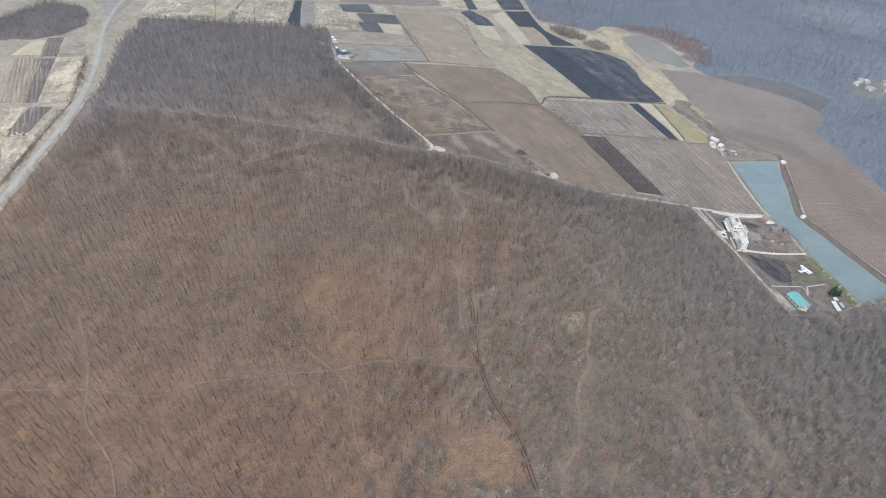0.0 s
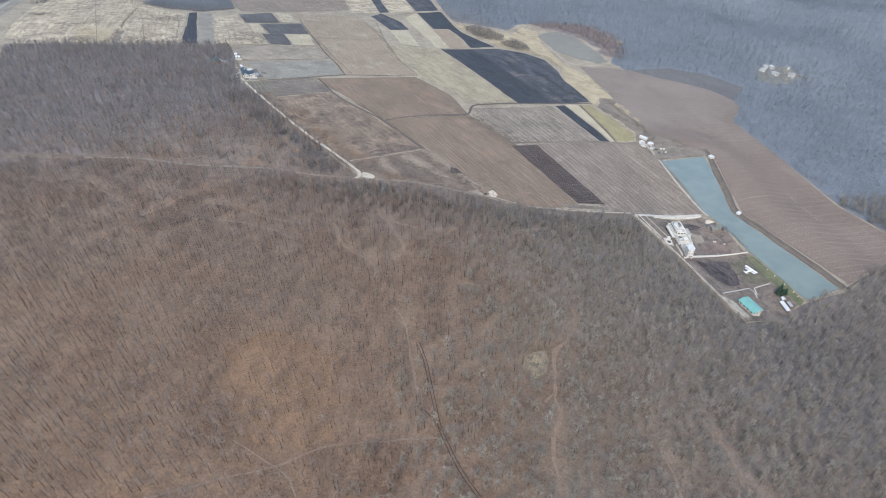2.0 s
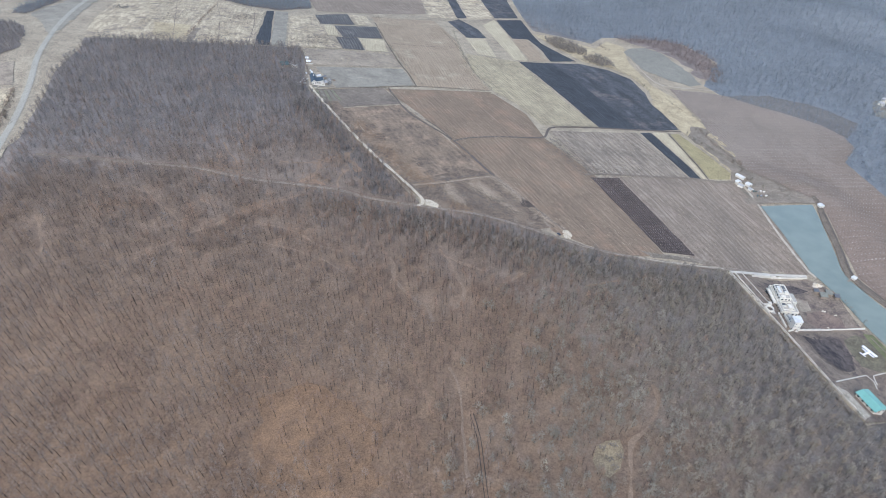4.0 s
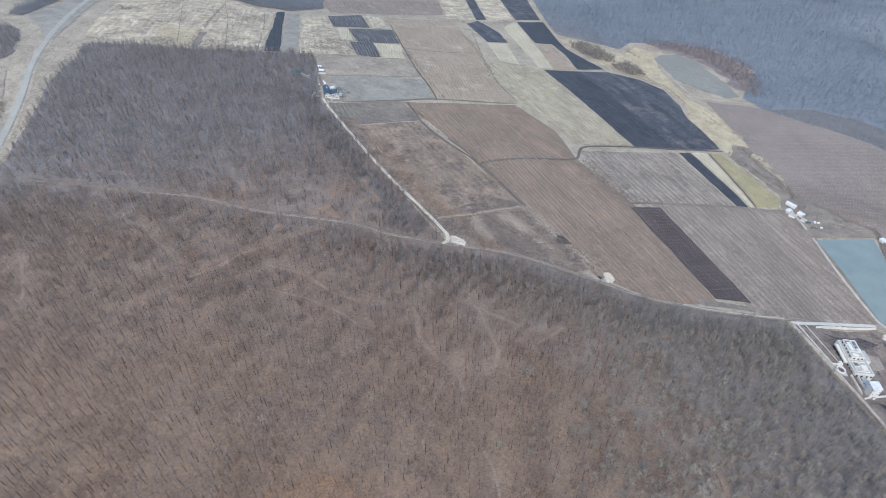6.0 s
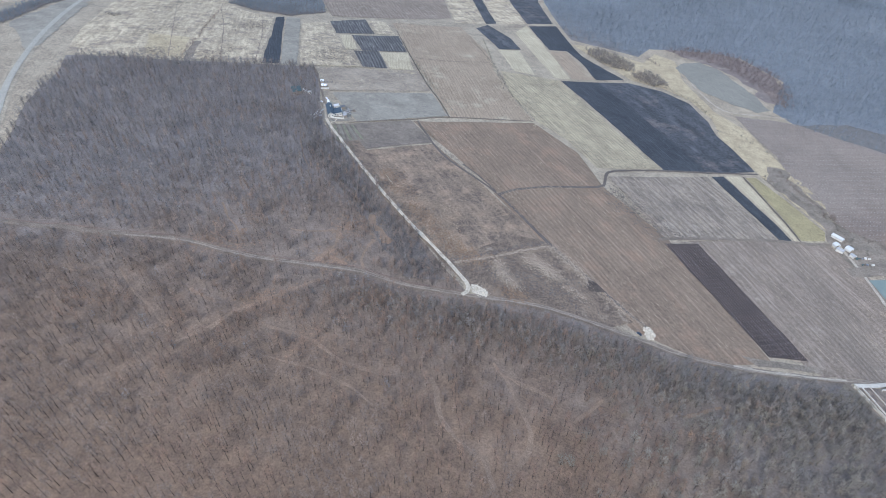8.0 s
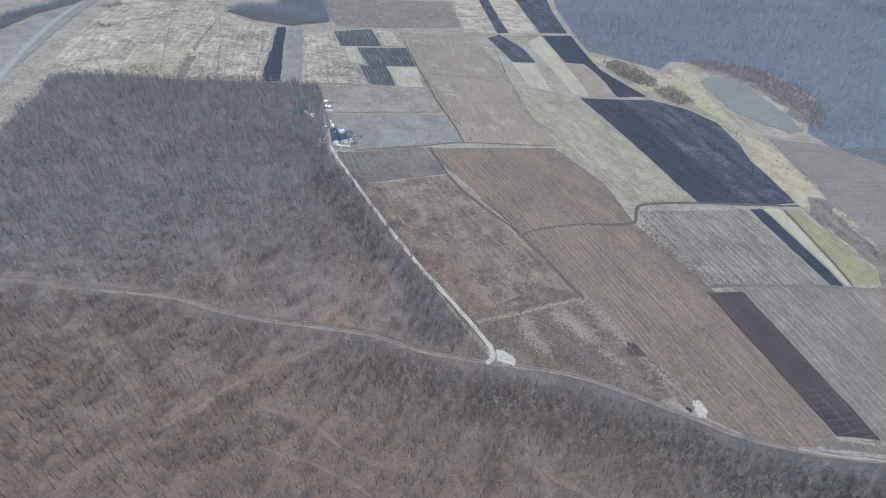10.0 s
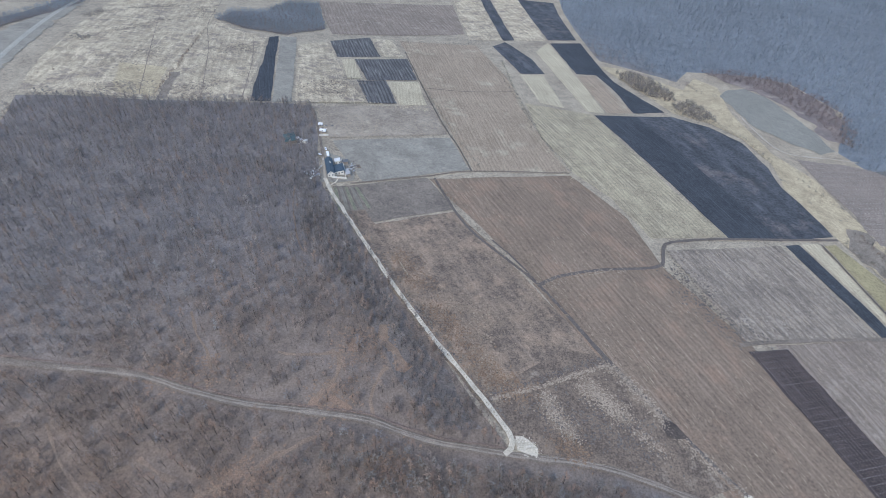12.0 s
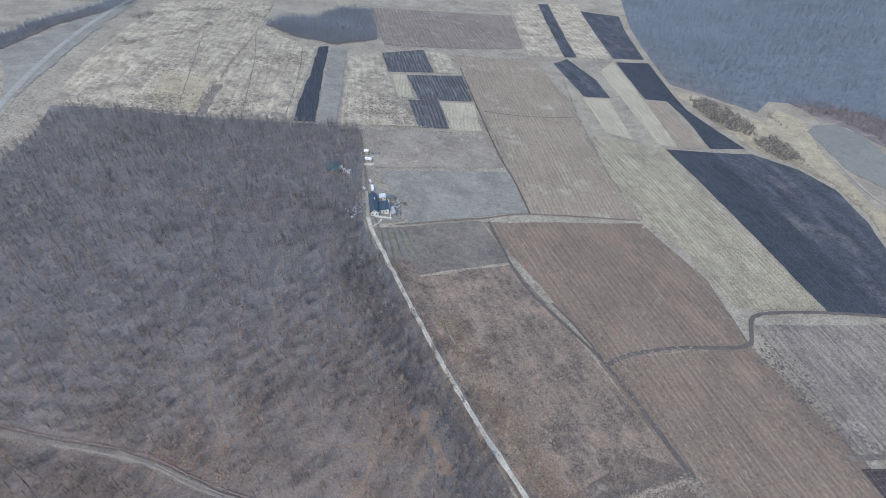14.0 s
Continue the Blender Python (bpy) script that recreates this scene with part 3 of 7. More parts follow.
field("ploughed_strip", [(44, 1303), (69, 1339), (102, 1248), (112, 1173), (74, 1164)], M_SOIL_B, L, "dark wedge of tilled soil")
field("ploughed_strip", [(45, 1719), (67, 1725), (87, 1355), (67, 1347)], M_SOIL_B, L, "narrow dark ploughed strip")
field("fallow_field", [(-16, 1698), (43, 1719), (65, 1347), (6, 1334)], M_PALE, L, "pale dry fallow field")
field("fallow_field", [(69, 1726), (131, 1737), (147, 1365), (89, 1352)], M_PALE, L, "pale dry fallow strip")
field("stubble_field", [(-283, 1495), (-156, 1556), (-16, 1602), (0, 1368), (-117, 1305), (-216, 1257)], M_PLUM, L, "wide grey-brown tilled field")
field("fallow_field", [(-249, 1167), (-214, 1207), (-167, 1045), (-133, 967), (-207, 938)], M_PALE, L, "pale patchy fallow plot")
field("vineyard_plot", [(-212, 1212), (-159, 1266), (-132, 1161), (-190, 1130)], M_PLOTROWS, L+.1, "dark tilled plot in rows")
field("vineyard_plot", [(-165, 1130), (-94, 1168), (-77, 1073), (-140, 1045)], M_PLOTROWS, L+.1, "dark tilled plot in rows")
field("vineyard_plot", [(-152, 1039), (-117, 1054), (-98, 976), (-130, 965)], M_PLOTROWS, L+.1, "dark tilled plot in rows")
field("stubble_plot", [(-183, 1124), (-167, 1129), (-146, 1048), (-164, 1042)], M_CREAM, L+.1, "pale stubble plot")
field("stubble_plot", [(-115, 1049), (-76, 1065), (-63, 985), (-95, 974)], M_CREAM, L+.1, "pale stubble plot")
field("fallow_plot", [(-154, 1259), (-123, 1266), (-99, 1173), (-130, 1163)], M_PALE, L+.1, "pale fallow plot")
field("ploughed_strip", [(-295, 1189), (-285, 1200), (-232, 935), (-252, 929), (-262, 986), (-271, 1050)], M_SOIL, L, "dark ploughed strip at the end of the wood")
field("tilled_strip", [(-281, 1199), (-260, 1207), (-211, 940), (-230, 934)], M_FALLOWB, L, "grey tilled strip")
field("fallow_field", [(-580, 1326), (-443, 1427), (-392, 1259), (-352, 1207), (-299, 1190), (-255, 932), (-349, 910), (-417, 904), (-470, 896), (-499, 985), (-537, 1139)], M_PALE, L, "wide pale dry fallow field")
field("stubble_plot", [(-419, 1002), (-365, 1002), (-344, 914), (-386, 917)], M_REED, L+.1, "yellowish stubble plot", 2.0)
field("tilled_strip", [(-357, 987), (-347, 992), (-332, 914), (-341, 911)], M_BUSHWEED, L+.1, "narrow brown weedy strip", 4.0)
field("fallow_field", [(-183, 937), (-58, 984), (-40, 907), (-158, 863)], M_FALLOWN, L, "patchy grey fallow field behind the farmstead")
field("fallow_field", [(-154, 857), (-37, 900), (-19, 833), (-118, 786)], M_FALLOWB, L, "blue-grey fallow field beside the farmstead")
field("fallow_field", [(-127, 778), (-61, 807), (-37, 759), (-103, 727)], M_FALLOWD, L, "dull grey fallow field")
field("weedy_field", [(-101, 725), (-35, 756), (16, 677), (61, 597), (29, 586), (-33, 584)], M_SCRUB, L, "brown weedy fallow along the gravel road")
field("weedy_field", [(-6, 534), (-13, 548), (-26, 570), (4, 590), (35, 611), (62, 604), (112, 519), (90, 511), (41, 529)], M_SCRUBLOW, L+.1, "rough weedy ground with pale grass")
field("stubble_field", [(-111, 1271), (15, 1297), (47, 1155), (55, 1081), (54, 1033), (67, 933), (85, 856), (-16, 832), (-65, 1036)], M_STUBBLE_N, L, "long pale brown stubble field")
field("stubble_field", [(63, 1038), (150, 1024), (195, 843), (221, 771), (140, 753), (119, 814), (91, 854), (69, 934)], M_GREENSTUB, L, "greenish-grey stubble field")
field("vineyard_plot", [(173, 626), (208, 633), (241, 499), (209, 499)], M_SOIL_C, L, "dark block of low vines in rows")
field("tilled_field", [(207, 631), (349, 655), (360, 623), (358, 501), (248, 493), (243, 499)], M_PLUM, L, "plum-brown tilled field beside the pond")
field("vineyard", [(385, 946), (411, 942), (440, 940), (468, 932), (504, 898), (540, 872), (575, 838), (590, 805), (586, 772), (545, 731), (547, 619), (539, 505), (553, 455), (578, 416), (546, 397), (479, 383), (430, 366), (419, 412), (404, 466), (400, 488), (410, 525), (428, 581), (436, 615), (410, 657), (386, 689), (380, 743), (384, 803), (390, 833), (386, 870), (385, 900)], M_VINE, L, "wide brown vineyard on the far bank")
field("grass_strip", [(210, 1231), (246, 1226), (315, 1144), (351, 1196), (374, 1160), (355, 1065), (358, 958), (382, 899), (385, 817), (396, 738), (379, 691), (365, 682), (343, 782), (333, 874), (345, 928), (337, 990), (310, 1031), (269, 1055)], M_REED, L, "pale tall dry grass along the valley")
field("scrub_ground", [(347, 772), (352, 735), (366, 684), (358, 664), (363, 624), (434, 622), (410, 656), (388, 690), (381, 742), (384, 800), (364, 806)], M_BUSHWEED, L + 0.06, "dull brown scrubby ground above the pond", 7.0, "scrub")
field("meadow", [(362, 1128), (388, 1152), (415, 1159), (436, 1130), (449, 1050), (450, 972), (424, 961), (398, 985), (370, 1035)], M_MEADOW, L, "grey-green meadow below the woods", 4.0)
way("dirt_track", [(366, 1060), (365, 1030), (368, 984), (377, 961), (396, 954), (428, 953), (465, 947)], 2.6, M_TANTRACK, 0.36, "pale track between meadow and vineyard", 0.3)
field("scrub", [(379, 1221), (430, 1215), (490, 1185), (512, 1106), (505, 1051), (478, 985), (456, 1002), (455, 1060), (442, 1120), (415, 1165)], M_REDSCRUB, L, "red-brown scrub at the wood's edge", 9.0)
field("stubble_field", [(-493, 583), (-540, 699), (-511, 701), (-467, 584)], M_WESTROWS, L, "striped pale stubble field beyond the road")
field("tilled_strip", [(-466, 584), (-509, 701), (-494, 703), (-454, 584)], M_WESTDARK, L, "grey-brown tilled strip")
field("tilled_plot", [(-512, 708), (-539, 772), (-522, 779), (-496, 710)], M_WESTDARK, L, "brown striped tilled plot")
field("fallow_field", [(-453, 585), (-493, 705), (-462, 714), (-417, 590)], M_PALE, L, "pale dry fallow beside the road")
field("stubble_plot", [(-552, 709), (-553, 755), (-539, 768), (-516, 712)], M_CREAM, L, "pale cream stubble plot")
field("fallow_plot", [(-496, 716), (-518, 780), (-499, 788), (-465, 721)], M_FALLOWN, L, "patchy brown fallow plot")
field("tilled_plot", [(-453, 516), (-456, 577), (-432, 577), (-430, 514)], M_WESTDARK, L, "dark striped tilled plot beyond the road")
field("fallow_field", [(-447, 503), (-486, 572), (-458, 575), (-453, 534)], M_PALE, L, "pale dry fallow beyond the road")
field("fallow_field", [(-423, 461), (-443, 496), (-447, 525), (-420, 525), (-413, 477)], M_PALE, L, "pale dry grass beside the road")
field("fallow_field", [(-504, 876), (-595, 1001), (-602, 1078), (-611, 1150), (-622, 1259), (-601, 1282), (-576, 1167), (-536, 1005), (-514, 928)], M_FALLOWB, L, "smooth grey fallow beyond the road", 6.0)

# ---- roads and tracks ----
way("road_shoulder", ROAD, 15.0, M_VERGE, 0.05, "pale verge along the country road", 0.1, "road")
way("road", ROAD, 6.6, M_ASPHALT, 0.40, "worn grey asphalt country road", 0.01, "road")
way("gravel_road", [(-150, 785), (-147, 776), (-141.5, 764), (-123, 729), (-88, 665), (-58, 615), (-40, 589), (-32, 577), (-22, 562), (-16, 552), (-11.7, 545), (-10, 539), (-11.6, 534), (-15.5, 531)], 3.0, M_GRAVEL, 0.60, "white limestone gravel road along the wood", 0.16, "road")
way("farm_lane", [(-158, 822), (-154, 802), (-150, 784)], 2.1, M_TANTRACK, 0.42, "pale lane past the farmhouse", 0.2)
way("farm_track", [(-186, 931), (-177, 899), (-164, 848), (-156, 818)], 2.6, M_DIRT, 0.34, "dirt track behind the farmstead", 0.2)
way("road_bank", EDGE_ROAD[:17], 0.8, M_REDYARD, 0.3, "reddish earth bank beside the dirt road", 0.8, "bank", -3.5)
way("wheel_track", EDGE_ROAD[4:], 1.2, M_PALETRACK, 0.44, "pale worn wheel track on the dirt road", 0.5, "track", 0.6)
way("wheel_track", [(176, 487), (200, 484.6), (232, 483.8), (262, 484)], 2.2, M_TANTRACK, 0.45, "bright gravelled stretch of the dirt road", 0.3, "track")
way("wheel_track", EDGE_ROAD[6:], 0.6, M_PALETRACK, 0.44, "pale worn wheel track on the dirt road", 0.4, "track", -1.2)
way("dirt_road", EDGE_ROAD, 4.2, M_DIRT, 0.34, "grey dirt road along the edge of the wood", 0.15, "road")
way("dirt_track", [(-54, 808), (-26, 735), (24, 673), (61, 607), (114, 523)], 2.6, M_DARKDIRT, 0.34, "dark dirt track between stubble fields")
way("dirt_track", [(26, 672), (40, 683), (77, 698), (130, 711), (141, 722), (146, 737), (159, 751), (220, 767), (341, 785)], 3.2, M_DARKDIRT, 0.36, "dark winding dirt track between fields")
way("dirt_track", [(-7, 721), (5, 706), (17, 687), (25, 671), (40, 644), (57, 611), (73, 583), (90, 560), (105, 537), (116, 523), (121, 516)], 1.9, M_DARKDIRT, 0.38, "dark dirt track between weeds and stubble", 0.25)
way("dirt_track", [(-99, 1206), (-74, 1072), (-47, 943), (-28, 875), (-18, 831)], 1.6, M_DARKDIRT, 0.36, "thin dark dirt track beside stubble", 0.3)
way("dirt_track", [(-64, 1046), (-13, 1053), (52, 1077)], 1.4, M_DARKDIRT, 0.36, "thin dark track across the stubble", 0.3)
way("dirt_track", [(318.5, 775), (322, 720), (326, 660)], 1.8, M_DARKDIRT, 0.36, "dark line between cream stubble and meadow", 0.25)
way("dirt_track", [(169, 632), (218, 642), (314, 656), (358, 659)], 4.0, M_DIRT, 0.34, "pale dirt track at a field's end")
way("dirt_track", [(-128, 781), (-61, 810), (-17, 831), (85, 854)], 1.8, M_DIRT, 0.34, "thin dark dirt track between fields")
way("dirt_road", [(366, 665), (364, 615), (359, 555), (358, 498), (360, 490)], 2.6, M_TANTRACK, 0.34, "pale gravel road beside the pond", 0.15, "road")
for pts, wide in (([(-284, 219), (-225, 217), (-206, 214), (-190, 211), (-170, 212), (-157, 220), (-133, 223), (-102, 227), (-73, 230), (-43, 238), (-8, 237), (20, 236)], 1.0), ([(-262, 279), (-242, 249), (-226, 217), (-218, 197), (-204, 182), (-189, 168), (-177, 148)], 1.2), ([(-96, 249), (-82, 238), (-73, 230), (-64, 221), (-57, 200), (-52, 180), (-42, 160), (-36, 146)], 1.0), ([(143, 342), (142, 328), (128, 307), (113, 295), (106, 272), (100, 256), (101, 246), (91, 229), (84, 213), (84, 204), (80, 190)], 2.6)):
    way("forest_trail", pts, wide, M_TRAIL, -0.08, "pale earth trail through the bare wood", 0.6)

# ---- water ----
pond = field("water", [(365, 609), (424, 610), (418, 587), (401, 530), (390.5, 500), (389.5, 486), (394, 463), (400.5, 436), (406, 413), (412, 385), (416.5, 361), (401, 358.5), (387, 354), (377, 354.5), (374, 378), (370, 410), (367, 430), (365, 465), (359, 499), (364, 558)], M_WATER, 0.0, "still grey-green pond water", 0.6, "pond")
for v in pond.data.vertices:
    v.co.z = POND_Z + 0.35

# ---- bare trees ----
def tree_template(rng, height, spread, limbs, twigs, twig_len, twig_wide, low, trunk_r, joints_n=3, lobes=7):
    """Verts and triangles of one leafless tree: (trunk and limbs), (twigs, in rounded tufts at the limbs' ends)."""
    wood_v, wood_t, twig_v, twig_t = [], [], [], []

    def stick(a, b, ra, rb, sides):
        axis_v = (b - a).normalized()
        s = axis_v.orthogonal().normalized()
        r = axis_v.cross(s)
        base = len(wood_v)
        for c, rad in ((a, ra), (b, rb)):
            for k in range(sides):
                w = 2 * math.pi * k / sides
                wood_v.append(c + (s * math.cos(w) + r * math.sin(w)) * rad)
        for k in range(sides):
            m = (k + 1) % sides
            wood_t.append((base + k, base + m, base + sides + m))
            wood_t.append((base + k, base + sides + m, base + sides + k))

    lean = Vector((rng.normal(0, 0.03), rng.normal(0, 0.03), 0)) * height
    fork = height * rng.uniform(0.4, 0.55)
    foot, mid, crotch = Vector((0, 0, -0.6)), Vector((rng.normal(0, 0.15), rng.normal(0, 0.15), fork * 0.45)) + lean * 0.3, Vector((0, 0, fork)) + lean * 0.6
    tip = Vector((rng.normal(0, 0.4), rng.normal(0, 0.4), height * 0.9)) + lean
    if joints_n == 3:
        stick(foot, mid, trunk_r, trunk_r * 0.72, 3)
        stick(mid, crotch, trunk_r * 0.72, trunk_r * 0.42, 3)
        stick(crotch, tip, trunk_r * 0.42, 0.02, 3)
    else:
        stick(foot, crotch, trunk_r, trunk_r * 0.55, 3)
        if joints_n == 2:
            stick(crotch, tip, trunk_r * 0.5, 0.02, 3)
    middle = Vector((0, 0, height * (low + 1) / 2)) + lean * 0.7
    tall = height * (1 - low) / 2
    squash = max(0.75, min(2.2, tall / spread))
    tufts_at = []
    for k in range(lobes):
        s = (k + 0.5) / lobes
        z = low * height + (0.92 - low) * height * s
        wide = spread * math.sqrt(max(0.1, 1 - (2 * s - 0.85) ** 2)) * 0.62 * rng.uniform(0.7, 1.15)
        turn = k * 2.4 + rng.uniform(-0.6, 0.6)
        tufts_at.append((Vector((math.cos(turn) * wide, math.sin(turn) * wide, z)) + lean * s, spread * rng.uniform(0.36, 0.56)))
    for c, size in tufts_at[:limbs]:
        z = max(low * 0.6 * height, c.z - size * 1.6)
        a = foot.lerp(crotch, (z - foot.z) / (fork - foot.z)) if z < fork else crotch.lerp(tip, min(1, (z - fork) / (tip.z - fork)))
        edge = Vector((-(c - a).y, (c - a).x, 0))
        edge = (edge.normalized() if edge.length > 1e-6 else Vector((1, 0, 0))) * trunk_r * 0.4
        wood_t.append((len(wood_v), len(wood_v) + 1, len(wood_v) + 2))
        wood_v.extend((a - edge, a + edge, c))
    for k in range(twigs):
        c, size = tufts_at[k % lobes]
        u = Vector((rng.normal(), rng.normal(), rng.normal() + 0.35)).normalized()
        p = c + Vector((u.x, u.y, u.z * squash)) * size * rng.uniform(0, 1) ** 0.45
        d = (u + Vector((rng.normal(0, 0.4), rng.normal(0, 0.4), 0.55 + rng.normal(0, 0.4)))).normalized()
        ln = twig_len * rng.uniform(0.6, 1.3)
        out = (p - middle).normalized() + 0.5 * Vector((rng.normal(), rng.normal(), rng.normal())).normalized()
        side = d.cross(out)
        side = (side if side.length > 1e-3 else d.orthogonal()).normalized() * twig_wide / 2
        base = len(twig_v)
        twig_v.extend((p - d * ln / 2 - side, p - d * ln / 2 + side, p + d * ln / 2))
        twig_t.append((base, base + 1, base + 2))
    arr = lambda some: np.array([tuple(v) for v in some], np.float32)
    return (arr(wood_v), np.array(wood_t, np.int32)), (arr(twig_v), np.array(twig_t, np.int32))


trng = np.random.default_rng(5)
TALL = [tree_template(trng, h, 2.9, 4, 88, 1.6, 0.24, 0.38, 0.215, 3, 9) for h in (15, 16, 17, 14, 16.5, 18)]
BUSHY = [tree_template(trng, h, w, 4, 156, 1.45, 0.28, 0.2, 0.15, 2, 10) for h, w in ((11, 3.4), (12, 3.7), (10, 3.2), (13, 3.9), (11.5, 3.3), (9, 3.0))]
CLOSE = [tree_template(trng, h, w, 4, 84, 1.7, 0.42, 0.15, 0.13, 2, 8) for h, w in ((11, 3.3), (12, 3.6), (10, 3.0), (13, 3.8), (9, 2.8))]
FAR = [tree_template(trng, h, w, 1, 32, 3.0, 0.6, 0.05, 0.08, 1, 7) for h, w in ((12, 4.4), (13, 4.8), (11, 4.2), (14, 5.0))]
SHRUB = [tree_template(trng, h, 1.8, 4, 40, 0.9, 0.24, 0.05, 0.07, 1, 5) for h in (3.2, 4, 2.6)]


def scatter(rng, x0, y0, x1, y1, spacing):
    """Places on a jittered grid."""
    xs, ys = np.meshgrid(np.arange(x0, x1, spacing), np.arange(y0, y1, spacing))
    xs = xs.ravel() + rng.uniform(-0.5, 0.5, xs.size) * spacing
    ys = ys.ravel() + rng.uniform(-0.5, 0.5, ys.size) * spacing
    return xs, ys


def patches(xs, ys, size):
    """A smooth random value over the land, about -0.5 to 0.5."""
    return np.array([noise.noise(Vector((x / size, y / size, 4.2))) for x, y in zip(xs, ys)])


def grow(name, xs, ys, templates, rng, bark, twig, label, category="trees", size=(0.8, 1.15)):
    """A stand of bare trees as one thing: stems and limbs, and the twigs of their crowns."""
    zs = heights(xs, ys)
    pick = rng.integers(len(templates), size=len(xs))
    turn, big = rng.uniform(0, 6.283, len(xs)), rng.uniform(*size, len(xs))
    stand = new(name)
    for which, piece, mat in ((0, "stems", bark), (1, "twigs", twig)):
        vs, ts, base = [], [], 0
        for k, tmpl in enumerate(templates):
            v, t = tmpl[which]
            m = np.where(pick == k)[0]
            if not len(m):
                continue
            c, s, g = np.cos(turn[m])[:, None], np.sin(turn[m])[:, None], big[m][:, None]
            px = (v[:, 0] * c - v[:, 1] * s) * g + xs[m][:, None]
            py = (v[:, 0] * s + v[:, 1] * c) * g + ys[m][:, None]
            pz = v[:, 2] * g + zs[m][:, None]
            vs.append(np.stack([px, py, pz], -1).reshape(-1, 3))
            ts.append((t[None] + (base + np.arange(len(m)) * len(v))[:, None, None]).reshape(-1, 3))
            base += len(m) * len(v)
        ob = new(piece, mesh_np(piece, np.concatenate(vs), np.concatenate(ts), mat))
        ob.parent = stand
        tagged(ob, kind="stuff")
    return tagged(stand, label, category, kind="stuff")


LESSER_TRAILS = [([(93, 254), (102, 261)], 1.2), ([(149, 218), (152, 212), (154, 198), (150, 182), (152, 167)], 1.3), ([(79, 180), (68, 165), (63, 149)], 1.5), ([(100, 171), (90, 150)], 1.2),
                 ([(196, 223), (197, 208), (193, 185), (204, 178), (186, 162)], 1.5), ([(6, 347), (12, 329), (12, 294), (13, 271)], 1.3), ([(-118, 536), (-136, 524), (-150, 514), (-169, 501), (-181, 487), (-198, 475)], 1.8),
                 ([(-148, 491), (-128, 485), (-114, 480), (-100, 469), (-81, 460), (-62, 457)], 1.8), ([(-142, 466), (-121, 461), (-97, 452), (-81, 442), (-71, 434)], 1.2), ([(-258, 538), (-238, 514), (-222, 501), (-211, 489)], 1.5),
                 ([(-38, 456), (-35, 446), (-33, 432), (-28, 421), (-19, 411), (-9, 403), (-4, 387)], 2.0), ([(3, 471), (12, 452), (17, 434), (21, 421), (18, 411), (11, 400)], 1.7), ([(48, 430), (71, 448)], 1.6), ([(6, 462), (20, 455), (40, 446)], 1.4), ([(121, 440), (151, 450)], 1.6), ([(-328, 496), (-311, 469), (-296, 439)], 1.6), ([(-234, 491), (-224, 474)], 1.4), ([(-298, 537), (-288, 533), (-270, 537)], 1.4), ([(-204, 520), (-194, 514), (-182, 509)], 1.4),
                 ([(-88, 550), (-91, 560), (-90, 569), (-85, 582), (-82, 584)], 1.6), ([(-87, 618), (-85, 604), (-79, 597), (-73, 585)], 2.6),
                 ([(-209, 618), (-200, 600), (-191, 589), (-185, 575)], 1.5), ([(-149, 590), (-130, 589), (-117, 592), (-112, 592), (-112, 575), (-122, 559)], 1.5)]
TRAILS = [EDGE_ROAD, [(-284, 219), (-225, 217), (-206, 214), (-190, 211), (-170, 212), (-157, 220), (-133, 223), (-102, 227), (-73, 230), (-43, 238), (-8, 237), (20, 236)], [(-262, 279), (-242, 249), (-226, 217), (-218, 197), (-204, 182), (-189, 168), (-177, 148)], [(-96, 249), (-82, 238), (-73, 230), (-64, 221), (-57, 200), (-52, 180), (-42, 160), (-36, 146)], [(143, 342), (142, 328), (128, 307), (113, 295), (106, 272), (100, 256), (101, 246), (91, 229), (84, 213), (84, 204), (80, 190)]]
POWER = [(12, 338), (18, 312), (21, 295), (22, 260), (23, 240), (30, 213), (41, 188), (45, 176), (50, 152)]
GLADES = [[(91, 293), (98, 297), (108, 298), (108, 289), (102, 278), (93, 272), (87, 276), (86, 284)], [(-1, 182), (28, 187), (39, 182), (45, 154), (-4, 153)]]
OPENINGS = [[(-80, 595), (-76, 596), (-72, 590), (-67, 586), (-72, 581), (-77, 582)], [(-108, 594), (-102, 594), (-101, 606), (-106, 605)],
            [(-116, 559), (-102, 552), (-100, 555), (-112, 562)], [(-118, 563), (-112, 567), (-110, 571), (-116, 569)], [(-126, 553), (-120, 555), (-119, 561), (-124, 560)]]
GLADES += OPENINGS
TRAILS += [pts for pts, wide in LESSER_TRAILS]


def beside_road(xs, ys):
    """True on the dirt road and its open southern verge."""
    south = np.interp(xs, [p[0] for p in EDGE_ROAD], [p[1] for p in EDGE_ROAD]) - ys
    return (seg_dist(xs, ys, EDGE_ROAD) < 4.5) | ((south > 0) & (south < np.where(np.asarray(xs) > -60, 11.0, 8.0)) & (np.asarray(xs) > -371) & (np.asarray(xs) < 300))


def open_ground(xs, ys):
    clear = beside_road(xs, ys) | inside(xs, ys, FARM) | (seg_dist(xs, ys, FENCE) < 6.5) | inside(xs, ys, WEST) | (seg_dist(xs, ys, ROAD) < 16)
    for line in TRAILS[1:]:
        clear |= seg_dist(xs, ys, line) < 3.4
    for poly in GLADES:
        clear |= inside(xs, ys, poly)
    return clear | (seg_dist(xs, ys, POWER) < 1.8)


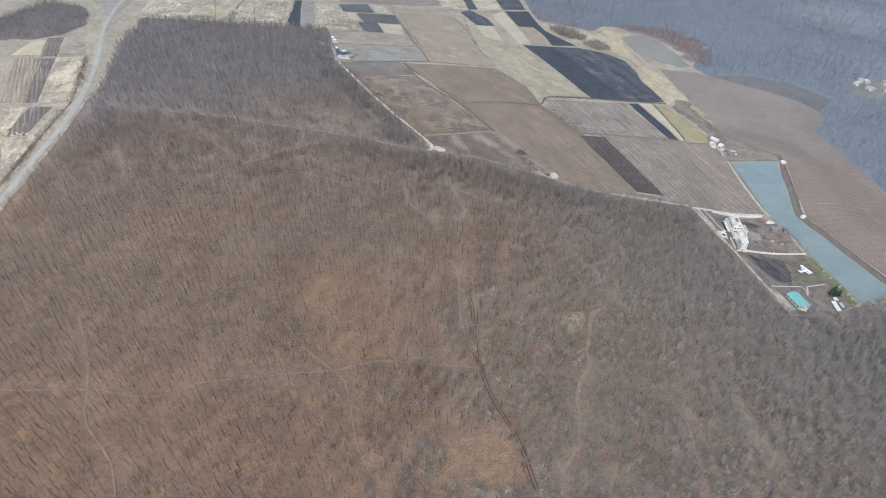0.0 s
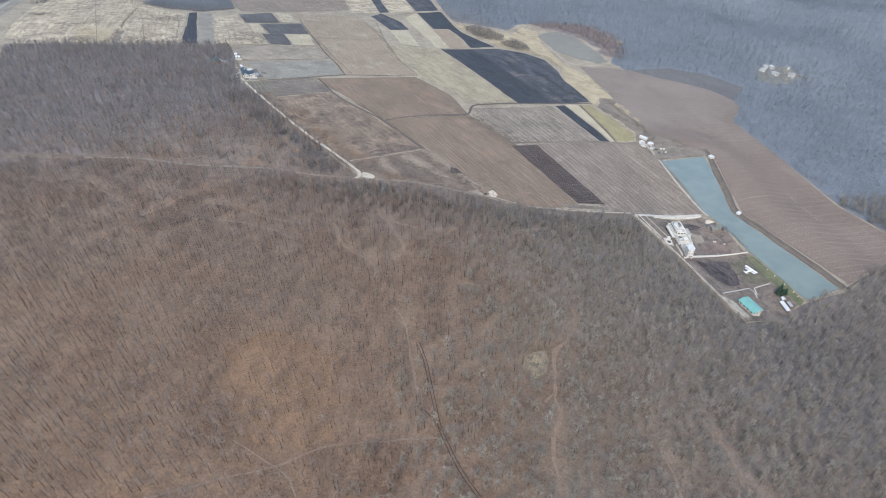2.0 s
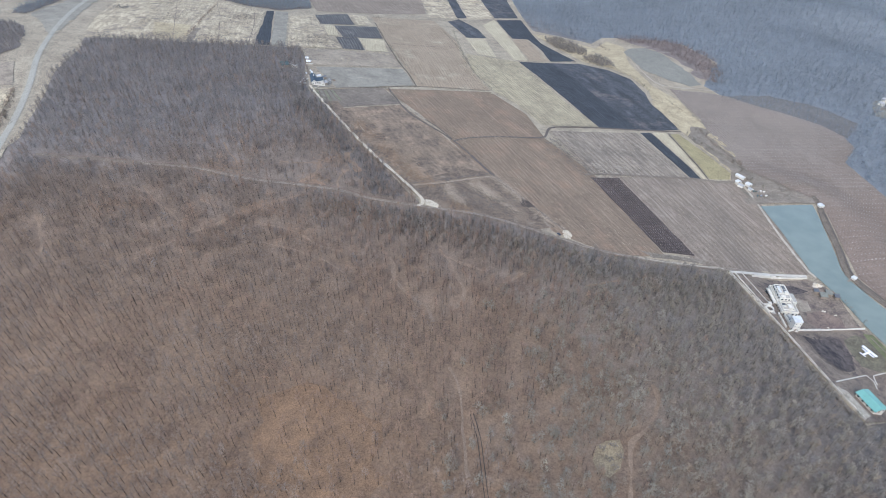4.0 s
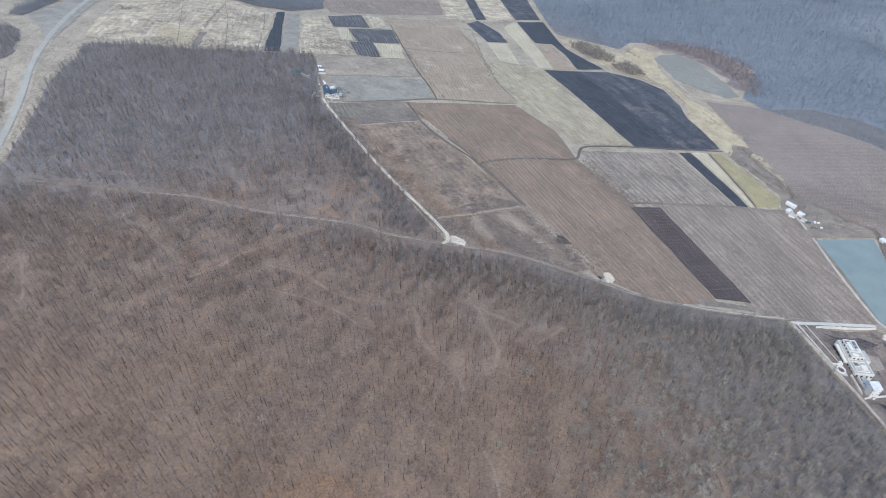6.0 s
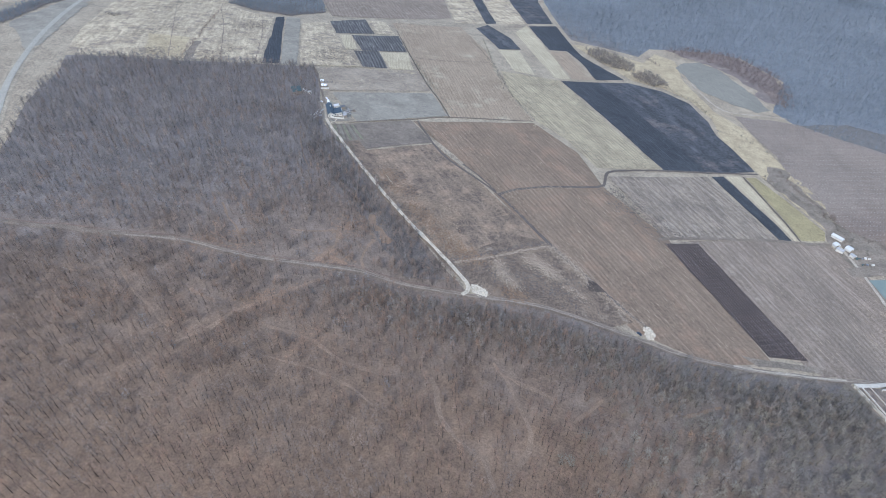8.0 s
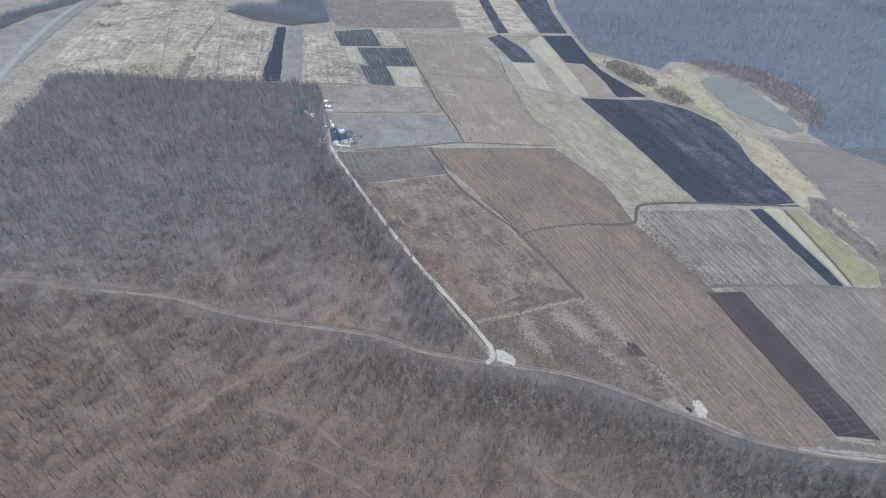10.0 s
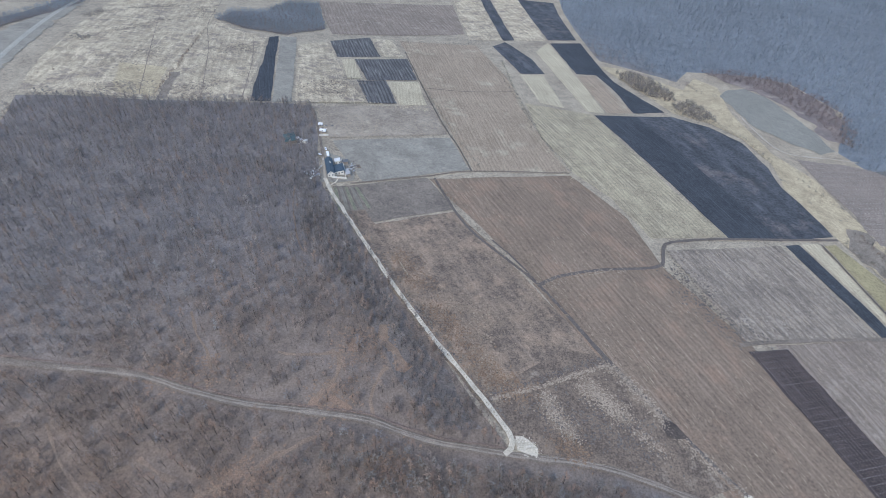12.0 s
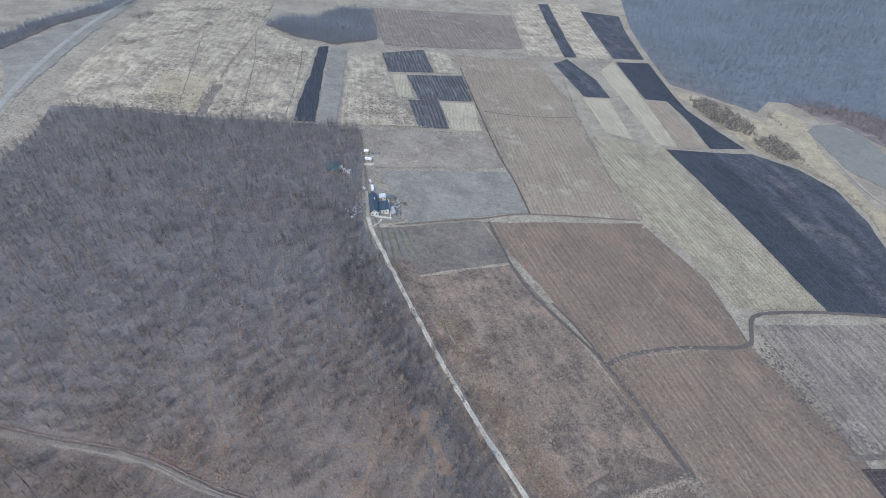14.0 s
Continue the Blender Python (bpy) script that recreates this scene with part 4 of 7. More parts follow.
# tall thin stems over leaf litter in the west, close grey crowns in the east
xs, ys = scatter(trng, -420, 100, 330, 960, 5.5)
keep = ~open_ground(xs, ys)
xs, ys = xs[keep], ys[keep]
thin = (np.hypot((xs + 70) / 48, (ys - 284) / 52) < trng.uniform(0.7, 1.15, len(xs))) & (trng.uniform(0, 1, len(xs)) < 0.42)
xs, ys = xs[~thin], ys[~thin]
east = (xs - 0.42 * (ys - 150) > -12 + trng.normal(0, 38, len(xs))) & (ys < 520)
north = ys > trng.uniform(390, 575, len(xs))
west = ~east & ~north
# the nearest stretch of wood: each tree a thing of its own
near = west & (np.abs(xs + 10) < 95) & (ys < 250)
order = np.where(near)[0][np.argsort(ys[near])][:290]
own = np.zeros(len(xs), bool)
own[order] = True
west &= ~own
models = []
for (wv, wt), (tv, tt) in TALL:
    models.append((mesh_np("trunk", wv, wt, M_BARK), mesh_np("crown", tv, tt, M_TWIG)))
for x, y, z in zip(xs[own], ys[own], heights(xs[own], ys[own])):
    tree = new("bare_tree")
    tree.matrix_world = pose(x, y, z, 0, 0, trng.uniform(0, 360)) @ Matrix.Scale(trng.uniform(0.65, 1.0), 4)
    tagged(tree, "tall thin leafless tree with a sparse grey crown", "tree", "leafless trees in the wood")
    for nm, me in zip(("trunk", "crown"), models[int(trng.integers(len(models)))]):
        o = new(nm, me)
        o.parent = tree
dull = patches(xs, ys, 55) + trng.normal(0, 0.12, len(xs)) + np.clip((-xs - 0.9 * (ys - 300) + 30) / 300, -0.1, 0.3) * (ys > 200) > 0.12
grow("bare_wood", xs[west & ~dull], ys[west & ~dull], TALL, trng, M_BARK, M_TWIG, "tall thin leafless trees over brown leaf litter", size=(0.6, 1.0))
grow("bare_wood", xs[west & dull], ys[west & dull], TALL, trng, M_BARK, M_TWIG_DULL, "tall thin leafless trees with dull grey crowns", size=(0.65, 1.0))
sparse = north & (trng.uniform(0, 1, len(xs)) < np.where((ys < 560) | (ys < 625) & (np.abs(xs + 130) < 75), 0.62, 0.2))
grow("bare_wood", xs[sparse], ys[sparse], TALL, trng, M_BARK, M_TWIG_NORTH, "leafless brown-grey trees between the tracks", size=(0.5, 0.8))
ux, uy = scatter(trng, -450, 420, 120, 950, 5.9)
keep = ~open_ground(ux, uy) & (uy > trng.uniform(410, 520, len(ux))) & ((np.hypot((ux + 118) / 72, (uy - 580) / 42) > trng.uniform(0.7, 1.1, len(ux))) | (trng.uniform(0, 1, len(ux)) < 0.4))
ux, uy = ux[keep], uy[keep]
tone = trng.uniform(0.1, 0.9, len(ux)) + 0.55 * patches(ux, uy, 75)
# farther trees take the blue-grey twigs: distance haze as twig colour
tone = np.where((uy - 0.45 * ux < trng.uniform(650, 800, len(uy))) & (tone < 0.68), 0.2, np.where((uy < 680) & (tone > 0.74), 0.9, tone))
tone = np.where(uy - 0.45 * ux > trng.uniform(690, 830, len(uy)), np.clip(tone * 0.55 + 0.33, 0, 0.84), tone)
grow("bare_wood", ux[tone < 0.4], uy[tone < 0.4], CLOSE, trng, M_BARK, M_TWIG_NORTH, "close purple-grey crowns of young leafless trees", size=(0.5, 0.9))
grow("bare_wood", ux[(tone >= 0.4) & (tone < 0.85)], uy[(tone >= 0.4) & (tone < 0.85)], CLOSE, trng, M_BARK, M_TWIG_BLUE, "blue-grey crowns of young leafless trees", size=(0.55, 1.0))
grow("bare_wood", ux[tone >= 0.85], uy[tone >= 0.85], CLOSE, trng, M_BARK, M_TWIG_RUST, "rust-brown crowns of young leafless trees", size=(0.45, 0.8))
ex, ey = scatter(trng, -90, 100, 640, 520, 6.1)
keep = ~open_ground(ex, ey) & (ex - 0.42 * (ey - 150) > -12 + trng.normal(0, 38, len(ex)))
ex, ey = ex[keep], ey[keep]
tone = trng.uniform(0.1, 0.9, len(ex)) + 0.4 * patches(ex, ey, 60)
slate = (ex + 0.55 * ey > trng.uniform(330, 480, len(ex))) & (tone > 0.35)
grow("bare_wood", ex[slate], ey[slate], BUSHY, trng, M_BARK, M_TWIG_SLATE, "close slate-grey leafless crowns above the estate", size=(0.75, 1.15))
ex, ey, tone = ex[~slate], ey[~slate], tone[~slate]
grow("bare_wood", ex[tone < 0.45], ey[tone < 0.45], BUSHY, trng, M_BARK, M_TWIG_GREY, "close grey leafless crowns of young trees")
grow("bare_wood", ex[(tone >= 0.45) & (tone < 0.78)], ey[(tone >= 0.45) & (tone < 0.78)], BUSHY, trng, M_BARK, M_TWIG_BROWN, "brown-grey leafless crowns of young trees", size=(0.7, 1.05))
grow("bare_wood", ex[tone >= 0.78], ey[tone >= 0.78], BUSHY, trng, M_BARK, M_TWIG_PALE, "pale lichen-grey leafless crowns of young trees", size=(0.75, 1.2))
fx, fy = scatter(trng, 200, 400, 1500, 2050, 9.6)
keep = (fx < 400 + 0.92 * (fy - 204)) & (fy < 1900) & (~open_ground(fx, fy) & (fx > 330) | (fy > 1180) & (fx > 205) & ~inside(fx, fy, FARM))
DULL_STRIP = [(462, 925), (506, 894), (540, 868), (575, 832), (592, 800), (640, 850), (604, 902), (545, 940)]
field("rough_meadow", DULL_STRIP, M_DULLGRASS, 0.1, "smooth dull grass between vineyard and woods", 3.0, "meadow")
keep &= ~inside(fx, fy, DULL_STRIP)
low = inside(fx, fy, DULL_STRIP)
grow("far_wood", fx[low], fy[low], FAR, trng, M_BARK, M_TWIG_FAR_HAZE, "low young leafless trees between vineyard and woods", size=(0.3, 0.5))
grow("far_wood", fx[keep], fy[keep], FAR, trng, M_BARK, M_TWIG_FAR_HAZE, "grey leafless woods over the far hillside, haze in their colour")
GROVE = [(-395, 1257), (-391, 1326), (-344, 1354), (-330, 1451), (-275, 1481), (-231, 1283), (-274, 1215), (-340, 1220)]
vx, vy = scatter(trng, -400, 1210, -225, 1490, 5.0)
keep = inside(vx, vy, GROVE)
field("thicket_floor", GROVE, M_NORTHFLOOR, 0.4, "dark ground under a leafless grove", 5, "thicket")
grow("grove", vx[keep], vy[keep], FAR, trng, M_BARK, M_TWIG_FAR_HAZE, "dark leafless grove in the pale fields", size=(0.5, 0.8))


DENSE = CLOSE


def stand_in(name, poly, spacing, templates, twig, label, size, category="trees"):
    """Trees that fill a stretch of land, clear of tracks."""
    px, py = scatter(trng, min(p[0] for p in poly), min(p[1] for p in poly), max(p[0] for p in poly), max(p[1] for p in poly), spacing)
    rag = patches(px, py, 9) * 7
    ok = inside(px + rag, py - rag, poly)
    ok &= ~beside_road(px, py)
    for line in TRAILS[1:]:
        ok &= seg_dist(px, py, line) > 2.4
    return grow(name, px[ok], py[ok], templates, trng, M_BARK, twig, label, category, size)



def hedge(line, width, spacing, templates, label, size=(0.7, 1.3), twig=M_TWIG_GREY):
    """Scrub along a line."""
    px, py = scatter(trng, min(p[0] for p in line) - width, min(p[1] for p in line) - width, max(p[0] for p in line) + width, max(p[1] for p in line) + width, spacing)
    ok = seg_dist(px, py, line) < width * trng.uniform(0.2, 1.0, len(px))
    return grow("hedge", px[ok], py[ok], templates, trng, M_BARK, twig, label, "hedge", size)


NW_BELT = [(-600, 1000), (-611, 1072), (-618, 1114), (-616, 1158), (-608, 1211), (-608, 1290), (-630, 1400), (-668, 1400), (-645, 1290), (-642, 1211), (-648, 1158), (-648, 1114), (-640, 1060), (-625, 1000)]
field("thicket_floor", NW_BELT, M_NORTHFLOOR, 0.4, "dark ground under a leafless tree belt", 5, "thicket")
stand_in("hedge", NW_BELT, 5.0, FAR, M_TWIG_FAR_HAZE, "close belt of leafless trees beyond the road", (0.45, 0.7), "hedge")
stand_in("thicket", [(-560, 1195), (-545, 1195), (-545, 1245), (-560, 1245)], 4.5, SHRUB, M_TWIG_DARK, "dark leafless thicket in a pale fallow field", (1.0, 1.8), "thicket")
stand_in("thicket", [(-512, 1076), (-490, 1076), (-490, 1096), (-512, 1096)], 4.5, SHRUB, M_TWIG_DARK, "dark leafless thicket in a pale fallow field", (1.0, 1.8), "thicket")
px, py = scatter(trng, -1100, 700, -450, 1400, 5.6)
NW_WOOD = [(-660, 800), (-602, 757), (-582, 768), (-556, 764), (-531, 787), (-521, 830), (-540, 885), (-575, 935), (-640, 965)]
field("scrub_floor", NW_WOOD, M_NORTHFLOOR, 0.3, "grey-brown ground under scrub beyond the road", 7.0, "scrub")
ok = inside(px, py, NW_WOOD)
grow("scrub_wood", px[ok], py[ok], CLOSE, trng, M_BARK, M_TWIG_BLUE, "low blue-grey scrub wood beyond the road", size=(0.45, 0.75))
hedge([(-457, 709), (-441, 663), (-426, 616), (-418, 586)], 5, 3.2, SHRUB, "bushes beside the country road", (0.7, 1.5), M_TWIG_NORTH)
hedge([(-417, 564), (-415, 523), (-411, 478), (-408, 442)], 6, 3.0, SHRUB, "grey-brown bushes along the road's verge", (0.7, 1.4), M_TWIG_NORTH)
hedge([(-346, 918), (-351, 954), (-354, 995), (-364, 1051), (-374, 1121), (-388, 1208)], 2.6, 3.4, SHRUB, "line of dark brush across a fallow field", (0.6, 1.3), M_TWIG_NORTH)
hedge([(-455, 699), (-445, 665), (-422, 632)], 7, 4.5, SHRUB, "bushes beside the country road", (0.6, 1.4))
hedge([(-640, 780), (-640, 900), (-650, 1000)], 16, 7, FAR, "leafless trees behind the western fields", (0.5, 0.8))
hedge([(-131, 752), (-92, 684), (-60, 628), (-20, 572)], 2.2, 3.0, SHRUB, "thin scrub along the gravel road", (0.4, 0.9))
hedge([(-8, 838), (-24, 885), (-45, 960), (-62, 1030)], 2.5, 3.2, SHRUB, "scrub along a field boundary", (0.5, 1.0))
hedge([(90, 852), (68, 930), (58, 1030), (50, 1090), (30, 1200)], 3.0, 3.4, SHRUB, "scrub along a winding field boundary", (0.5, 1.0))
hedge([(-60, 806), (-30, 750), (0, 705), (25, 676)], 1.8, 3.4, SHRUB, "dry weeds between fields", (0.3, 0.7))
hedge([(270, 1062), (315, 1030), (340, 990), (345, 935)], 5, 4.2, SHRUB, "scrub at the edge of the dark field", (0.6, 1.4))
hedge([(370, 790), (378, 740), (384, 700), (404, 660), (428, 630)], 8, 4.6, SHRUB, "brown scrub between vineyard and pond", (0.6, 1.4), M_TWIG_NORTH)
hedge([(345, 775), (372, 725), (382, 690), (378, 650), (405, 640)], 6, 4.5, SHRUB, "scrub between meadow and vineyard", (0.6, 1.5))
hedge([(400, 662), (440, 646), (456, 632)], 6, 4.0, SHRUB, "scrub above the pond", (0.6, 1.3))
hedge([(360, 900), (376, 850), (392, 800)], 4, 6.0, SHRUB, "low bushes in the pale grass", (0.6, 1.4))
hedge([(361, 476), (366, 455), (367, 432)], 3, 3.2, SHRUB, "leafless bushes on the pond bank", (0.6, 1.2))
stand_in("thicket", [(228, 1201), (256, 1208), (277, 1183), (294, 1127), (282, 1094), (257, 1106), (235, 1138)], 3.6, SHRUB, M_TWIG_DARK, "dense grey thicket in the pale valley grass", (1.2, 2.2), "thicket")
stand_in("thicket", [(274, 1081), (308, 1101), (321, 1070), (320, 1040), (296, 1034), (280, 1055)], 3.6, SHRUB, M_TWIG_DARK, "dense grey thicket in the pale valley grass", (1.2, 2.2), "thicket")
stand_in("scrub", [(370, 1225), (420, 1232), (490, 1200), (525, 1110), (515, 1040), (482, 975), (468, 1000), (470, 1060), (450, 1130), (420, 1175)], 6.0, SHRUB, M_TWIG_SCRUB, "red-brown scrub below the far woods", (1.2, 2.2), "scrub")
hedge([(325, 1165), (337, 1129)], 4, 4.0, DENSE, "small thicket in the valley grass", (0.35, 0.55), M_TWIG_SCRUB)
hedge([(384, 1186), (449, 1205), (484, 1165)], 13, 6.0, DENSE, "red-brown scrub below the far woods", (0.35, 0.55), M_TWIG_SCRUB)
hedge([(-105, 1262), (-60, 1280), (0, 1300), (40, 1310)], 4, 4.5, SHRUB, "scrub along a dry ditch", (0.6, 1.2))
BELT = [(-120, 530), (-60, 528), (0, 522), (60, 513), (120, 490), (200, 474), (262, 472), (266, 436), (215, 420), (150, 430), (85, 452), (20, 474), (-40, 490), (-100, 512)]
BELT_WEST = [(-166, 760), (-150, 756), (-96, 662), (-64, 606), (-38, 566), (-26, 545), (-60, 545), (-80, 585), (-112, 640), (-160, 720)]
field("forest_floor", BELT_WEST, M_NORTHFLOOR, -0.15, "grey-brown ground under a close thicket", 7.0, "forest floor")
stand_in("bare_wood", BELT, 6.2, CLOSE, M_TWIG_SLATE, "close grey trees along the dirt road", (0.55, 0.95))
stand_in("bare_wood", BELT_WEST, 4.8, CLOSE, M_TWIG_DARK, "dense grey thicket along the gravel road", (0.4, 0.75))
hedge([(-20, 505), (30, 497), (80, 479), (120, 463), (170, 455), (250, 450)], 11, 6.2, DENSE, "taller grey trees along the dirt road", (0.7, 1.1), M_TWIG_DARK)
hedge([(-165, 770), (-190, 790), (-230, 800)], 12, 6.5, DENSE, "grey trees at the corner of the wood", (0.6, 0.95), M_TWIG_DARK)
hedge([(-99, 1206), (-74, 1072), (-47, 943), (-28, 875), (-18, 831)], 1.8, 3.0, SHRUB, "low scrub along a field track", (0.35, 0.8))
hedge([(-58, 810), (-45, 785), (-35, 769)], 1.8, 3.0, SHRUB, "low scrub at a field corner", (0.4, 0.9))
hedge([(51, 1210), (56, 1064), (60, 958)], 2.2, 3.4, SHRUB, "dark scrub along a field boundary", (0.5, 1.0))
hedge([(-179, 944), (-141, 958), (-59, 966)], 1.6, 3.2, SHRUB, "dry weeds along a field's end", (0.3, 0.7))
BIG_PALE = [(-580, 1326), (-443, 1427), (-392, 1259), (-352, 1207), (-299, 1190), (-255, 932), (-349, 910), (-417, 904), (-470, 896), (-499, 985), (-537, 1139)]


def tufts(name, line, spread, count, size, material, label, category="grass", lift=0.42):
    """Loose clumps of grass or bare soil scattered about a line, thinning outwards."""
    rng = np.random.default_rng(int(abs(line[0][0]) * 7 + count))
    line = smooth_line(line, 2.0)
    at = np.array([(p.x, p.y) for p in line])[rng.integers(len(line), size=count)] + rng.normal(0, spread, (count, 2))
    turn, long = rng.uniform(0, 6.283, count), size * (0.22 + 0.9 * rng.uniform(0, 1, count) ** 2)
    w = np.arange(7) * 2 * math.pi / 7
    r = rng.uniform(0.6, 1.25, (count, 7)) * long[:, None]
    px, py = r * np.cos(w), r * np.sin(w) * 0.65
    x = at[:, :1] + px * np.cos(turn)[:, None] - py * np.sin(turn)[:, None]
    y = at[:, 1:] + px * np.sin(turn)[:, None] + py * np.cos(turn)[:, None]
    x, y = np.concatenate([at[:, :1], x], 1), np.concatenate([at[:, 1:], y], 1)
    z = heights(x, y) + lift
    z[:, 0] += 0.22 * long
    z += rng.uniform(0, 0.06, (count, 1))
    tris = [(k * 8, k * 8 + 1 + j, k * 8 + 1 + (j + 1) % 7) for k in range(count) for j in range(7)]
    return tagged(new(name, mesh_np(name, np.stack([x, y, z], -1).reshape(-1, 3), tris, material)), label, category, kind="stuff")


def straw(poly, dx, dy, count, material, label, seed):
    """Short swaths of straw or bare chalky soil left along the rows of a field."""
    rng = np.random.default_rng(seed)
    px = rng.uniform(min(p[0] for p in poly), max(p[0] for p in poly), count * 3)
    py = rng.uniform(min(p[1] for p in poly), max(p[1] for p in poly), count * 3)
    thick = patches(px, py, 38)
    ok = inside(px, py, poly) & (rng.uniform(-0.5, 0.5, len(px)) < thick + 0.1)
    px, py = px[ok][:count], py[ok][:count]
    n = len(px)
    long, wide = rng.uniform(0.7, 3.4, n) * rng.uniform(0.4, 1.0, n), rng.uniform(0.13, 0.34, n)
    turn = math.atan2(dy, dx) + rng.normal(0, 0.03, n)
    shape = np.array([(-1, 0), (-0.4, -1), (0.7, -0.8), (1, 0.1), (0.4, 1), (-0.6, 0.8)])
    ax, ay = shape[:, 0] * long[:, None], shape[:, 1] * wide[:, None] * rng.uniform(0.6, 1.3, (n, 6))
    x = px[:, None] + ax * np.cos(turn)[:, None] - ay * np.sin(turn)[:, None]
    y = py[:, None] + ax * np.sin(turn)[:, None] + ay * np.cos(turn)[:, None]
    z = heights(x, y) + 0.36
    t = [(k * 6 + a, k * 6 + b, k * 6 + c) for k in range(n) for a, b, c in ((0, 1, 5), (1, 2, 4), (1, 4, 5), (2, 3, 4))]
    return tagged(new("straw", mesh_np("straw", np.stack([x, y, z], -1).reshape(-1, 3), t, material)), label, "straw", kind="stuff")


straw([(30, 669), (132, 706), (169, 628), (201, 499), (162, 496), (116, 520)], *ROW, 520, M_STRAW, "short pale straw swaths along the drilled rows", 1)
straw([(-54, 804), (83, 844), (121, 779), (134, 714), (77, 701), (27, 679)], *ROW, 300, M_STRAW, "short pale straw swaths along the drilled rows", 2)
straw([(207, 631), (349, 655), (360, 623), (358, 501), (248, 493), (243, 499)], 0.24, -0.97, 420, M_STRAW, "pale streaks of straw in tilled soil", 3)
straw([(149, 737), (271, 766), (299, 657), (176, 637)], 0.3, -0.95, 500, M_STRAW, "pale dry stalks in a fallow field", 4)
straw([(63, 1038), (150, 1024), (195, 843), (221, 771), (140, 753), (119, 814), (91, 854), (69, 934)], 0.3, -0.95, 600, M_STRAW, "pale dry stalks in greenish stubble", 5)
straw([(-111, 1271), (15, 1297), (47, 1155), (55, 1081), (54, 1033), (67, 933), (85, 856), (-16, 832), (-65, 1036)], 0.16, -0.98, 700, M_STRAW, "pale dry stalks in old stubble", 6)
straw([(-183, 937), (-58, 984), (-40, 907), (-158, 863)], 0.3, -0.95, 700, M_STRAW, "pale dry stalks in a fallow field", 7)

bx, by = scatter(trng, -580, 890, -250, 1430, 13)
keep = inside(bx, by, BIG_PALE) & (trng.uniform(0, 1, len(bx)) < 0.6)
grow("field_bushes", bx[keep], by[keep], SHRUB, trng, M_BARK, M_TWIG_NORTH, "scattered low bushes in a pale fallow field", "bushes", (0.4, 1.0))
bx, by = scatter(trng, -110, 500, 120, 760, 6)
keep = (inside(bx, by, [(-101, 725), (-35, 756), (16, 677), (61, 597), (29, 586), (-33, 584)]) | inside(bx, by, [(-6, 534), (-13, 548), (-26, 570), (4, 590), (35, 611), (62, 604), (112, 519), (90, 511), (41, 529)])) & (trng.uniform(0, 1, len(bx)) < 0.7)
grow("field_weeds", bx[keep], by[keep], SHRUB, trng, M_BARK, M_TWIG_NORTH, "dry brown weeds standing in a fallow field", "weeds", (0.22, 0.5))

# ---- things: helpers ----


def box(bm, x0, y0, z0, x1, y1, z1, bevel=0.0):
    made = bmesh.ops.create_cube(bm, size=1, matrix=Matrix.Translation(((x0 + x1) / 2, (y0 + y1) / 2, (z0 + z1) / 2)) @ Matrix.Diagonal((x1 - x0, y1 - y0, z1 - z0, 1)))
    if bevel:
        edges = {e for v in made["verts"] for e in v.link_edges}
        bmesh.ops.bevel(bm, geom=list(edges), offset=bevel, segments=1, affect="EDGES")
    return bm


def cyl(bm, a, b, ra, rb, sides=10):
    a, b = Vector(a), Vector(b)
    m = Matrix.Translation((a + b) / 2) @ (b - a).to_track_quat("Z", "Y").to_matrix().to_4x4()
    bmesh.ops.create_cone(bm, cap_ends=True, segments=sides, radius1=ra, radius2=rb, depth=(b - a).length, matrix=m)
    return bm


def thing(name, x, y, turn, label, category, group="", z=None):
    ob = new(name)
    ob.matrix_world = pose(x, y, gz(x, y) + 0.2 if z is None else z, 0, 0, turn)
    return tagged(ob, label, category, group)


def roof_mesh(w, d, h, kind, rise, over, thick=0.18):
    """A roof with thickness over a plan w by d, its eaves at height h; the ridge runs along y."""
    bm = bmesh.new()
    a, b = w / 2 + over, d / 2 + over
    if kind == "flat":
        box(bm, -a, -b, h, a, b, h + thick)
        return bm
    if kind == "mono":
        pts = [(-a, -b, h), (a, -b, h + rise), (a, b, h + rise), (-a, b, h)]
        faces = [(0, 1, 2, 3)]
    elif kind == "hip":
        k = min(a, b) * 0.85
        pts = [(-a, -b, h), (a, -b, h), (a, b, h), (-a, b, h), (0, -b + k, h + rise), (0, b - k, h + rise)]
        faces = [(0, 1, 4), (1, 2, 5, 4), (2, 3, 5), (3, 0, 4, 5)]
    else:
        pts = [(-a, -b, h), (0, -b, h + rise), (a, -b, h), (-a, b, h), (0, b, h + rise), (a, b, h)]
        faces = [(0, 1, 4, 3), (1, 2, 5, 4)]
    vs = [bm.verts.new(p) for p in pts]
    for f in faces:
        bm.faces.new([vs[i] for i in f])
    bmesh.ops.recalc_face_normals(bm, faces=bm.faces[:])
    if sum(f.normal.z for f in bm.faces) < 0:
        bmesh.ops.reverse_faces(bm, faces=bm.faces[:])
    made = bmesh.ops.extrude_face_region(bm, geom=bm.faces[:])
    for v in made["geom"]:
        if isinstance(v, bmesh.types.BMVert):
            v.co.z += thick
    bmesh.ops.recalc_face_normals(bm, faces=bm.faces[:])
    return bm


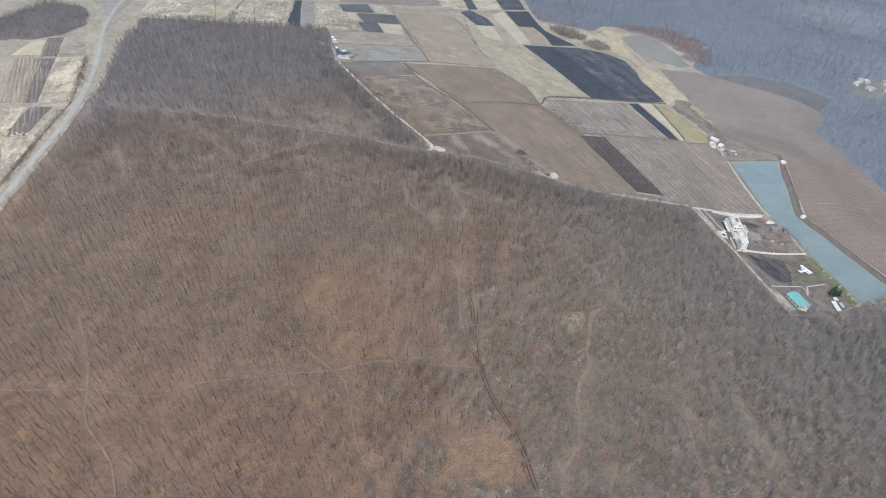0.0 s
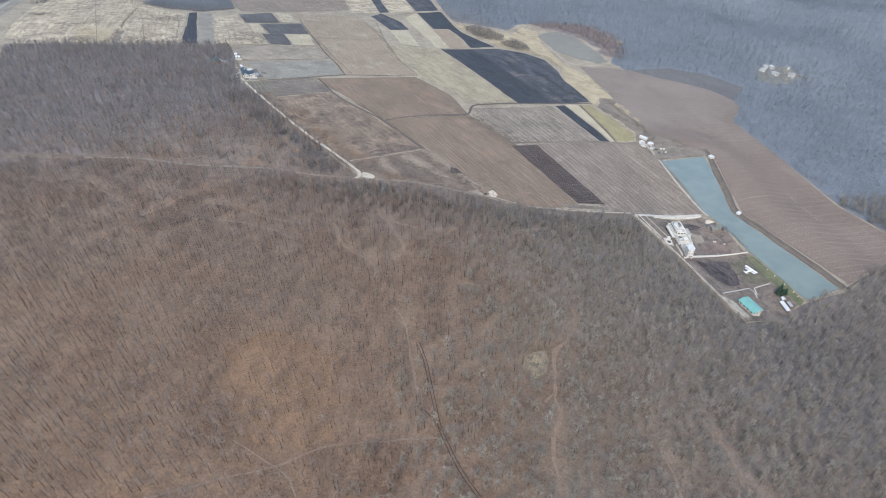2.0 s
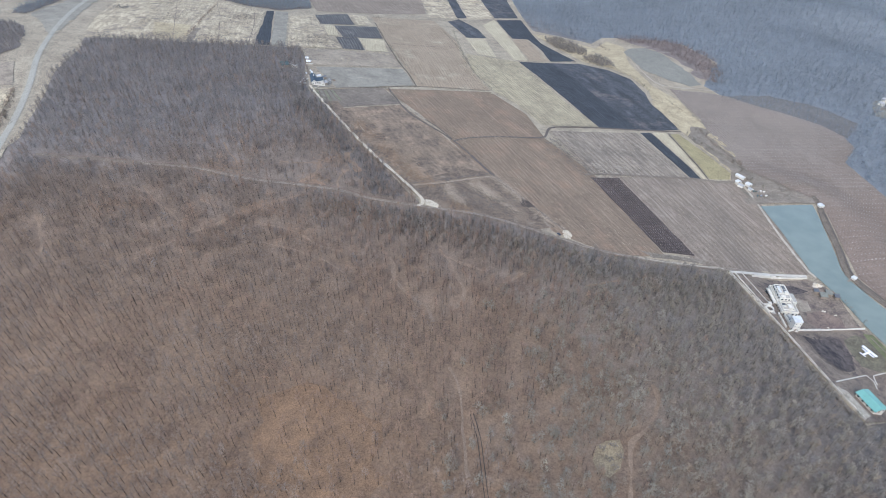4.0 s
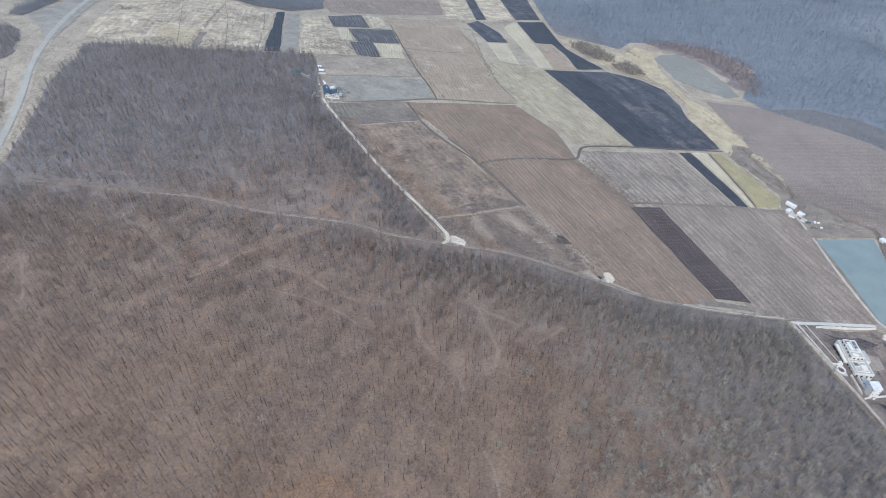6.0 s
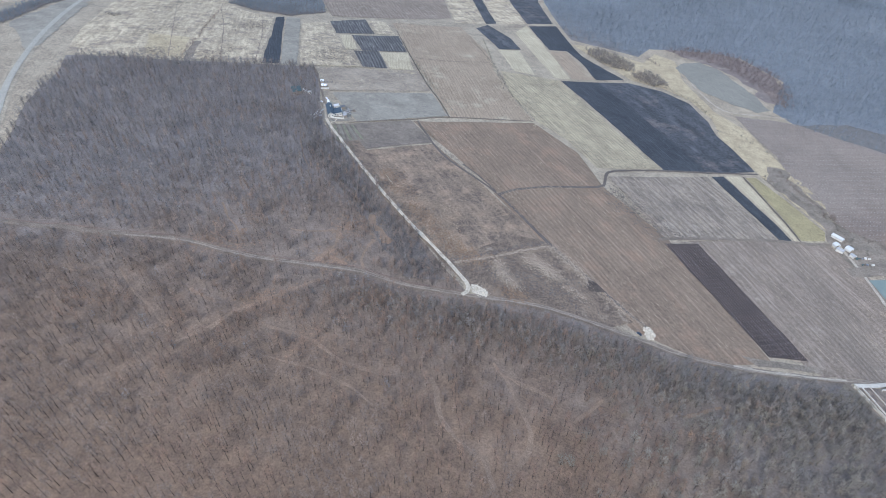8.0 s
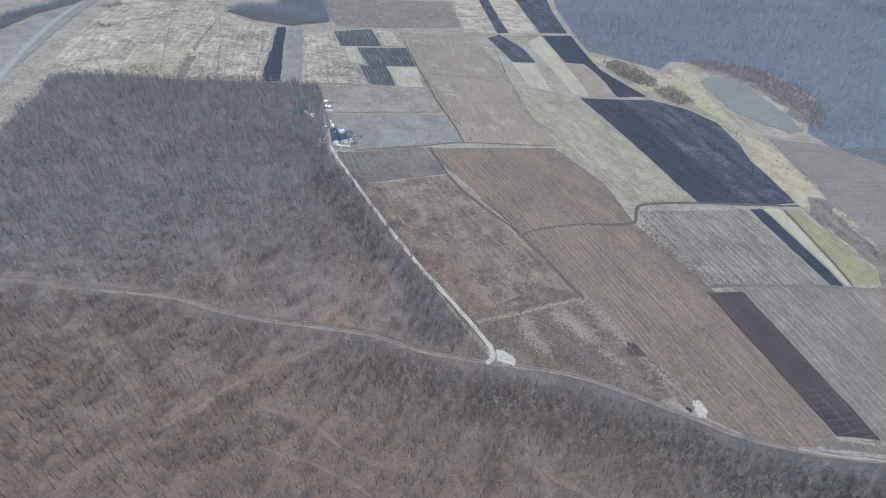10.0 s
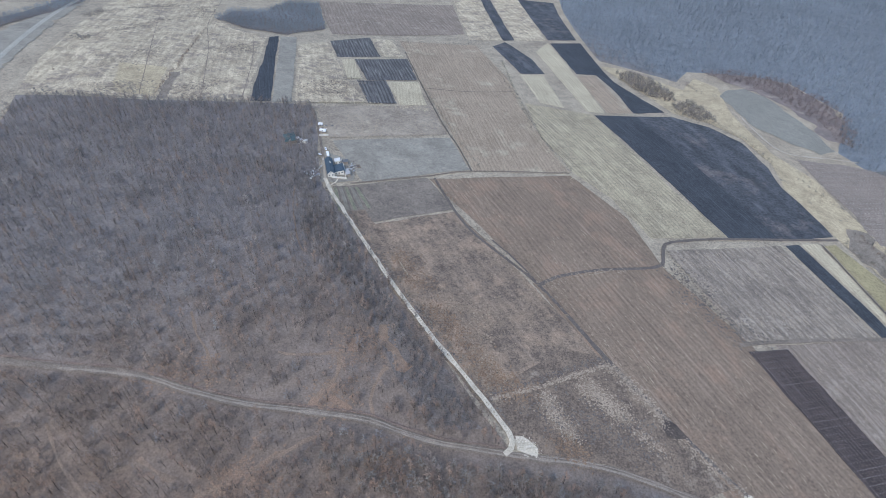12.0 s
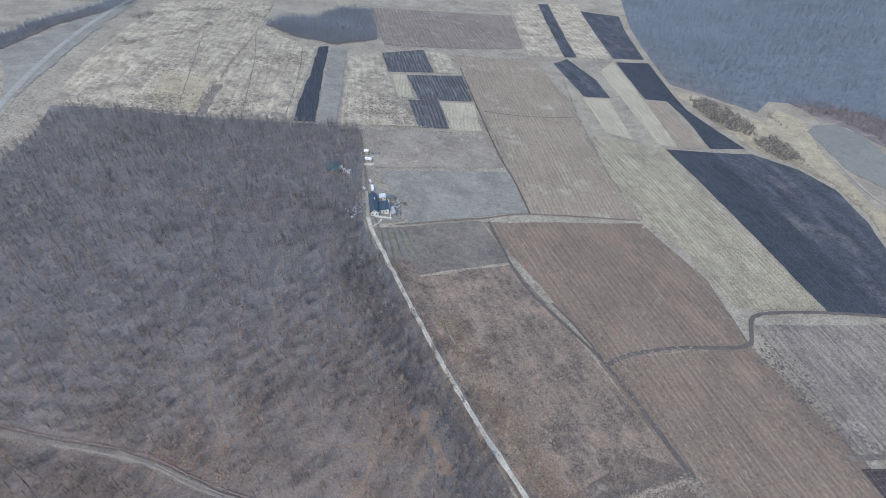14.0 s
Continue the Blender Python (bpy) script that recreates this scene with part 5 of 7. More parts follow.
def building(name, label, x, y, turn, w, d, h, wall_mat, roof_mat, kind="gable", rise=2.0, over=0.4, windows=(), doors=(), chimney=False, parapet=False, category="building", group="", roof_label=""):
    """Walls, roof, windows and doors; windows: (side, along, sill, width, height), side s, n, e or w."""
    corners = [Vector((x, y)) + Matrix.Rotation(radians(turn), 2) @ Vector((sx * w / 2, sy * d / 2)) for sx in (-1, 1) for sy in (-1, 1)]
    low = min(gz(*c) for c in corners)
    base = max(gz(*c) for c in corners) + 0.15
    top = thing(name, x, y, turn, label, category, group, z=base)
    bm = box(bmesh.new(), -w / 2, -d / 2, low - base - 0.3, w / 2, d / 2, h)
    if kind == "gable":
        for e in [e for e in bm.edges if all(abs(v.co.z - h) < 1e-4 for v in e.verts) and abs(e.verts[0].co.y - e.verts[1].co.y) < 1e-4]:
            mid = bmesh.ops.subdivide_edges(bm, edges=[e], cuts=1)
        for v in bm.verts:
            if abs(v.co.x) < 1e-3 and v.co.z > h - 0.01:
                v.co.z = h + rise * (w / 2) / (w / 2 + over) - 0.02
    elif kind == "mono":
        for v in bm.verts:
            if v.co.z > h - 0.01 and v.co.x > 0:
                v.co.z += rise * 0.9
    part("wall", bm, wall_mat, top)
    roof = part("roof", roof_mesh(w, d, h + (0.0 if kind == "flat" else -0.02), kind, rise, over), roof_mat, top, roof_label)
    if parapet:
        for x0, y0, x1, y1 in ((-w / 2, -d / 2, w / 2, -d / 2 + 0.3), (-w / 2, d / 2 - 0.3, w / 2, d / 2), (-w / 2, -d / 2 + 0.3, -w / 2 + 0.3, d / 2 - 0.3), (w / 2 - 0.3, -d / 2 + 0.3, w / 2, d / 2 - 0.3)):
            part("parapet", box(bmesh.new(), x0, y0, h + 0.19, x1, y1, h + 0.9), wall_mat, top)
    if chimney:
        part("chimney", box(bmesh.new(), w * 0.12, d * 0.1, h + rise * 0.5, w * 0.12 + 0.7, d * 0.1 + 0.7, h + rise + 0.9, 0.04), M_WHITE, top)
    for what, rows in (("window", windows), ("door", doors)):
        for side, along, sill, ww, hh in rows:
            m = {"s": pose(along, -d / 2, sill), "n": pose(along, d / 2, sill, 0, 0, 180), "e": pose(w / 2, along, sill, 0, 0, 90), "w": pose(-w / 2, along, sill, 0, 0, -90)}[side]
            bm = bmesh.new()
            for q in ((-ww / 2 - 0.12, 0, -ww / 2, hh), (ww / 2, 0, ww / 2 + 0.12, hh), (-ww / 2 - 0.12, hh, ww / 2 + 0.12, hh + 0.12), (-ww / 2 - 0.12, -0.12, ww / 2 + 0.12, 0)):
                box(bm, q[0], -0.08, q[1], q[2], 0.05, q[3])
            bm.transform(m)
            fr = part(what, bm, M_WHITEROOF if what == "window" else M_WOOD, top)
            bm = box(bmesh.new(), -ww / 2, -0.03, 0, ww / 2, 0.03, hh)
            bm.transform(m)
            part("pane" if what == "window" else "leaf", bm, M_GLASS if what == "window" else M_WOOD, fr)
    return top


def wall_run(name, pts, high, thick, material, label, length=6.0, group=""):
    """A wall or fence in panels between posts along a line, stepping with the ground."""
    top = thing(name, *pts[0], 0, label, "wall", group, z=0)
    top.matrix_world = Matrix.Identity(4)
    panel = bpy.data.meshes.new("panel")
    bm = box(bmesh.new(), 0, -thick / 2, -1.6, length - 0.02, thick / 2, high, min(0.03, thick / 5))
    bm.to_mesh(panel)
    bm.free()
    panel.materials.append(material)
    post = bpy.data.meshes.new("post")
    bm = box(bmesh.new(), -thick * 0.8, -thick * 0.8, -1.6, thick * 0.8, thick * 0.8, high + 0.15)
    bm.to_mesh(post)
    bm.free()
    post.materials.append(material)
    for (x0, y0), (x1, y1) in zip(pts, pts[1:]):
        far = math.hypot(x1 - x0, y1 - y0)
        n = max(1, round(far / length))
        turn = math.degrees(math.atan2(y1 - y0, x1 - x0))
        for k in range(n):
            px, py = x0 + (x1 - x0) * k / n, y0 + (y1 - y0) * k / n
            qx, qy = x0 + (x1 - x0) * (k + 1) / n, y0 + (y1 - y0) * (k + 1) / n
            za, zb = gz(px, py), gz(qx, qy)
            run = Matrix(((1, 0, 0, 0), (0, 1, 0, 0), ((zb - za) / (far / n), 0, 1, 0), (0, 0, 0, 1)))
            for nm, me, m in (("panel", panel, run @ Matrix.Diagonal((far / n / length, 1, 1, 1))), ("post", post, Matrix.Identity(4))):
                o = new(nm, me)
                o.matrix_world = pose(px, py, za, 0, 0, turn) @ m
                o.parent = top
    return top


def heap(name, x, y, rx, ry, high, material, label, category, stones=0, seed=1):
    """A rough heap of loose stuff, with blocks on it where stones are given."""
    rng = np.random.default_rng(seed)
    bm = bmesh.new()
    rings, sides = 6, 22
    rows = []
    for k in range(rings + 1):
        f = k / rings
        row = []
        for j in range(sides):
            w = 2 * math.pi * j / sides
            s = f * (1 + 0.22 * math.sin(3 * w + seed) + 0.12 * rng.normal() * f)
            px, py = x + rx * s * math.cos(w), y + ry * s * math.sin(w)
            row.append(bm.verts.new((px, py, gz(px, py) + (high * (1 - f) ** 1.2 * (1 + 0.25 * rng.normal()) if k < rings else 0.1))))
        rows.append(row)
    for a, b in zip(rows, rows[1:]):
        for j in range(sides):
            bm.faces.new((a[j], b[j], b[(j + 1) % sides], a[(j + 1) % sides]))
    bmesh.ops.contextual_create(bm, geom=rows[0])
    for k in range(stones):
        w, f = rng.uniform(0, 6.28), rng.uniform(0, 1) ** 0.5
        px, py = x + rx * f * math.cos(w), y + ry * f * math.sin(w)
        s = rng.uniform(0.25, 0.75)
        m = Matrix.Translation((px, py, gz(px, py) + high * (1 - f) + 0.25 * s)) @ Euler(rng.uniform(-0.3, 0.3, 3) + np.array([0, 0, w])).to_matrix().to_4x4() @ Matrix.Diagonal((s * 1.5, s, s * 0.35, 1))
        bmesh.ops.create_cube(bm, size=1, matrix=m)
    bmesh.ops.recalc_face_normals(bm, faces=bm.faces[:])
    return tagged(part(name, bm, material, None), label, category)


def car(name, x, y, turn, paint, label):
    """A small saloon: body, cabin, windows, lamps and four wheels."""
    top = thing(name, x, y, turn, label, "car", z=gz(x, y) + 0.45)
    bm = box(bmesh.new(), -0.85, -2.1, 0.28, 0.85, 2.1, 0.85, 0.12)
    part("body", bm, paint, top)
    bm = box(bmesh.new(), -0.75, -1.3, 0.85, 0.75, 1.0, 1.42)
    for v in bm.verts:
        if v.co.z > 1.2:
            v.co.x *= 0.82
            v.co.y = v.co.y * 0.72 - 0.05
    part("cabin", bm, paint, top)
    for name_p, q in (("windscreen", (-0.58, 0.62, 0.92, 0.58, 0.9, 1.3)), ("rear_window", (-0.58, -1.22, 0.92, 0.58, -0.95, 1.3)), ("side_window", (-0.74, -0.8, 0.92, -0.64, 0.6, 1.28)), ("side_window", (0.64, -0.8, 0.92, 0.74, 0.6, 1.28))):
        part(name_p, box(bmesh.new(), *q), M_GLASS, top)
    for sx in (-1, 1):
        part("headlight", box(bmesh.new(), sx * 0.6 - 0.15, 2.06, 0.55, sx * 0.6 + 0.15, 2.13, 0.7), M_WHITEROOF, top)
        for sy in (-1.3, 1.3):
            wheel = part("wheel", cyl(bmesh.new(), (sx * 0.7, sy, 0.31), (sx * 0.88, sy, 0.31), 0.31, 0.31, 14), M_RUBBER, top)
            part("rim", cyl(bmesh.new(), (sx * 0.86, sy, 0.31), (sx * 0.9, sy, 0.31), 0.18, 0.18, 10), M_STEEL, wheel)
    return top


def caravan(x, y, turn, long, label):
    """A white trailer on two wheels."""
    top = thing("caravan", x, y, turn, label, "caravan", z=gz(x, y) + 0.3)
    part("body", box(bmesh.new(), -1.2, -long / 2, 0.5, 1.2, long / 2, 2.7, 0.25), M_PAINT_W, top)
    for s in (-1, 1):
        part("window", box(bmesh.new(), s * 1.2 - 0.03, -0.8, 1.5, s * 1.2 + 0.03, 0.6, 2.1), M_GLASS, top)
        part("wheel", cyl(bmesh.new(), (s * 0.95, 0, 0.33), (s * 1.18, 0, 0.33), 0.33, 0.33, 12), M_RUBBER, top)
    part("drawbar", box(bmesh.new(), -0.08, long / 2, 0.5, 0.08, long / 2 + 1.2, 0.62), M_STEEL, top)
    return top


def biplane(x, y, turn):
    """A white single-engined biplane; its nose points along local y."""
    top = thing("biplane", x, y, turn, "white single-engine biplane parked on grass", "aeroplane", z=gz(x, y) + 0.5)
    bm = bmesh.new()
    rings = []
    for py, r, z in ((5.0, 0.6, 2.1), (4.6, 1.1, 2.1), (2.0, 1.25, 2.1), (-1.0, 1.1, 2.1), (-4.0, 0.65, 2.2), (-6.2, 0.3, 2.3)):
        rings.append([bm.verts.new((r * math.cos(w), py, z + r * math.sin(w))) for w in [2 * math.pi * k / 12 for k in range(12)]])
    for a, b in zip(rings, rings[1:]):
        for k in range(12):
            bm.faces.new((a[k], b[k], b[(k + 1) % 12], a[(k + 1) % 12]))
    bm.faces.new(rings[0])
    bm.faces.new(rings[-1][::-1])
    bmesh.ops.recalc_face_normals(bm, faces=bm.faces[:])
    part("fuselage", bm, M_PAINT_W, top)
    part("upper_wing", box(bmesh.new(), -7.2, 1.3, 3.3, 7.2, 4.2, 3.52, 0.08), M_PAINT_W, top)
    part("lower_wing", box(bmesh.new(), -5.8, 1.4, 1.1, 5.8, 3.2, 1.26, 0.06), M_PAINT_W, top)
    part("tailplane", box(bmesh.new(), -2.9, -6.2, 2.4, 2.9, -4.9, 2.52, 0.04), M_PAINT_W, top)
    part("fin", box(bmesh.new(), -0.07, -6.4, 2.3, 0.07, -4.9, 4.4, 0.03), M_PAINT_W, top)
    for s in (-1, 1):
        part("strut", box(bmesh.new(), s * 4.6 - 0.06, 2.2, 1.25, s * 4.6 + 0.06, 2.6, 3.32), M_STEEL, top)
        part("leg", cyl(bmesh.new(), (s * 0.6, 2.6, 1.4), (s * 1.5, 2.8, 0.2), 0.08, 0.08, 8), M_STEEL, top)
        part("wheel", cyl(bmesh.new(), (s * 1.45, 2.8, 0.15), (s * 1.7, 2.8, 0.15), 0.42, 0.42, 14), M_RUBBER, top)
    hub = part("propeller", box(bmesh.new(), -0.12, 5.02, 0.6, 0.12, 5.12, 3.4, 0.03), M_STEEL, top)
    part("windscreen", box(bmesh.new(), -0.6, 3.6, 2.7, 0.6, 4.2, 3.15, 0.1), M_GLASS, top)
    return top


def conifer(x, y, high, label, seed):
    rng = np.random.default_rng(seed)
    top = thing("conifer", x, y, 0, label, "tree", "conifers by the sheds", z=gz(x, y) + 0.3)
    part("trunk", cyl(bmesh.new(), (0, 0, -0.6), (0, 0, high * 0.9), 0.25, 0.04, 7), M_BARK, top)
    vs, ts = [], []
    for k in range(520):
        f = rng.uniform(0.08, 1.0)
        r = (1 - f) * high * 0.3 * rng.uniform(0.25, 1.0) + 0.1
        w = rng.uniform(0, 6.283)
        p = np.array([r * math.cos(w), r * math.sin(w), f * high])
        d = np.array([math.cos(w), math.sin(w), -0.35 + 0.3 * rng.normal()])
        side = np.array([-math.sin(w), math.cos(w), 0.2 * rng.normal()]) * rng.uniform(0.15, 0.35)
        n = len(vs)
        vs += [p - d * 0.5 - side, p - d * 0.5 + side, p + d * rng.uniform(0.5, 1.0)]
        ts.append((n, n + 1, n + 2))
    ob = new("crown", mesh_np("crown", vs, ts, M_NEEDLE))
    ob.parent = top
    return top


# ---- walled estate beside the pond ----
field("yard", [(268, 478), (350, 489), (366, 470), (362, 427), (366, 418), (372, 352), (331, 332), (290, 322), (284, 354), (278, 405)], M_YARD, 0.45, "trodden brown earth of the walled estate", 1.0, "yard")
field("dark_soil", [(293, 404), (315, 408), (334, 413), (333, 396), (326, 380), (308, 374), (298, 384)], M_DARKYARD, 0.62, "dark dug soil in the estate yard", 3.5, "soil")
tufts("dug_soil", [(296, 402), (312, 407), (330, 411), (333, 398), (324, 382), (308, 376), (297, 388)], 2.2, 520, 1.1, M_DARKYARD, "loose dark clods round the dug soil", "soil", 0.66)
field("bare_earth", [(312, 458), (322, 462), (333, 458), (330, 446), (318, 442), (311, 448)], M_TANYARD, 0.6, "tan bare earth behind the villa", 2.5, "soil")
field("bare_earth", [(322, 441), (340, 447), (352, 436), (348, 424), (322, 421), (312, 428)], M_REDYARD, 0.6, "red-brown trodden earth of the estate yard", 3.0, "soil")
field("bare_earth", [(292, 474), (330, 480), (342, 472), (320, 466), (304, 470)], M_DARKYARD, 0.6, "dull dark ground below the estate wall", 2.5, "soil")
field("rough_turf", [(338, 412), (352, 418), (361, 408), (361, 383), (352, 378), (336, 384)], M_OLIVETURF, 0.6, "rough olive winter turf round the parked plane", 2.2, "lawn")
field("lawn", [(359, 419), (366.3, 417), (371.5, 382), (374, 353), (366, 347), (361, 383)], M_GREEN, 0.65, "green turf strip along the pond", 0.8, "lawn")
field("paved_yard", [(288, 354), (296, 350), (300, 330), (289, 324)], M_TANTRACK, 0.65, "pale dusty apron beside the teal-roofed house", 0.4, "paving")
tufts("rubble", [(291, 352), (294, 342), (292, 330)], 2.2, 130, 0.6, M_STONE, "white building rubble beside the teal-roofed house", "rubble", 0.7)
way("paved_path", [(291, 358), (333, 375), (333, 362)], 1.0, M_CONCRETE, 0.72, "pale concrete garden path", 0.03, "path")
way("paved_path", [(336, 366), (339, 375), (358, 379)], 1.0, M_CONCRETE, 0.72, "pale concrete garden path", 0.03, "path")
way("paved_path", [(363, 414), (365.5, 392), (366, 370)], 1.0, M_DIRT, 0.75, "pale gravel path on the lawn", 0.1, "path")
way("paved_drive", [(266, 480), (282.4, 482), (303.8, 489.5), (322.8, 493.3), (337.9, 493.4), (352, 492)], 3.4, M_CONCRETE, 0.6, "pale concrete drive along the estate's end", 0.04, "road")
way("paved_drive", [(260, 482), (267, 450), (274, 403), (281, 354), (285, 328)], 3.6, M_DIRT, 0.40, "dusty lane outside the estate wall", 0.12, "road")
wall_run("estate_wall", [(265, 479), (271, 450), (278.5, 403), (285, 353), (290, 324)], 2.4, 0.35, M_WHITE, "long white plastered estate wall in panels")
wall_run("estate_wall", [(270.5, 478), (275, 445), (277, 432)], 1.6, 0.4, M_WHITE, "low white inner wall beside the lane")
wall_run("estate_wall", [(278, 479), (283, 441)], 1.2, 0.3, M_CONCRETE, "low pale kerb wall in the estate")
wall_run("estate_wall", [(288, 479), (303.6, 484.8), (317.8, 488), (329.6, 489), (340, 489.2), (350, 488.5)], 2.0, 0.4, M_WHITE, "white wall at the estate's north end")
wall_run("estate_wall", [(282, 407.5), (299.3, 412.4), (319.7, 419.8), (336.7, 423.4), (350.7, 424), (364, 424)], 1.8, 0.5, M_WHITE, "white cross wall through the estate")
T = -9.0
villa = thing("unfinished_villa", 296.5, 445.5, T, "white unfinished villa of stepped flat terraces", "villa", z=gz(289, 440) + 0.2)


def villa_part(name, q, material, label="", bevel=0.05, under=villa):
    return part(name, box(bmesh.new(), *q, bevel), material, under, label)


def rim(q, thick, high, name="parapet"):
    """A parapet round a flat roof: x0, y0, x1, y1, its foot."""
    x0, y0, x1, y1, z = q
    for a in ((x0, y0, x1, y0 + thick), (x0, y1 - thick, x1, y1), (x0, y0 + thick, x0 + thick, y1 - thick), (x1 - thick, y0 + thick, x1, y1 - thick)):
        villa_part(name, (a[0], a[1], z, a[2], a[3], z + high), M_WHITE, bevel=0.03)


villa_part("ground_storey", (-5.5, -16.5, -7, 8.0, 16, 2.6), M_WHITE)
villa_part("roof_deck", (-5.2, -16.2, 2.6, 7.7, 15.7, 2.75), M_DECK, "grey unfinished roof deck")
rim((-5.5, -16.5, 8.0, 16, 2.6), 0.35, 0.8)
villa_part("upper_storey", (-3.2, -3.0, 2.75, 5.6, 14.5, 5.4), M_WHITE)
villa_part("roof_deck", (-2.9, -2.7, 5.4, 5.3, 14.2, 5.52), M_DECK, "grey unfinished roof deck")
rim((-3.2, -3.0, 5.6, 14.5, 5.4), 0.4, 0.7)
villa_part("stair_head", (2.2, 2.5, 5.52, 4.8, 5.0, 7.4), M_WHITE)
villa_part("skylight", (-1.6, 4.0, 5.52, 0.6, 12.0, 6.2), M_WHITEROOF, "pale roof light")
villa_part("skylight", (-2.0, -1.8, 5.52, 1.8, 0.4, 6.4), M_WHITE)
villa_part("balcony", (-8.3, -5.5, 1.4, -5.5, 13.0, 1.8), M_WHITE, "long white balcony slab")
for y in (-5.3, 0.8, 7.0, 12.6):
    villa_part("pillar", (-8.2, y, -7, -7.7, y + 0.5, 1.4), M_WHITE)
villa_part("balcony_wall", (-8.3, -5.5, 1.8, -8.05, 13.0, 2.7), M_WHITE)
rim((-3.4, -14.5, 5.6, -5.0, 2.76), 0.3, 0.9, "terrace_wall")
villa_part("terrace_room", (0.8, -13.0, 2.76, 4.6, -8.5, 4.4), M_WHITE)
villa_part("east_wing", (8.0, -2, -7, 12.5, 9, 1.4), M_WHITE)
villa_part("east_roof", (8.0, -1.8, 1.4, 12.3, 8.8, 1.55), M_DECK)
for y in (-4.6, -1.4, 1.8, 5.0, 8.2, 10.6):
    villa_part("loggia", (-8.42, y, -3.4, -8.18, y + 2.0, 0.9), M_GLASS, "dark open loggia under the balcony", 0.02)
for x0, y0, x1, y1, z in ((-2.8, 2.2, 5.2, 2.5, 5.52), (1.4, 5.2, 1.7, 14.1, 5.52), (-2.8, 9.0, 1.4, 9.3, 5.52), (-3.0, -9.8, 5.4, -9.5, 2.76), (1.2, -7.6, 1.5, -5.2, 2.76), (-5.0, -2.9, -3.3, -2.6, 2.76), (5.7, 4.0, 7.6, 4.3, 2.76)):
    villa_part("roof_wall", (x0, y0, z, x1, y1, z + 0.9), M_WHITE, bevel=0.03)
for x0, y0, x1, y1, z in ((-2.6, 9.6, 1.0, 13.6, 5.53), (2.2, 6.0, 4.8, 8.6, 5.53), (2.2, 9.6, 4.8, 13.4, 5.53), (-2.8, -9.0, 0.4, -5.6, 2.77)):
    villa_part("roof_opening", (x0, y0, z, x1, y1, z + 0.06), M_DARKROOF, "dark unfinished roof well", 0.0)
for y in (-14, -10.5, -7.5):
    villa_part("window", (-5.58, y, -0.4, -5.46, y + 1.9, 1.2), M_GLASS, "dark unglazed opening", 0.02)
for y in (-3.5, -0.5, 2.5, 5.5, 8.5, 11.0):
    villa_part("window", (-5.58, y, -1.6, -5.46, y + 1.8, 0.4), M_GLASS, "dark unglazed opening", 0.02)
for y in (-1.5, 2.0, 5.5, 9.0, 12.0):
    villa_part("window", (-3.28, y, 3.5, -3.16, y + 1.7, 4.9), M_GLASS, "dark unglazed opening", 0.02)
for x in (-4, -0.5, 3, 6):
    villa_part("window", (x, -16.58, -0.6, x + 1.5, -16.46, 1.2), M_GLASS, "dark unglazed opening", 0.02)
for x in (-2, 1, 3.6):
    villa_part("window", (x, -3.08, 3.6, x + 1.4, -2.96, 4.9), M_GLASS, "dark unglazed opening", 0.02)
wall_run("court_wall", [(284.5, 428), (281.8, 411.5)], 2.2, 0.5, M_WHITE, "white wall of the narrow court", 4)
wall_run("court_wall", [(289.5, 427), (287.5, 415)], 2.6, 0.6, M_WHITE, "white wall of the narrow court", 4)
building("gallery", "low white gallery linking villa and tower", 291.5, 421, T, 3.0, 10, 2.4, M_WHITE, M_DECK, "flat", 0, 0.2, [("w", a, 0.7, 1.6, 1.2) for a in (-3, 0, 3)])
building("tower_house", "tall white narrow house at the estate's corner", 288.2, 412, T, 5.2, 7, 9.5, M_WHITE, M_WHITEROOF, "mono", 1.2, 0.3, [("s", a, z, 0.7, 1.0) for a in (-1.6, 1.6) for z in (1, 4.4, 7.2)] + [("w", a, z, 0.7, 1.0) for a in (-2.5, 2.5) for z in (1, 4.4, 7.2)], [("s", 0, 0, 1.1, 2.1)])
pool = thing("ring_pool", 279.3, 433, T, "white square surround with an oval dark pool", "pool", z=gz(277, 433) + 0.2)
bm = bmesh.new()
ring = [[bm.verts.new((r[0] * math.cos(w), r[1] * math.sin(w), z)) for w in [2 * math.pi * k / 20 for k in range(20)]] for r, z in (((3.1, 3.9), -4), ((3.1, 3.9), 1.3), ((2.2, 2.9), 1.3), ((2.2, 2.9), 0.2))]
for a, b in zip(ring, ring[1:]):
    for k in range(20):
        bm.faces.new((a[k], b[k], b[(k + 1) % 20], a[(k + 1) % 20]))
bmesh.ops.recalc_face_normals(bm, faces=bm.faces[:])
part("basin_rim", bm, M_WHITE, pool)
part("basin_floor", cyl(bmesh.new(), (0, 0, -0.2), (0, 0, 0.25), 2.3, 2.3, 20), M_DARKDIRT, pool)
part("terrace", box(bmesh.new(), -3.6, -5.0, -4, 3.4, 5.6, 0.15, 0.05), M_DECK, pool)
for q in ((-3.6, 5.0, 3.4, 5.6), (-3.6, -5.0, -3.2, 5.0), (1.2, 6.0, 3.6, 8.2)):
    part("low_wall", box(bmesh.new(), q[0], q[1], -4, q[2], q[3], 1.2, 0.05), M_WHITE, pool)
building("teal_roofed_house", "low house under a wide teal metal roof", 308.0, 342.0, 10, 9.5, 16.0, 3.2, M_WHITE, M_TEAL, "gable", 1.6, 0.9, [("s", a, 1.0, 1.5, 1.4) for a in (-3, 3)] + [("w", a, 1.0, 1.5, 1.4) for a in (-6, -2, 2, 6)], [("s", 0, 0, 1.2, 2.1)], roof_label="teal profiled metal roof")
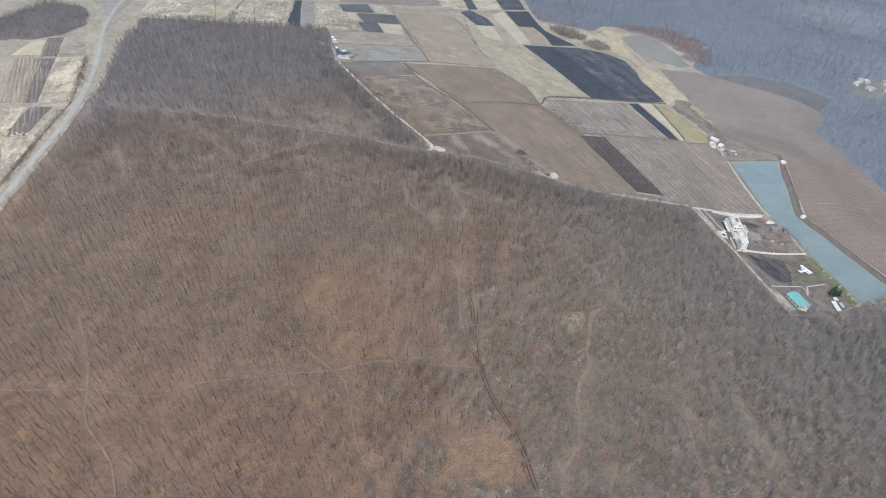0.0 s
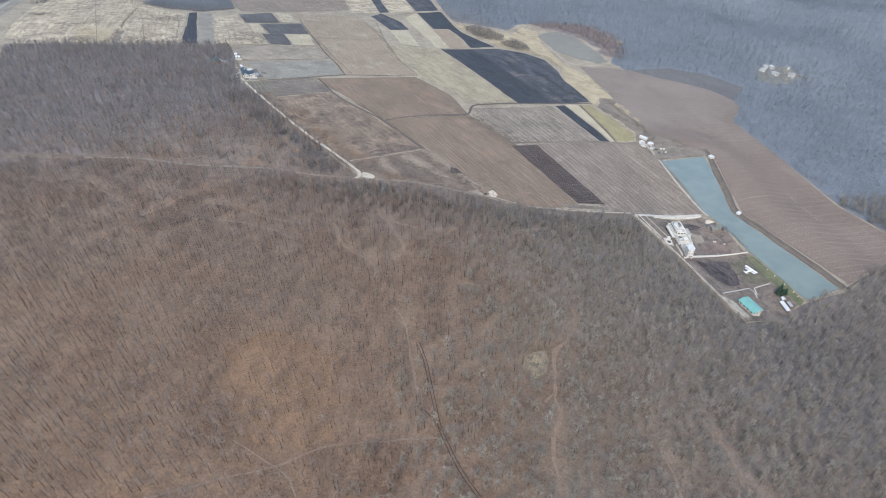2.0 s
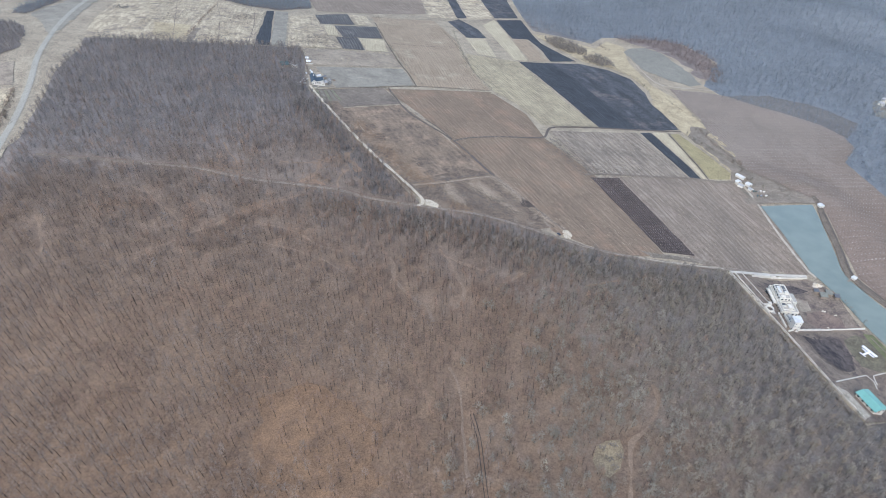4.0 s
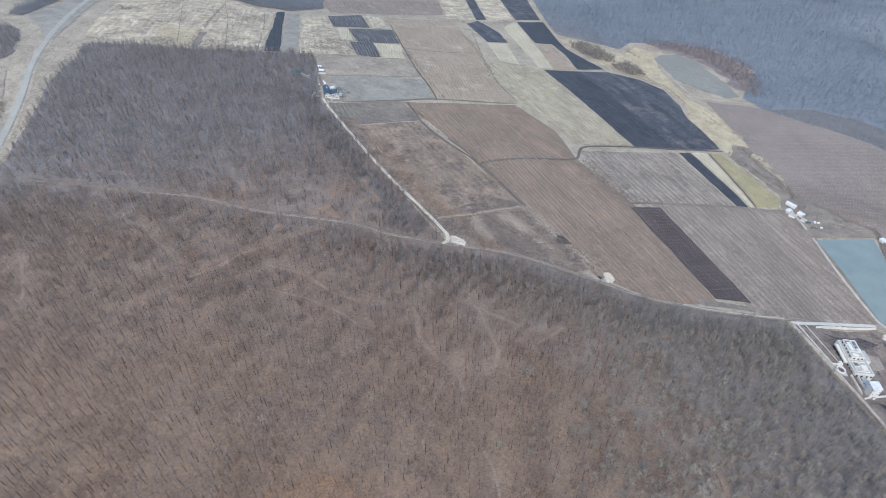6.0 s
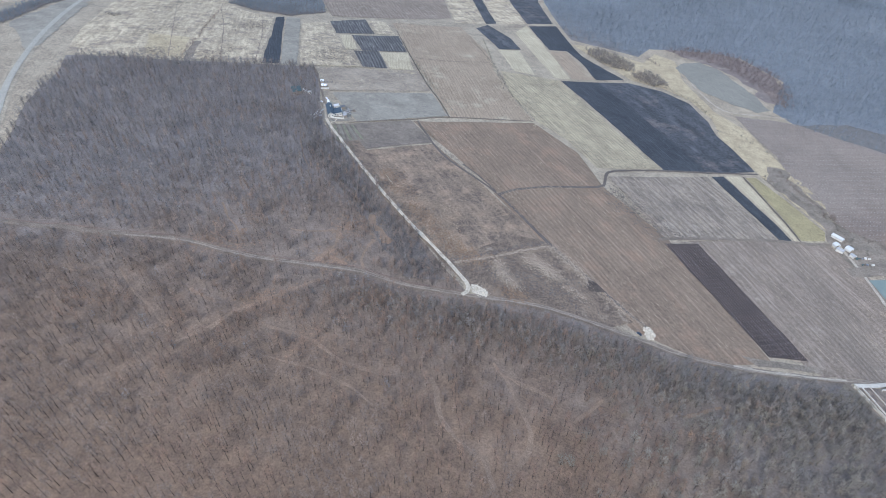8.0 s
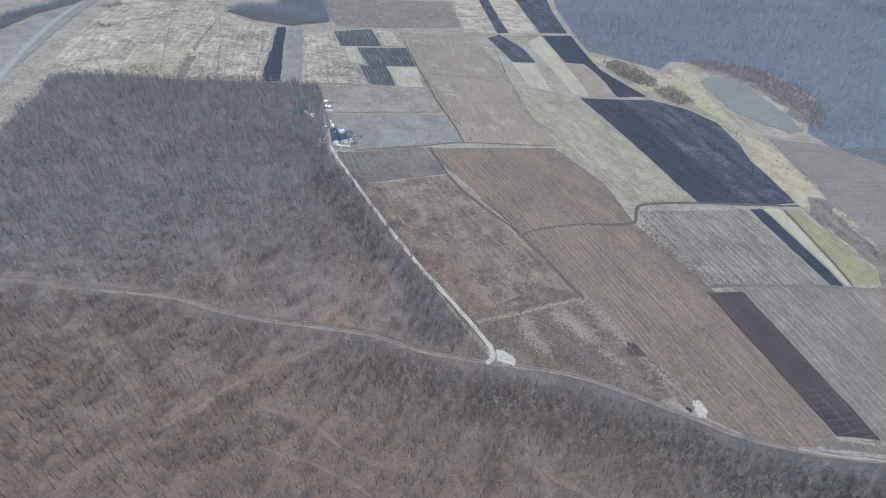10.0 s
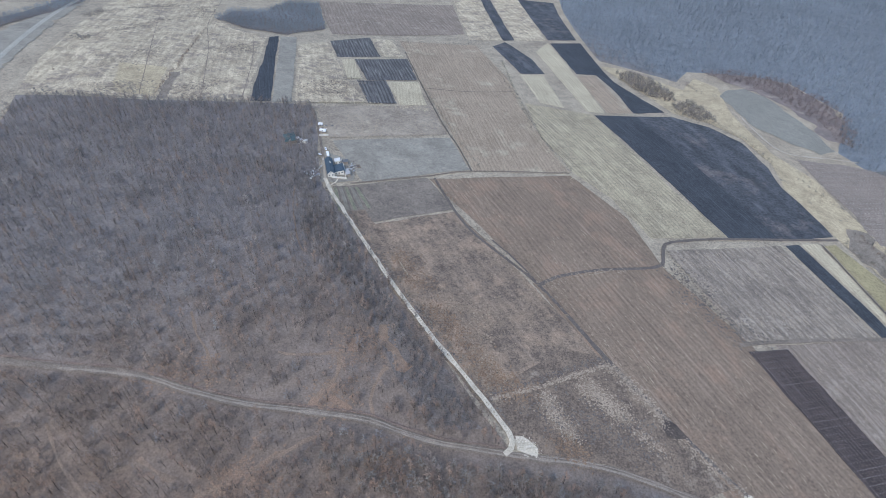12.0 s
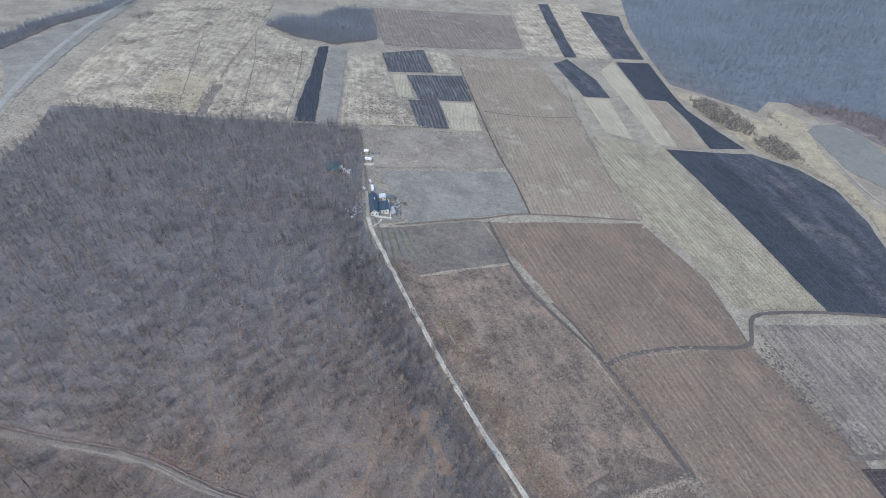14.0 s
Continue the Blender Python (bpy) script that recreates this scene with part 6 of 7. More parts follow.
building("long_shed", "long shed with a white sheet roof", 350.5, 348, -6, 2.8, 12, 2.4, M_WOOD, M_WHITEROOF, "mono", 0.7, 0.3, [], [("w", 0, 0, 1.4, 2)], category="shed")
building("small_shed", "small shed with a white roof", 355.5, 357, -6, 3.0, 3.4, 2.4, M_WOOD, M_WHITEROOF, "gable", 0.9, 0.3, [], [("s", 0, 0, 1.2, 2)], category="shed")
building("small_shed", "grey-roofed lean-to shed beside the bank", 356.5, 349.5, -6, 2.2, 6, 2.2, M_WOOD, M_GREYROOF, "mono", 0.6, 0.2, [], [("w", 2, 0, 1.2, 1.9)], category="shed")
for x, y, w, d, mat in ((351.5, 464.5, 5.5, 6.5, M_OLIVEROOF), (358, 467.5, 4.5, 6.5, M_OLIVEROOF), (348, 470.5, 3.5, 4, M_DARKROOF), (362.5, 462.5, 3.5, 4.5, M_DARKROOF)):
    building("store_shed", "low dark store shed in the estate yard", x, y, -20, w, d, 2.5, M_WOOD, mat, "mono", 0.6, 0.25, [], [("s", 0, 0, 1.2, 1.9)], category="shed", group="store sheds in the yard")
biplane(347.5, 397, -70).scale = (0.88, 0.88, 0.88)
heap("sand_heap", 354, 479, 5.5, 4.0, 2.2, M_SAND, "pale heap of building sand", "heap", 0, 3)
heap("rubble_heap", 341, 446, 3.5, 2.2, 1.0, M_STONE, "small heap of pale rubble in the yard", "heap", 18, 5)
heap("rubble_heap", 349, 441, 2.5, 1.8, 0.8, M_STONE, "small heap of pale rubble in the yard", "heap", 14, 6)
heap("rubble_heap", 332, 425.5, 2.5, 1.6, 0.9, M_STONE, "small heap of pale rubble by the cross wall", "heap", 12, 7)
for k, (x, y, h) in enumerate(((355.5, 365, 10), (360, 368, 9), (362, 363.5, 8), (357.5, 362.5, 8.5))):
    conifer(x, y, h, "dark green conifer beside the garden", 40 + k)
for k, (x, y) in enumerate(((367.2, 397), (368.4, 387.3), (369.8, 375), (371.2, 364.2), (371.6, 358.4))):
    p = thing("garden_post", x, y, 0, "small white stone post on the pond bank", "post", "posts on the bank")
    part("shaft", box(bmesh.new(), -0.3, -0.3, -0.3, 0.3, 0.3, 1.3, 0.05), M_WHITE, p)
    part("cap", box(bmesh.new(), -0.45, -0.45, 1.3, 0.45, 0.45, 1.55, 0.05), M_WHITE, p)

# ---- pond banks ----
way("pond_bank", [(435, 628), (431, 608), (422, 586), (405, 530), (394, 500), (393, 486), (398, 464), (404.5, 437), (410, 414), (416, 386), (420.5, 361)], 5.5, M_BANK, 0.6, "grass-grown earth bank of the pond", 0.1, "bank")
way("ditch", [(433, 610), (425.5, 585), (408.5, 530), (398, 498), (397, 486), (402, 465), (408.5, 438), (414, 415), (420, 387), (424, 362)], 2.0, M_DARKDIRT, 0.8, "dark wheel track along the pond bank", 0.2, "track")
way("pond_bank", [(352, 619), (395, 620), (436, 617)], 13.0, M_BUSHWEED, 0.5, "dark earth dam at the pond's head", 0.12, "bank")
building("pond_hut", "small white hut on the pond dam", 430.5, 605, 10, 5, 5, 2.8, M_WHITE, M_WHITEROOF, "gable", 1.0, 0.4, [("s", 1, 1, 0.9, 0.9)], [("s", -1, 0, 0.9, 1.9)], category="hut")
building("pond_hut", "little white fishing hut at the water's edge", 393.5, 486.5, 25, 3.2, 3.6, 2.4, M_WHITE, M_WHITEROOF, "mono", 0.5, 0.3, [], [("s", 0, 0, 0.9, 1.9)], category="hut")
jet = thing("jetty", 388.5, 484.5, 25, "short wooden jetty over the pond", "jetty", z=POND_Z + 0.35)
for k in range(8):
    part("plank", box(bmesh.new(), -2.4 + k * 0.6, -0.9, 0.5, -1.85 + k * 0.6, 0.9, 0.58), M_WOOD, jet)
for sx in (-2.2, 2.2):
    for sy in (-0.7, 0.7):
        part("pile", cyl(bmesh.new(), (sx, sy, -1.2), (sx, sy, 0.5), 0.12, 0.12, 8), M_WOOD, jet)

# ---- sheds at the head of the pond ----
for x, y, w, d, t, rm in ((369.5, 669, 4.2, 11, 30, M_WHITEROOF), (361.5, 657.5, 5.5, 4.2, 10, M_WHITEROOF), (361, 649.5, 4.2, 6.5, 35, M_GREYROOF), (371, 651.5, 6.2, 5.5, 25, M_WHITEROOF), (368.5, 641, 3.4, 4.6, 20, M_GREYROOF)):
    building("farm_shed", "white-roofed farm shed at the field's corner", x, y, t, w, d, 2.5, M_WHITE, rm, "gable", 1.1, 0.3, [], [("s", 0, 0, 1.6, 2.1)], category="shed", group="farm sheds above the pond")
srng = np.random.default_rng(12)
for k in range(9):
    x, y = 374 + srng.uniform(-4, 10), 633 + srng.uniform(-7, 6)
    crate = thing("crate", x, y, srng.uniform(0, 90), "weathered crate in the scrap yard", "crate", "crates by the pond")
    s = srng.uniform(0.7, 1.4)
    part("body", box(bmesh.new(), -s, -s * 0.6, -0.2, s, s * 0.6, s, 0.04), (M_TARP, M_STEEL, M_WHITE)[k % 3], crate)
    part("lid", box(bmesh.new(), -s - 0.05, -s * 0.6 - 0.05, s, s + 0.05, s * 0.6 + 0.05, s + 0.1), (M_TARP, M_STEEL, M_WHITE)[k % 3], crate)

# ---- hamlet in the far woods ----
field("clearing", [(688, 882), (705, 868), (745, 872), (775, 888), (780, 915), (755, 935), (720, 932), (700, 905)], M_MEADOW, 0.3, "grey-green clearing in the far woods", 3, "clearing")
way("forest_lane", [(690, 888), (712, 905), (740, 902), (770, 898), (790, 880)], 4, M_DIRT, 0.5, "pale lane through the clearing", 0.2)
for x, y, w, d, t, rm in ((738, 903, 9, 12, 20, M_GREYROOF), (735, 930, 8, 8, 60, M_GREYROOF), (745, 926, 7, 10, -15, M_WHITEROOF), (765, 895, 8, 10, 40, M_GREYROOF), (771, 919, 7, 7, 0, M_GREYROOF), (722, 918, 6, 8, 30, M_GREYROOF)):
    building("cottage", "small cottage in the clearing among bare woods", x, y, t, w, d, 3.0, M_WHITE, rm, "gable", 2.2, 0.4, [("s", -2, 1, 1, 1.2), ("s", 2, 1, 1, 1.2), ("w", 0, 1, 1, 1.2)], [("e", 0, 0, 1, 2)], category="house", group="cottages in the clearing")

# ---- farmstead at the end of the gravel road ----
H = 14.0
field("farmyard", [(-154, 778), (-140, 779), (-126, 786), (-126, 815), (-140, 826), (-158, 832)], M_FALLOWB, 0.38, "trodden grey farmyard earth", 1.2, "yard")
field("garden_bed", [(-142, 773), (-121, 779), (-105, 746), (-132, 735)], M_FALLOWD, 0.40, "dull trodden ground of the kitchen garden", 1.0, "garden")
for k, (a, b) in enumerate((((-139.5, 771), (-131, 738)), ((-135.5, 773), (-125, 740)), ((-131, 774), (-119, 741)), ((-126.5, 775), (-113.5, 743)), ((-122.5, 776), (-108, 746)))):
    way("garden_bed", [a, b], 3.0, (M_WINTERBED, M_DULLBED)[k % 2], 0.5, "long vegetable bed of dull winter greens", 0.1, "garden")
    way("garden_furrow", [(a[0] + 2.0, a[1] + 0.3), (b[0] + 2.4, b[1] + 0.5)], 0.5, M_DARKDIRT, 0.53, "dark furrow between vegetable beds", 0.2, "garden")
way("garden_path", [(-145, 773), (-140.4, 780), (-139.2, 786)], 1.2, M_GRAVEL, 0.48, "white gravel path to the house door", 0.05, "path")
building("farmhouse", "farmhouse with white gable and dark blue metal roof", -148.2, 800, H, 6.0, 25, 3.3, M_WHITE, M_BLUE, "gable", 2.6, 0.45, [("s", -1.5, 1, 1.0, 1.3), ("s", 1.5, 1, 1.0, 1.3), ("s", 0, 3.6, 0.9, 0.9), ("w", -8, 1, 1.1, 1.3), ("w", -3, 1, 1.1, 1.3), ("w", 3, 1, 1.1, 1.3)], [("w", 8, 0, 1, 2)], chimney=True, category="house", roof_label="dark blue metal roof")
building("farmhouse_wing", "side wing of the farmhouse under a blue roof", -140.4, 798.6, H, 9.0, 11.5, 3.0, M_WHITE, M_BLUE, "mono", 0.8, 0.4, [("s", -2.5, 1, 1.2, 1.2), ("s", 2.5, 1, 1.2, 1.2)], [("s", 0, 0, 1, 2)], category="house")
building("summer_kitchen", "small white outbuilding behind the farmhouse", -143.4, 814.0, H, 5.0, 5.0, 2.8, M_WHITE, M_WHITEROOF, "mono", 0.6, 0.3, [("s", 1.5, 1, 1, 1)], [("s", -1.2, 0, 1, 2)], category="outbuilding")
building("shed_row", "row of low grey sheds beside the yard", -132.2, 796, H + 8, 3.5, 9, 2.4, M_WOOD, M_GREYROOF, "mono", 0.5, 0.2, [], [("w", 0, 0, 1, 1.9)], category="shed")
building("shed_row", "dark tin shed at the back of the yard", -136.5, 814.5, H, 5, 4, 2.4, M_WOOD, M_DARKROOF, "mono", 0.5, 0.2, [], [("s", 0, 0, 1, 1.9)], category="shed")
wall_run("yard_wall", [(-140.6, 819), (-137.2, 809), (-132.4, 788), (-145, 786.6)], 1.8, 0.5, M_WHITE, "white plastered yard wall of the farmstead", 4)
car("parked_car", -161.5, 824.8, 60, M_PAINT_W, "white saloon car parked on the verge")
car("parked_car", -157.8, 837.5, 20, M_PAINT_W, "white saloon car parked by the track")
caravan(-154.0, 826.0, H, 6.5, "pale grey trailer parked behind the farmhouse")
caravan(-166.5, 874.3, 75, 6.5, "white caravan beside the track")
caravan(-171.0, 888.5, 80, 4.5, "small white caravan beside the track")
wall_run("yard_wall", [(-168, 864), (-160, 867.5)], 1.6, 0.4, M_WHITE, "short white wall beside the caravans", 4)
frng = np.random.default_rng(21)
for k in range(18):
    x, y = (-166 + frng.normal(0, 3.0), 880 + frng.normal(0, 9)) if k % 3 else (-186 + frng.normal(0, 5), 846 + frng.normal(0, 4))
    s = frng.uniform(0.35, 0.9)
    junk = thing("scrap_pile", x, y, frng.uniform(0, 90), "small pile of boards and sheet scrap", "scrap", "scrap beside the track")
    for j in range(2):
        part("board", box(bmesh.new(), -s * 1.3, -s * 0.7, -0.3 + j * 0.4, s * (1.3 - 0.4 * j), s * 0.7, 0.1 + j * 0.4, 0.02), (M_WHITE, M_WOOD, M_DARKROOF)[(k + j) % 3], junk)
building("tarpaulin_hut", "hut under a teal tarpaulin at the wood's edge", -193, 848, 20, 10, 15, 2.2, M_WOOD, M_TARP, "hip", 1.6, 0.4, [], [("s", 0, 0, 1, 1.9)], category="hut")
for x, y, t in ((-182.4, 847.2, 10), (-178.3, 846.6, 70), (-186.5, 850.5, 40)):
    building("bee_hut", "tiny white hut in the wood's edge", x, y, t, 2.6, 3.2, 2.1, M_WHITE, M_WHITEROOF, "mono", 0.3, 0.15, [], [("s", 0, 0, 0.8, 1.7)], category="hut", group="huts by the wood")
for k in range(40):
    x, y = -159.5 + frng.normal(0, 3.6), 791 + frng.normal(0, 8)
    if abs(x + 149) < 6:
        continue
    s = frng.uniform(0.3, 0.85)
    hive = thing("hive_box", x, y, frng.uniform(0, 90), "small painted box among the trees", "box", "boxes beside the track")
    part("body", box(bmesh.new(), -s, -s * 0.7, -0.2, s, s * 0.7, s * 1.1, 0.05), (M_WHITE, M_GREYROOF, M_WOOD)[k % 3], hive)
    part("lid", box(bmesh.new(), -s - 0.08, -s * 0.7 - 0.08, s * 1.1, s + 0.08, s * 0.7 + 0.08, s * 1.1 + 0.1), M_WHITEROOF if k % 2 else M_STEEL, hive)
for k in range(24):
    x, y = -129.5 + frng.normal(0, 2.2), 808 + frng.normal(0, 7)
    s = frng.uniform(0.4, 1.1)
    stack = thing("wood_stack", x, y, frng.uniform(0, 90), "small stack of boards and scrap by the yard", "stack", "stacks round the farmyard")
    for j in range(3):
        part("board", box(bmesh.new(), -s * 1.4, -s * 0.8, -0.2 + j * 0.35, s * 1.4, s * (0.8 - 0.2 * j), 0.1 + j * 0.35, 0.02), (M_WOOD, M_DARKROOF, M_GREYROOF)[(k + j) % 3], stack)
pit = thing("cellar_pit", -125.6, 811.4, 20, "open earth pit with pale rim in the field", "pit")
for q in ((-3.2, -2.6, 3.2, -2.0), (-3.2, 2.0, 3.2, 2.6), (-3.2, -2.0, -2.6, 2.0), (2.6, -2.0, 3.2, 2.0)):
    part("rim", box(bmesh.new(), q[0], q[1], -0.5, q[2], q[3], 0.5, 0.1), M_DIRT, pit)
part("floor", box(bmesh.new(), -2.6, -2.0, -0.4, 2.6, 2.0, 0.05), M_DARKDIRT, pit)

# ---- junction and limestone heaps ----
field("gravel_apron", [(-8, 543), (-4, 543), (-1, 541), (4, 536), (3, 530.5), (-4, 532.5), (-8, 534)], M_GRAVEL, 0.5, "spread white gravel at the road junction", 1.2, "gravel")
heap("gravel_heap", -0.5, 535.5, 3.6, 2.2, 0.8, M_STONE, "low heap of white gravel at the junction", "heap", 120, 9)
tufts("rubble", [(-6, 541), (1, 539), (4, 533), (-3, 531)], 1.3, 150, 0.45, M_STONE, "scattered white rubble at the junction", "rubble", 0.55)
heap("limestone_heap", 121, 510.5, 4.0, 6.5, 1.4, M_STONE, "heap of white limestone slabs at the field's edge", "heap", 170, 2)
car("parked_car", 112.5, 508, 35, M_PAINT_B, "small dark car parked beside the limestone heap")

field("weedy_field", [(-86, 655), (-60, 612), (-32, 570), (-13, 545), (8, 540), (30, 590), (-10, 660), (-50, 690)], M_SCRUB, 0.12, "brown weedy ground beside the gravel road", 1.0, "field")
field("weedy_field", [(-138, 762), (-127, 777), (-103, 727), (-99, 722), (-60, 640), (-66, 632), (-86, 664), (-121, 728)], M_SCRUB, 0.11, "brown weedy ground beside the gravel road", 1.0, "field")
RIDGE = [(-19, 566), (1, 574), (14, 579), (30, 587), (44, 593), (58, 599)]
tufts("dry_grass", RIDGE, 0.9, 900, 0.9, M_PALESCRUB, "bleached grass along an old field boundary")
tufts("weed_clumps", [(x - 2, y + 4) for x, y in RIDGE], 1.4, 420, 0.9, M_DARKWEED, "dark weeds along an old field boundary", "weeds")
for line, spread, count in (([(14, 571), (18, 559), (22, 552), (26, 545)], 2.6, 900), ([(42, 582), (49, 574), (56, 566), (62, 561)], 3.8, 1300), ([(60, 600), (67, 594), (76, 580), (84, 566), (86, 559)], 2.4, 1000), ([(92, 547), (103, 536), (111, 525), (118, 517)], 1.9, 420), ([(66, 551), (74, 545), (81, 538)], 2.2, 200)):
    tufts("dry_grass", line, spread * 1.2, int(count * 1.6), 0.75, M_PALESCRUB, "bleached grass clumps in a weedy field")
for line, spread, count in (([(-24, 586), (-11, 579), (0, 573)], 5.5, 800), ([(18, 540), (28, 533)], 4.5, 360), ([(-55, 640), (-38, 612), (-24, 592)], 5.0, 900), ([(-80, 690), (-62, 655)], 6.0, 600)):
    tufts("rusty_weeds", line, spread, count, 1.0, M_RUST, "rust-brown weed clumps beside the gravel road", "weeds")
field("wet_hollow", [(87, 562), (93, 559), (98, 550), (91, 548), (85, 550), (84, 555)], M_MUD, 0.5, "black wet hollow beside the field track", 0.5, "hollow")
tufts("dry_grass", [(-12, 572), (-22, 590), (-26, 603), (-20, 633), (-45, 650)], 6.5, 900, 1.1, M_TANWEED, "tan weed clumps beside the gravel road")
GRAVEL_MID = [(-148, 784), (-123, 729), (-88, 665), (-58, 615), (-40, 589), (-22, 562), (-13, 547)]
tufts("road_grass", GRAVEL_MID, 0.22, 700, 0.4, M_TANWEED, "thin dry grass between the wheel tracks", lift=0.64)
tufts("dark_verge", [(x + 3.4, y + 1.6) for x, y in GRAVEL_MID], 0.6, 900, 0.7, M_DARKWEED, "dark weedy verge of the gravel road", "weeds")
tufts("dry_grass", [(x - 2.4, y - 1.0) for x, y in GRAVEL_MID], 0.4, 500, 0.5, M_YELLOWDRY, "yellow dry grass on the gravel road's edge")
tufts("weed_clumps", [(150, 710), (157, 677), (168, 649), (185, 645)], 10.0, 1100, 1.3, M_DARKWEED, "dark weed clumps in a grey fallow field", "weeds")
tufts("dry_grass", [(163, 681), (169, 666), (178, 650)], 4.5, 320, 0.9, M_PALESCRUB, "pale grass clumps in a grey fallow field")
tufts("dry_grass", [(-10, 650), (10, 640), (30, 670), (0, 700)], 16, 1000, 1.0, M_TANWEED, "tan weed clumps in a weedy field")
tufts("weed_clumps", [(10, 560), (40, 556), (70, 545)], 9, 900, 1.0, M_DARKWEED, "dark weed clumps in a weedy field", "weeds")
tufts("bare_soil", [(-162, 504), (-150, 510)], 6.5, 450, 1.1, M_BAREORANGE, "bare orange earth between leafless trees", "soil", 0.0)
tufts("bare_soil", [(-150, 509), (-138, 515)], 7.8, 450, 1.1, M_BAREORANGE, "bare orange earth between leafless trees", "soil", 0.0)
tufts("bare_soil", [(-84, 520), (-72, 526)], 6.5, 360, 1.1, M_BAREORANGE, "bare orange earth between leafless trees", "soil", 0.0)
tufts("bare_soil", [(-117, 555), (-105, 561)], 7.8, 510, 1.1, M_BAREORANGE, "bare orange earth between leafless trees", "soil", 0.0)
tufts("bare_soil", [(-216, 567), (-204, 573)], 6.5, 330, 1.1, M_BAREORANGE, "bare orange earth between leafless trees", "soil", 0.0)
tufts("bare_soil", [(-108, 597), (-96, 603)], 9.1, 510, 1.1, M_BAREORANGE, "bare orange earth between leafless trees", "soil", 0.0)
tufts("bare_soil", [(-123, 477), (-111, 483)], 7.8, 420, 1.1, M_BAREORANGE, "bare orange earth between leafless trees", "soil", 0.0)
tufts("bare_soil", [(-272, 506), (-260, 512)], 7.8, 330, 1.1, M_BAREORANGE, "bare orange earth between leafless trees", "soil", 0.0)
tufts("bare_soil", [(-195, 568), (-183, 574)], 7.8, 300, 1.1, M_BAREORANGE, "bare orange earth between leafless trees", "soil", 0.0)
for line in ([(-430, 1000), (-405, 1070)], [(-335, 930), (-300, 965)], [(-480, 1130), (-455, 1230)], [(-400, 925), (-370, 935)], [(-330, 1090), (-300, 1130)], [(-520, 1280), (-470, 1330)], [(-440, 1330), (-420, 1260)], [(-200, 985), (-150, 990)], [(-185, 1010), (-160, 1040)]):
    tufts("weed_clumps", line, 11.0, 420, 1.7, M_BUSHWEED, "dark bush and weed clumps in a pale fallow field", "weeds")
for line in ([(-300, 920), (-345, 1080), (-395, 1230), (-430, 1400)], [(-360, 915), (-405, 1050), (-450, 1180), (-500, 1330)], [(-262, 935), (-285, 1060), (-315, 1180)]):
    way("field_line", line, 0.8, M_DIRT, 0.34, "faint dark wheel line across a fallow field", 0.5)
way("dirt_track", [(424, 360), (470, 379), (540, 399), (600, 420)], 2.4, M_DARKDIRT, 0.2, "dark dirt track below the vineyard", 0.2)
for k, (x, y) in enumerate(((94, 290), (101, 292), (96, 283), (103, 285), (98, 278))):
    grow("glade_bush", np.array([x, x + 1.6, x - 1.2]), np.array([y, y + 1.0, y + 1.4]), SHRUB, trng, M_BARK, M_TWIG_DARK, "dark leafless bushes in a small glade", "bushes", (0.7, 1.2))
tufts("dry_grass", [(51, 1210), (56, 1064), (60, 958), (70, 913), (87, 840)], 3.0, 520, 1.1, M_CREAM, "pale grass clumps along a field boundary")
tufts("dry_grass", [(-70, 1130), (-40, 1100), (-10, 1070), (-30, 1180)], 14.0, 620, 1.2, M_PALESCRUB, "pale grass clumps in old stubble")
tufts("dry_grass", [(100, 700), (60, 690), (30, 672)], 2.5, 240, 0.9, M_PALESCRUB, "pale grass clumps at a field's end")
tufts("dry_grass", [(-180, 950), (-140, 962), (-62, 970)], 3.0, 380, 1.1, M_CREAM, "pale grass clumps along a field's end")
GLOW = [(-112, 322), (-96, 330), (-63, 322), (-36, 304), (-30, 269), (-38, 240), (-58, 237), (-86, 246), (-102, 268)]
field("leaf_drift", GLOW, M_DRIFT, -0.12, "bright dry leaves under thin bare trees", 13.0, "forest floor")
tufts("leaf_drifts", GLOW + GLOW[:1], 7.0, 2600, 0.7, M_DRIFT, "drifts of bright orange-brown leaves on the wood floor", "leaves", -0.02)
for line, spread, count in (([(-134, 348), (-123, 320)], 7.0, 500), ([(-211, 287), (-196, 326)], 8.0, 600), ([(-197, 250), (-172, 290)], 8.0, 700)):
    tufts("leaf_drifts", line, spread, count, 0.7, M_DRIFT, "drifts of bright orange-brown leaves on the wood floor", "leaves", -0.02)
# ---- woods: glades, ruts and lesser trails ----
way("forest_trail", [(-173, 767), (-169, 740), (-158, 700), (-151, 684)], 0.9, M_TRAIL, -0.08, "thin trail between bare trees", 0.35)
for pts, wide in LESSER_TRAILS:
    way("forest_trail", pts, wide * 1.5, M_TRAIL, -0.08, "worn tan trail between bare trees", 0.45)
for off in (-1.0, 1.0):
    way("wheel_rut", POWER[1:], 0.5, M_MUD, -0.08, "dark muddy wheel rut through the wood", 0.3, offset=off)
way("wheel_rut", [(23, 240), (20, 248), (15, 256)], 0.5, M_MUD, -0.08, "dark muddy wheel rut through the wood", 0.3)
for poly in OPENINGS:
    field("bare_opening", poly, M_BAREORANGE, -0.06, "bare orange earth in an opening of the wood", 1.2, "soil")
field("glade", [(-1, 182), (28, 187), (39, 182), (45, 154), (-4, 153)], M_GLADE, -0.05, "square glade of rusty weeds in the wood", 1.5, "glade")
field("glade", [(91, 293), (98, 297), (108, 298), (108, 289), (102, 278), (93, 272), (87, 276), (86, 284)], M_YELLOWDRY, -0.05, "small pale grass glade in the wood", 2.0, "glade")

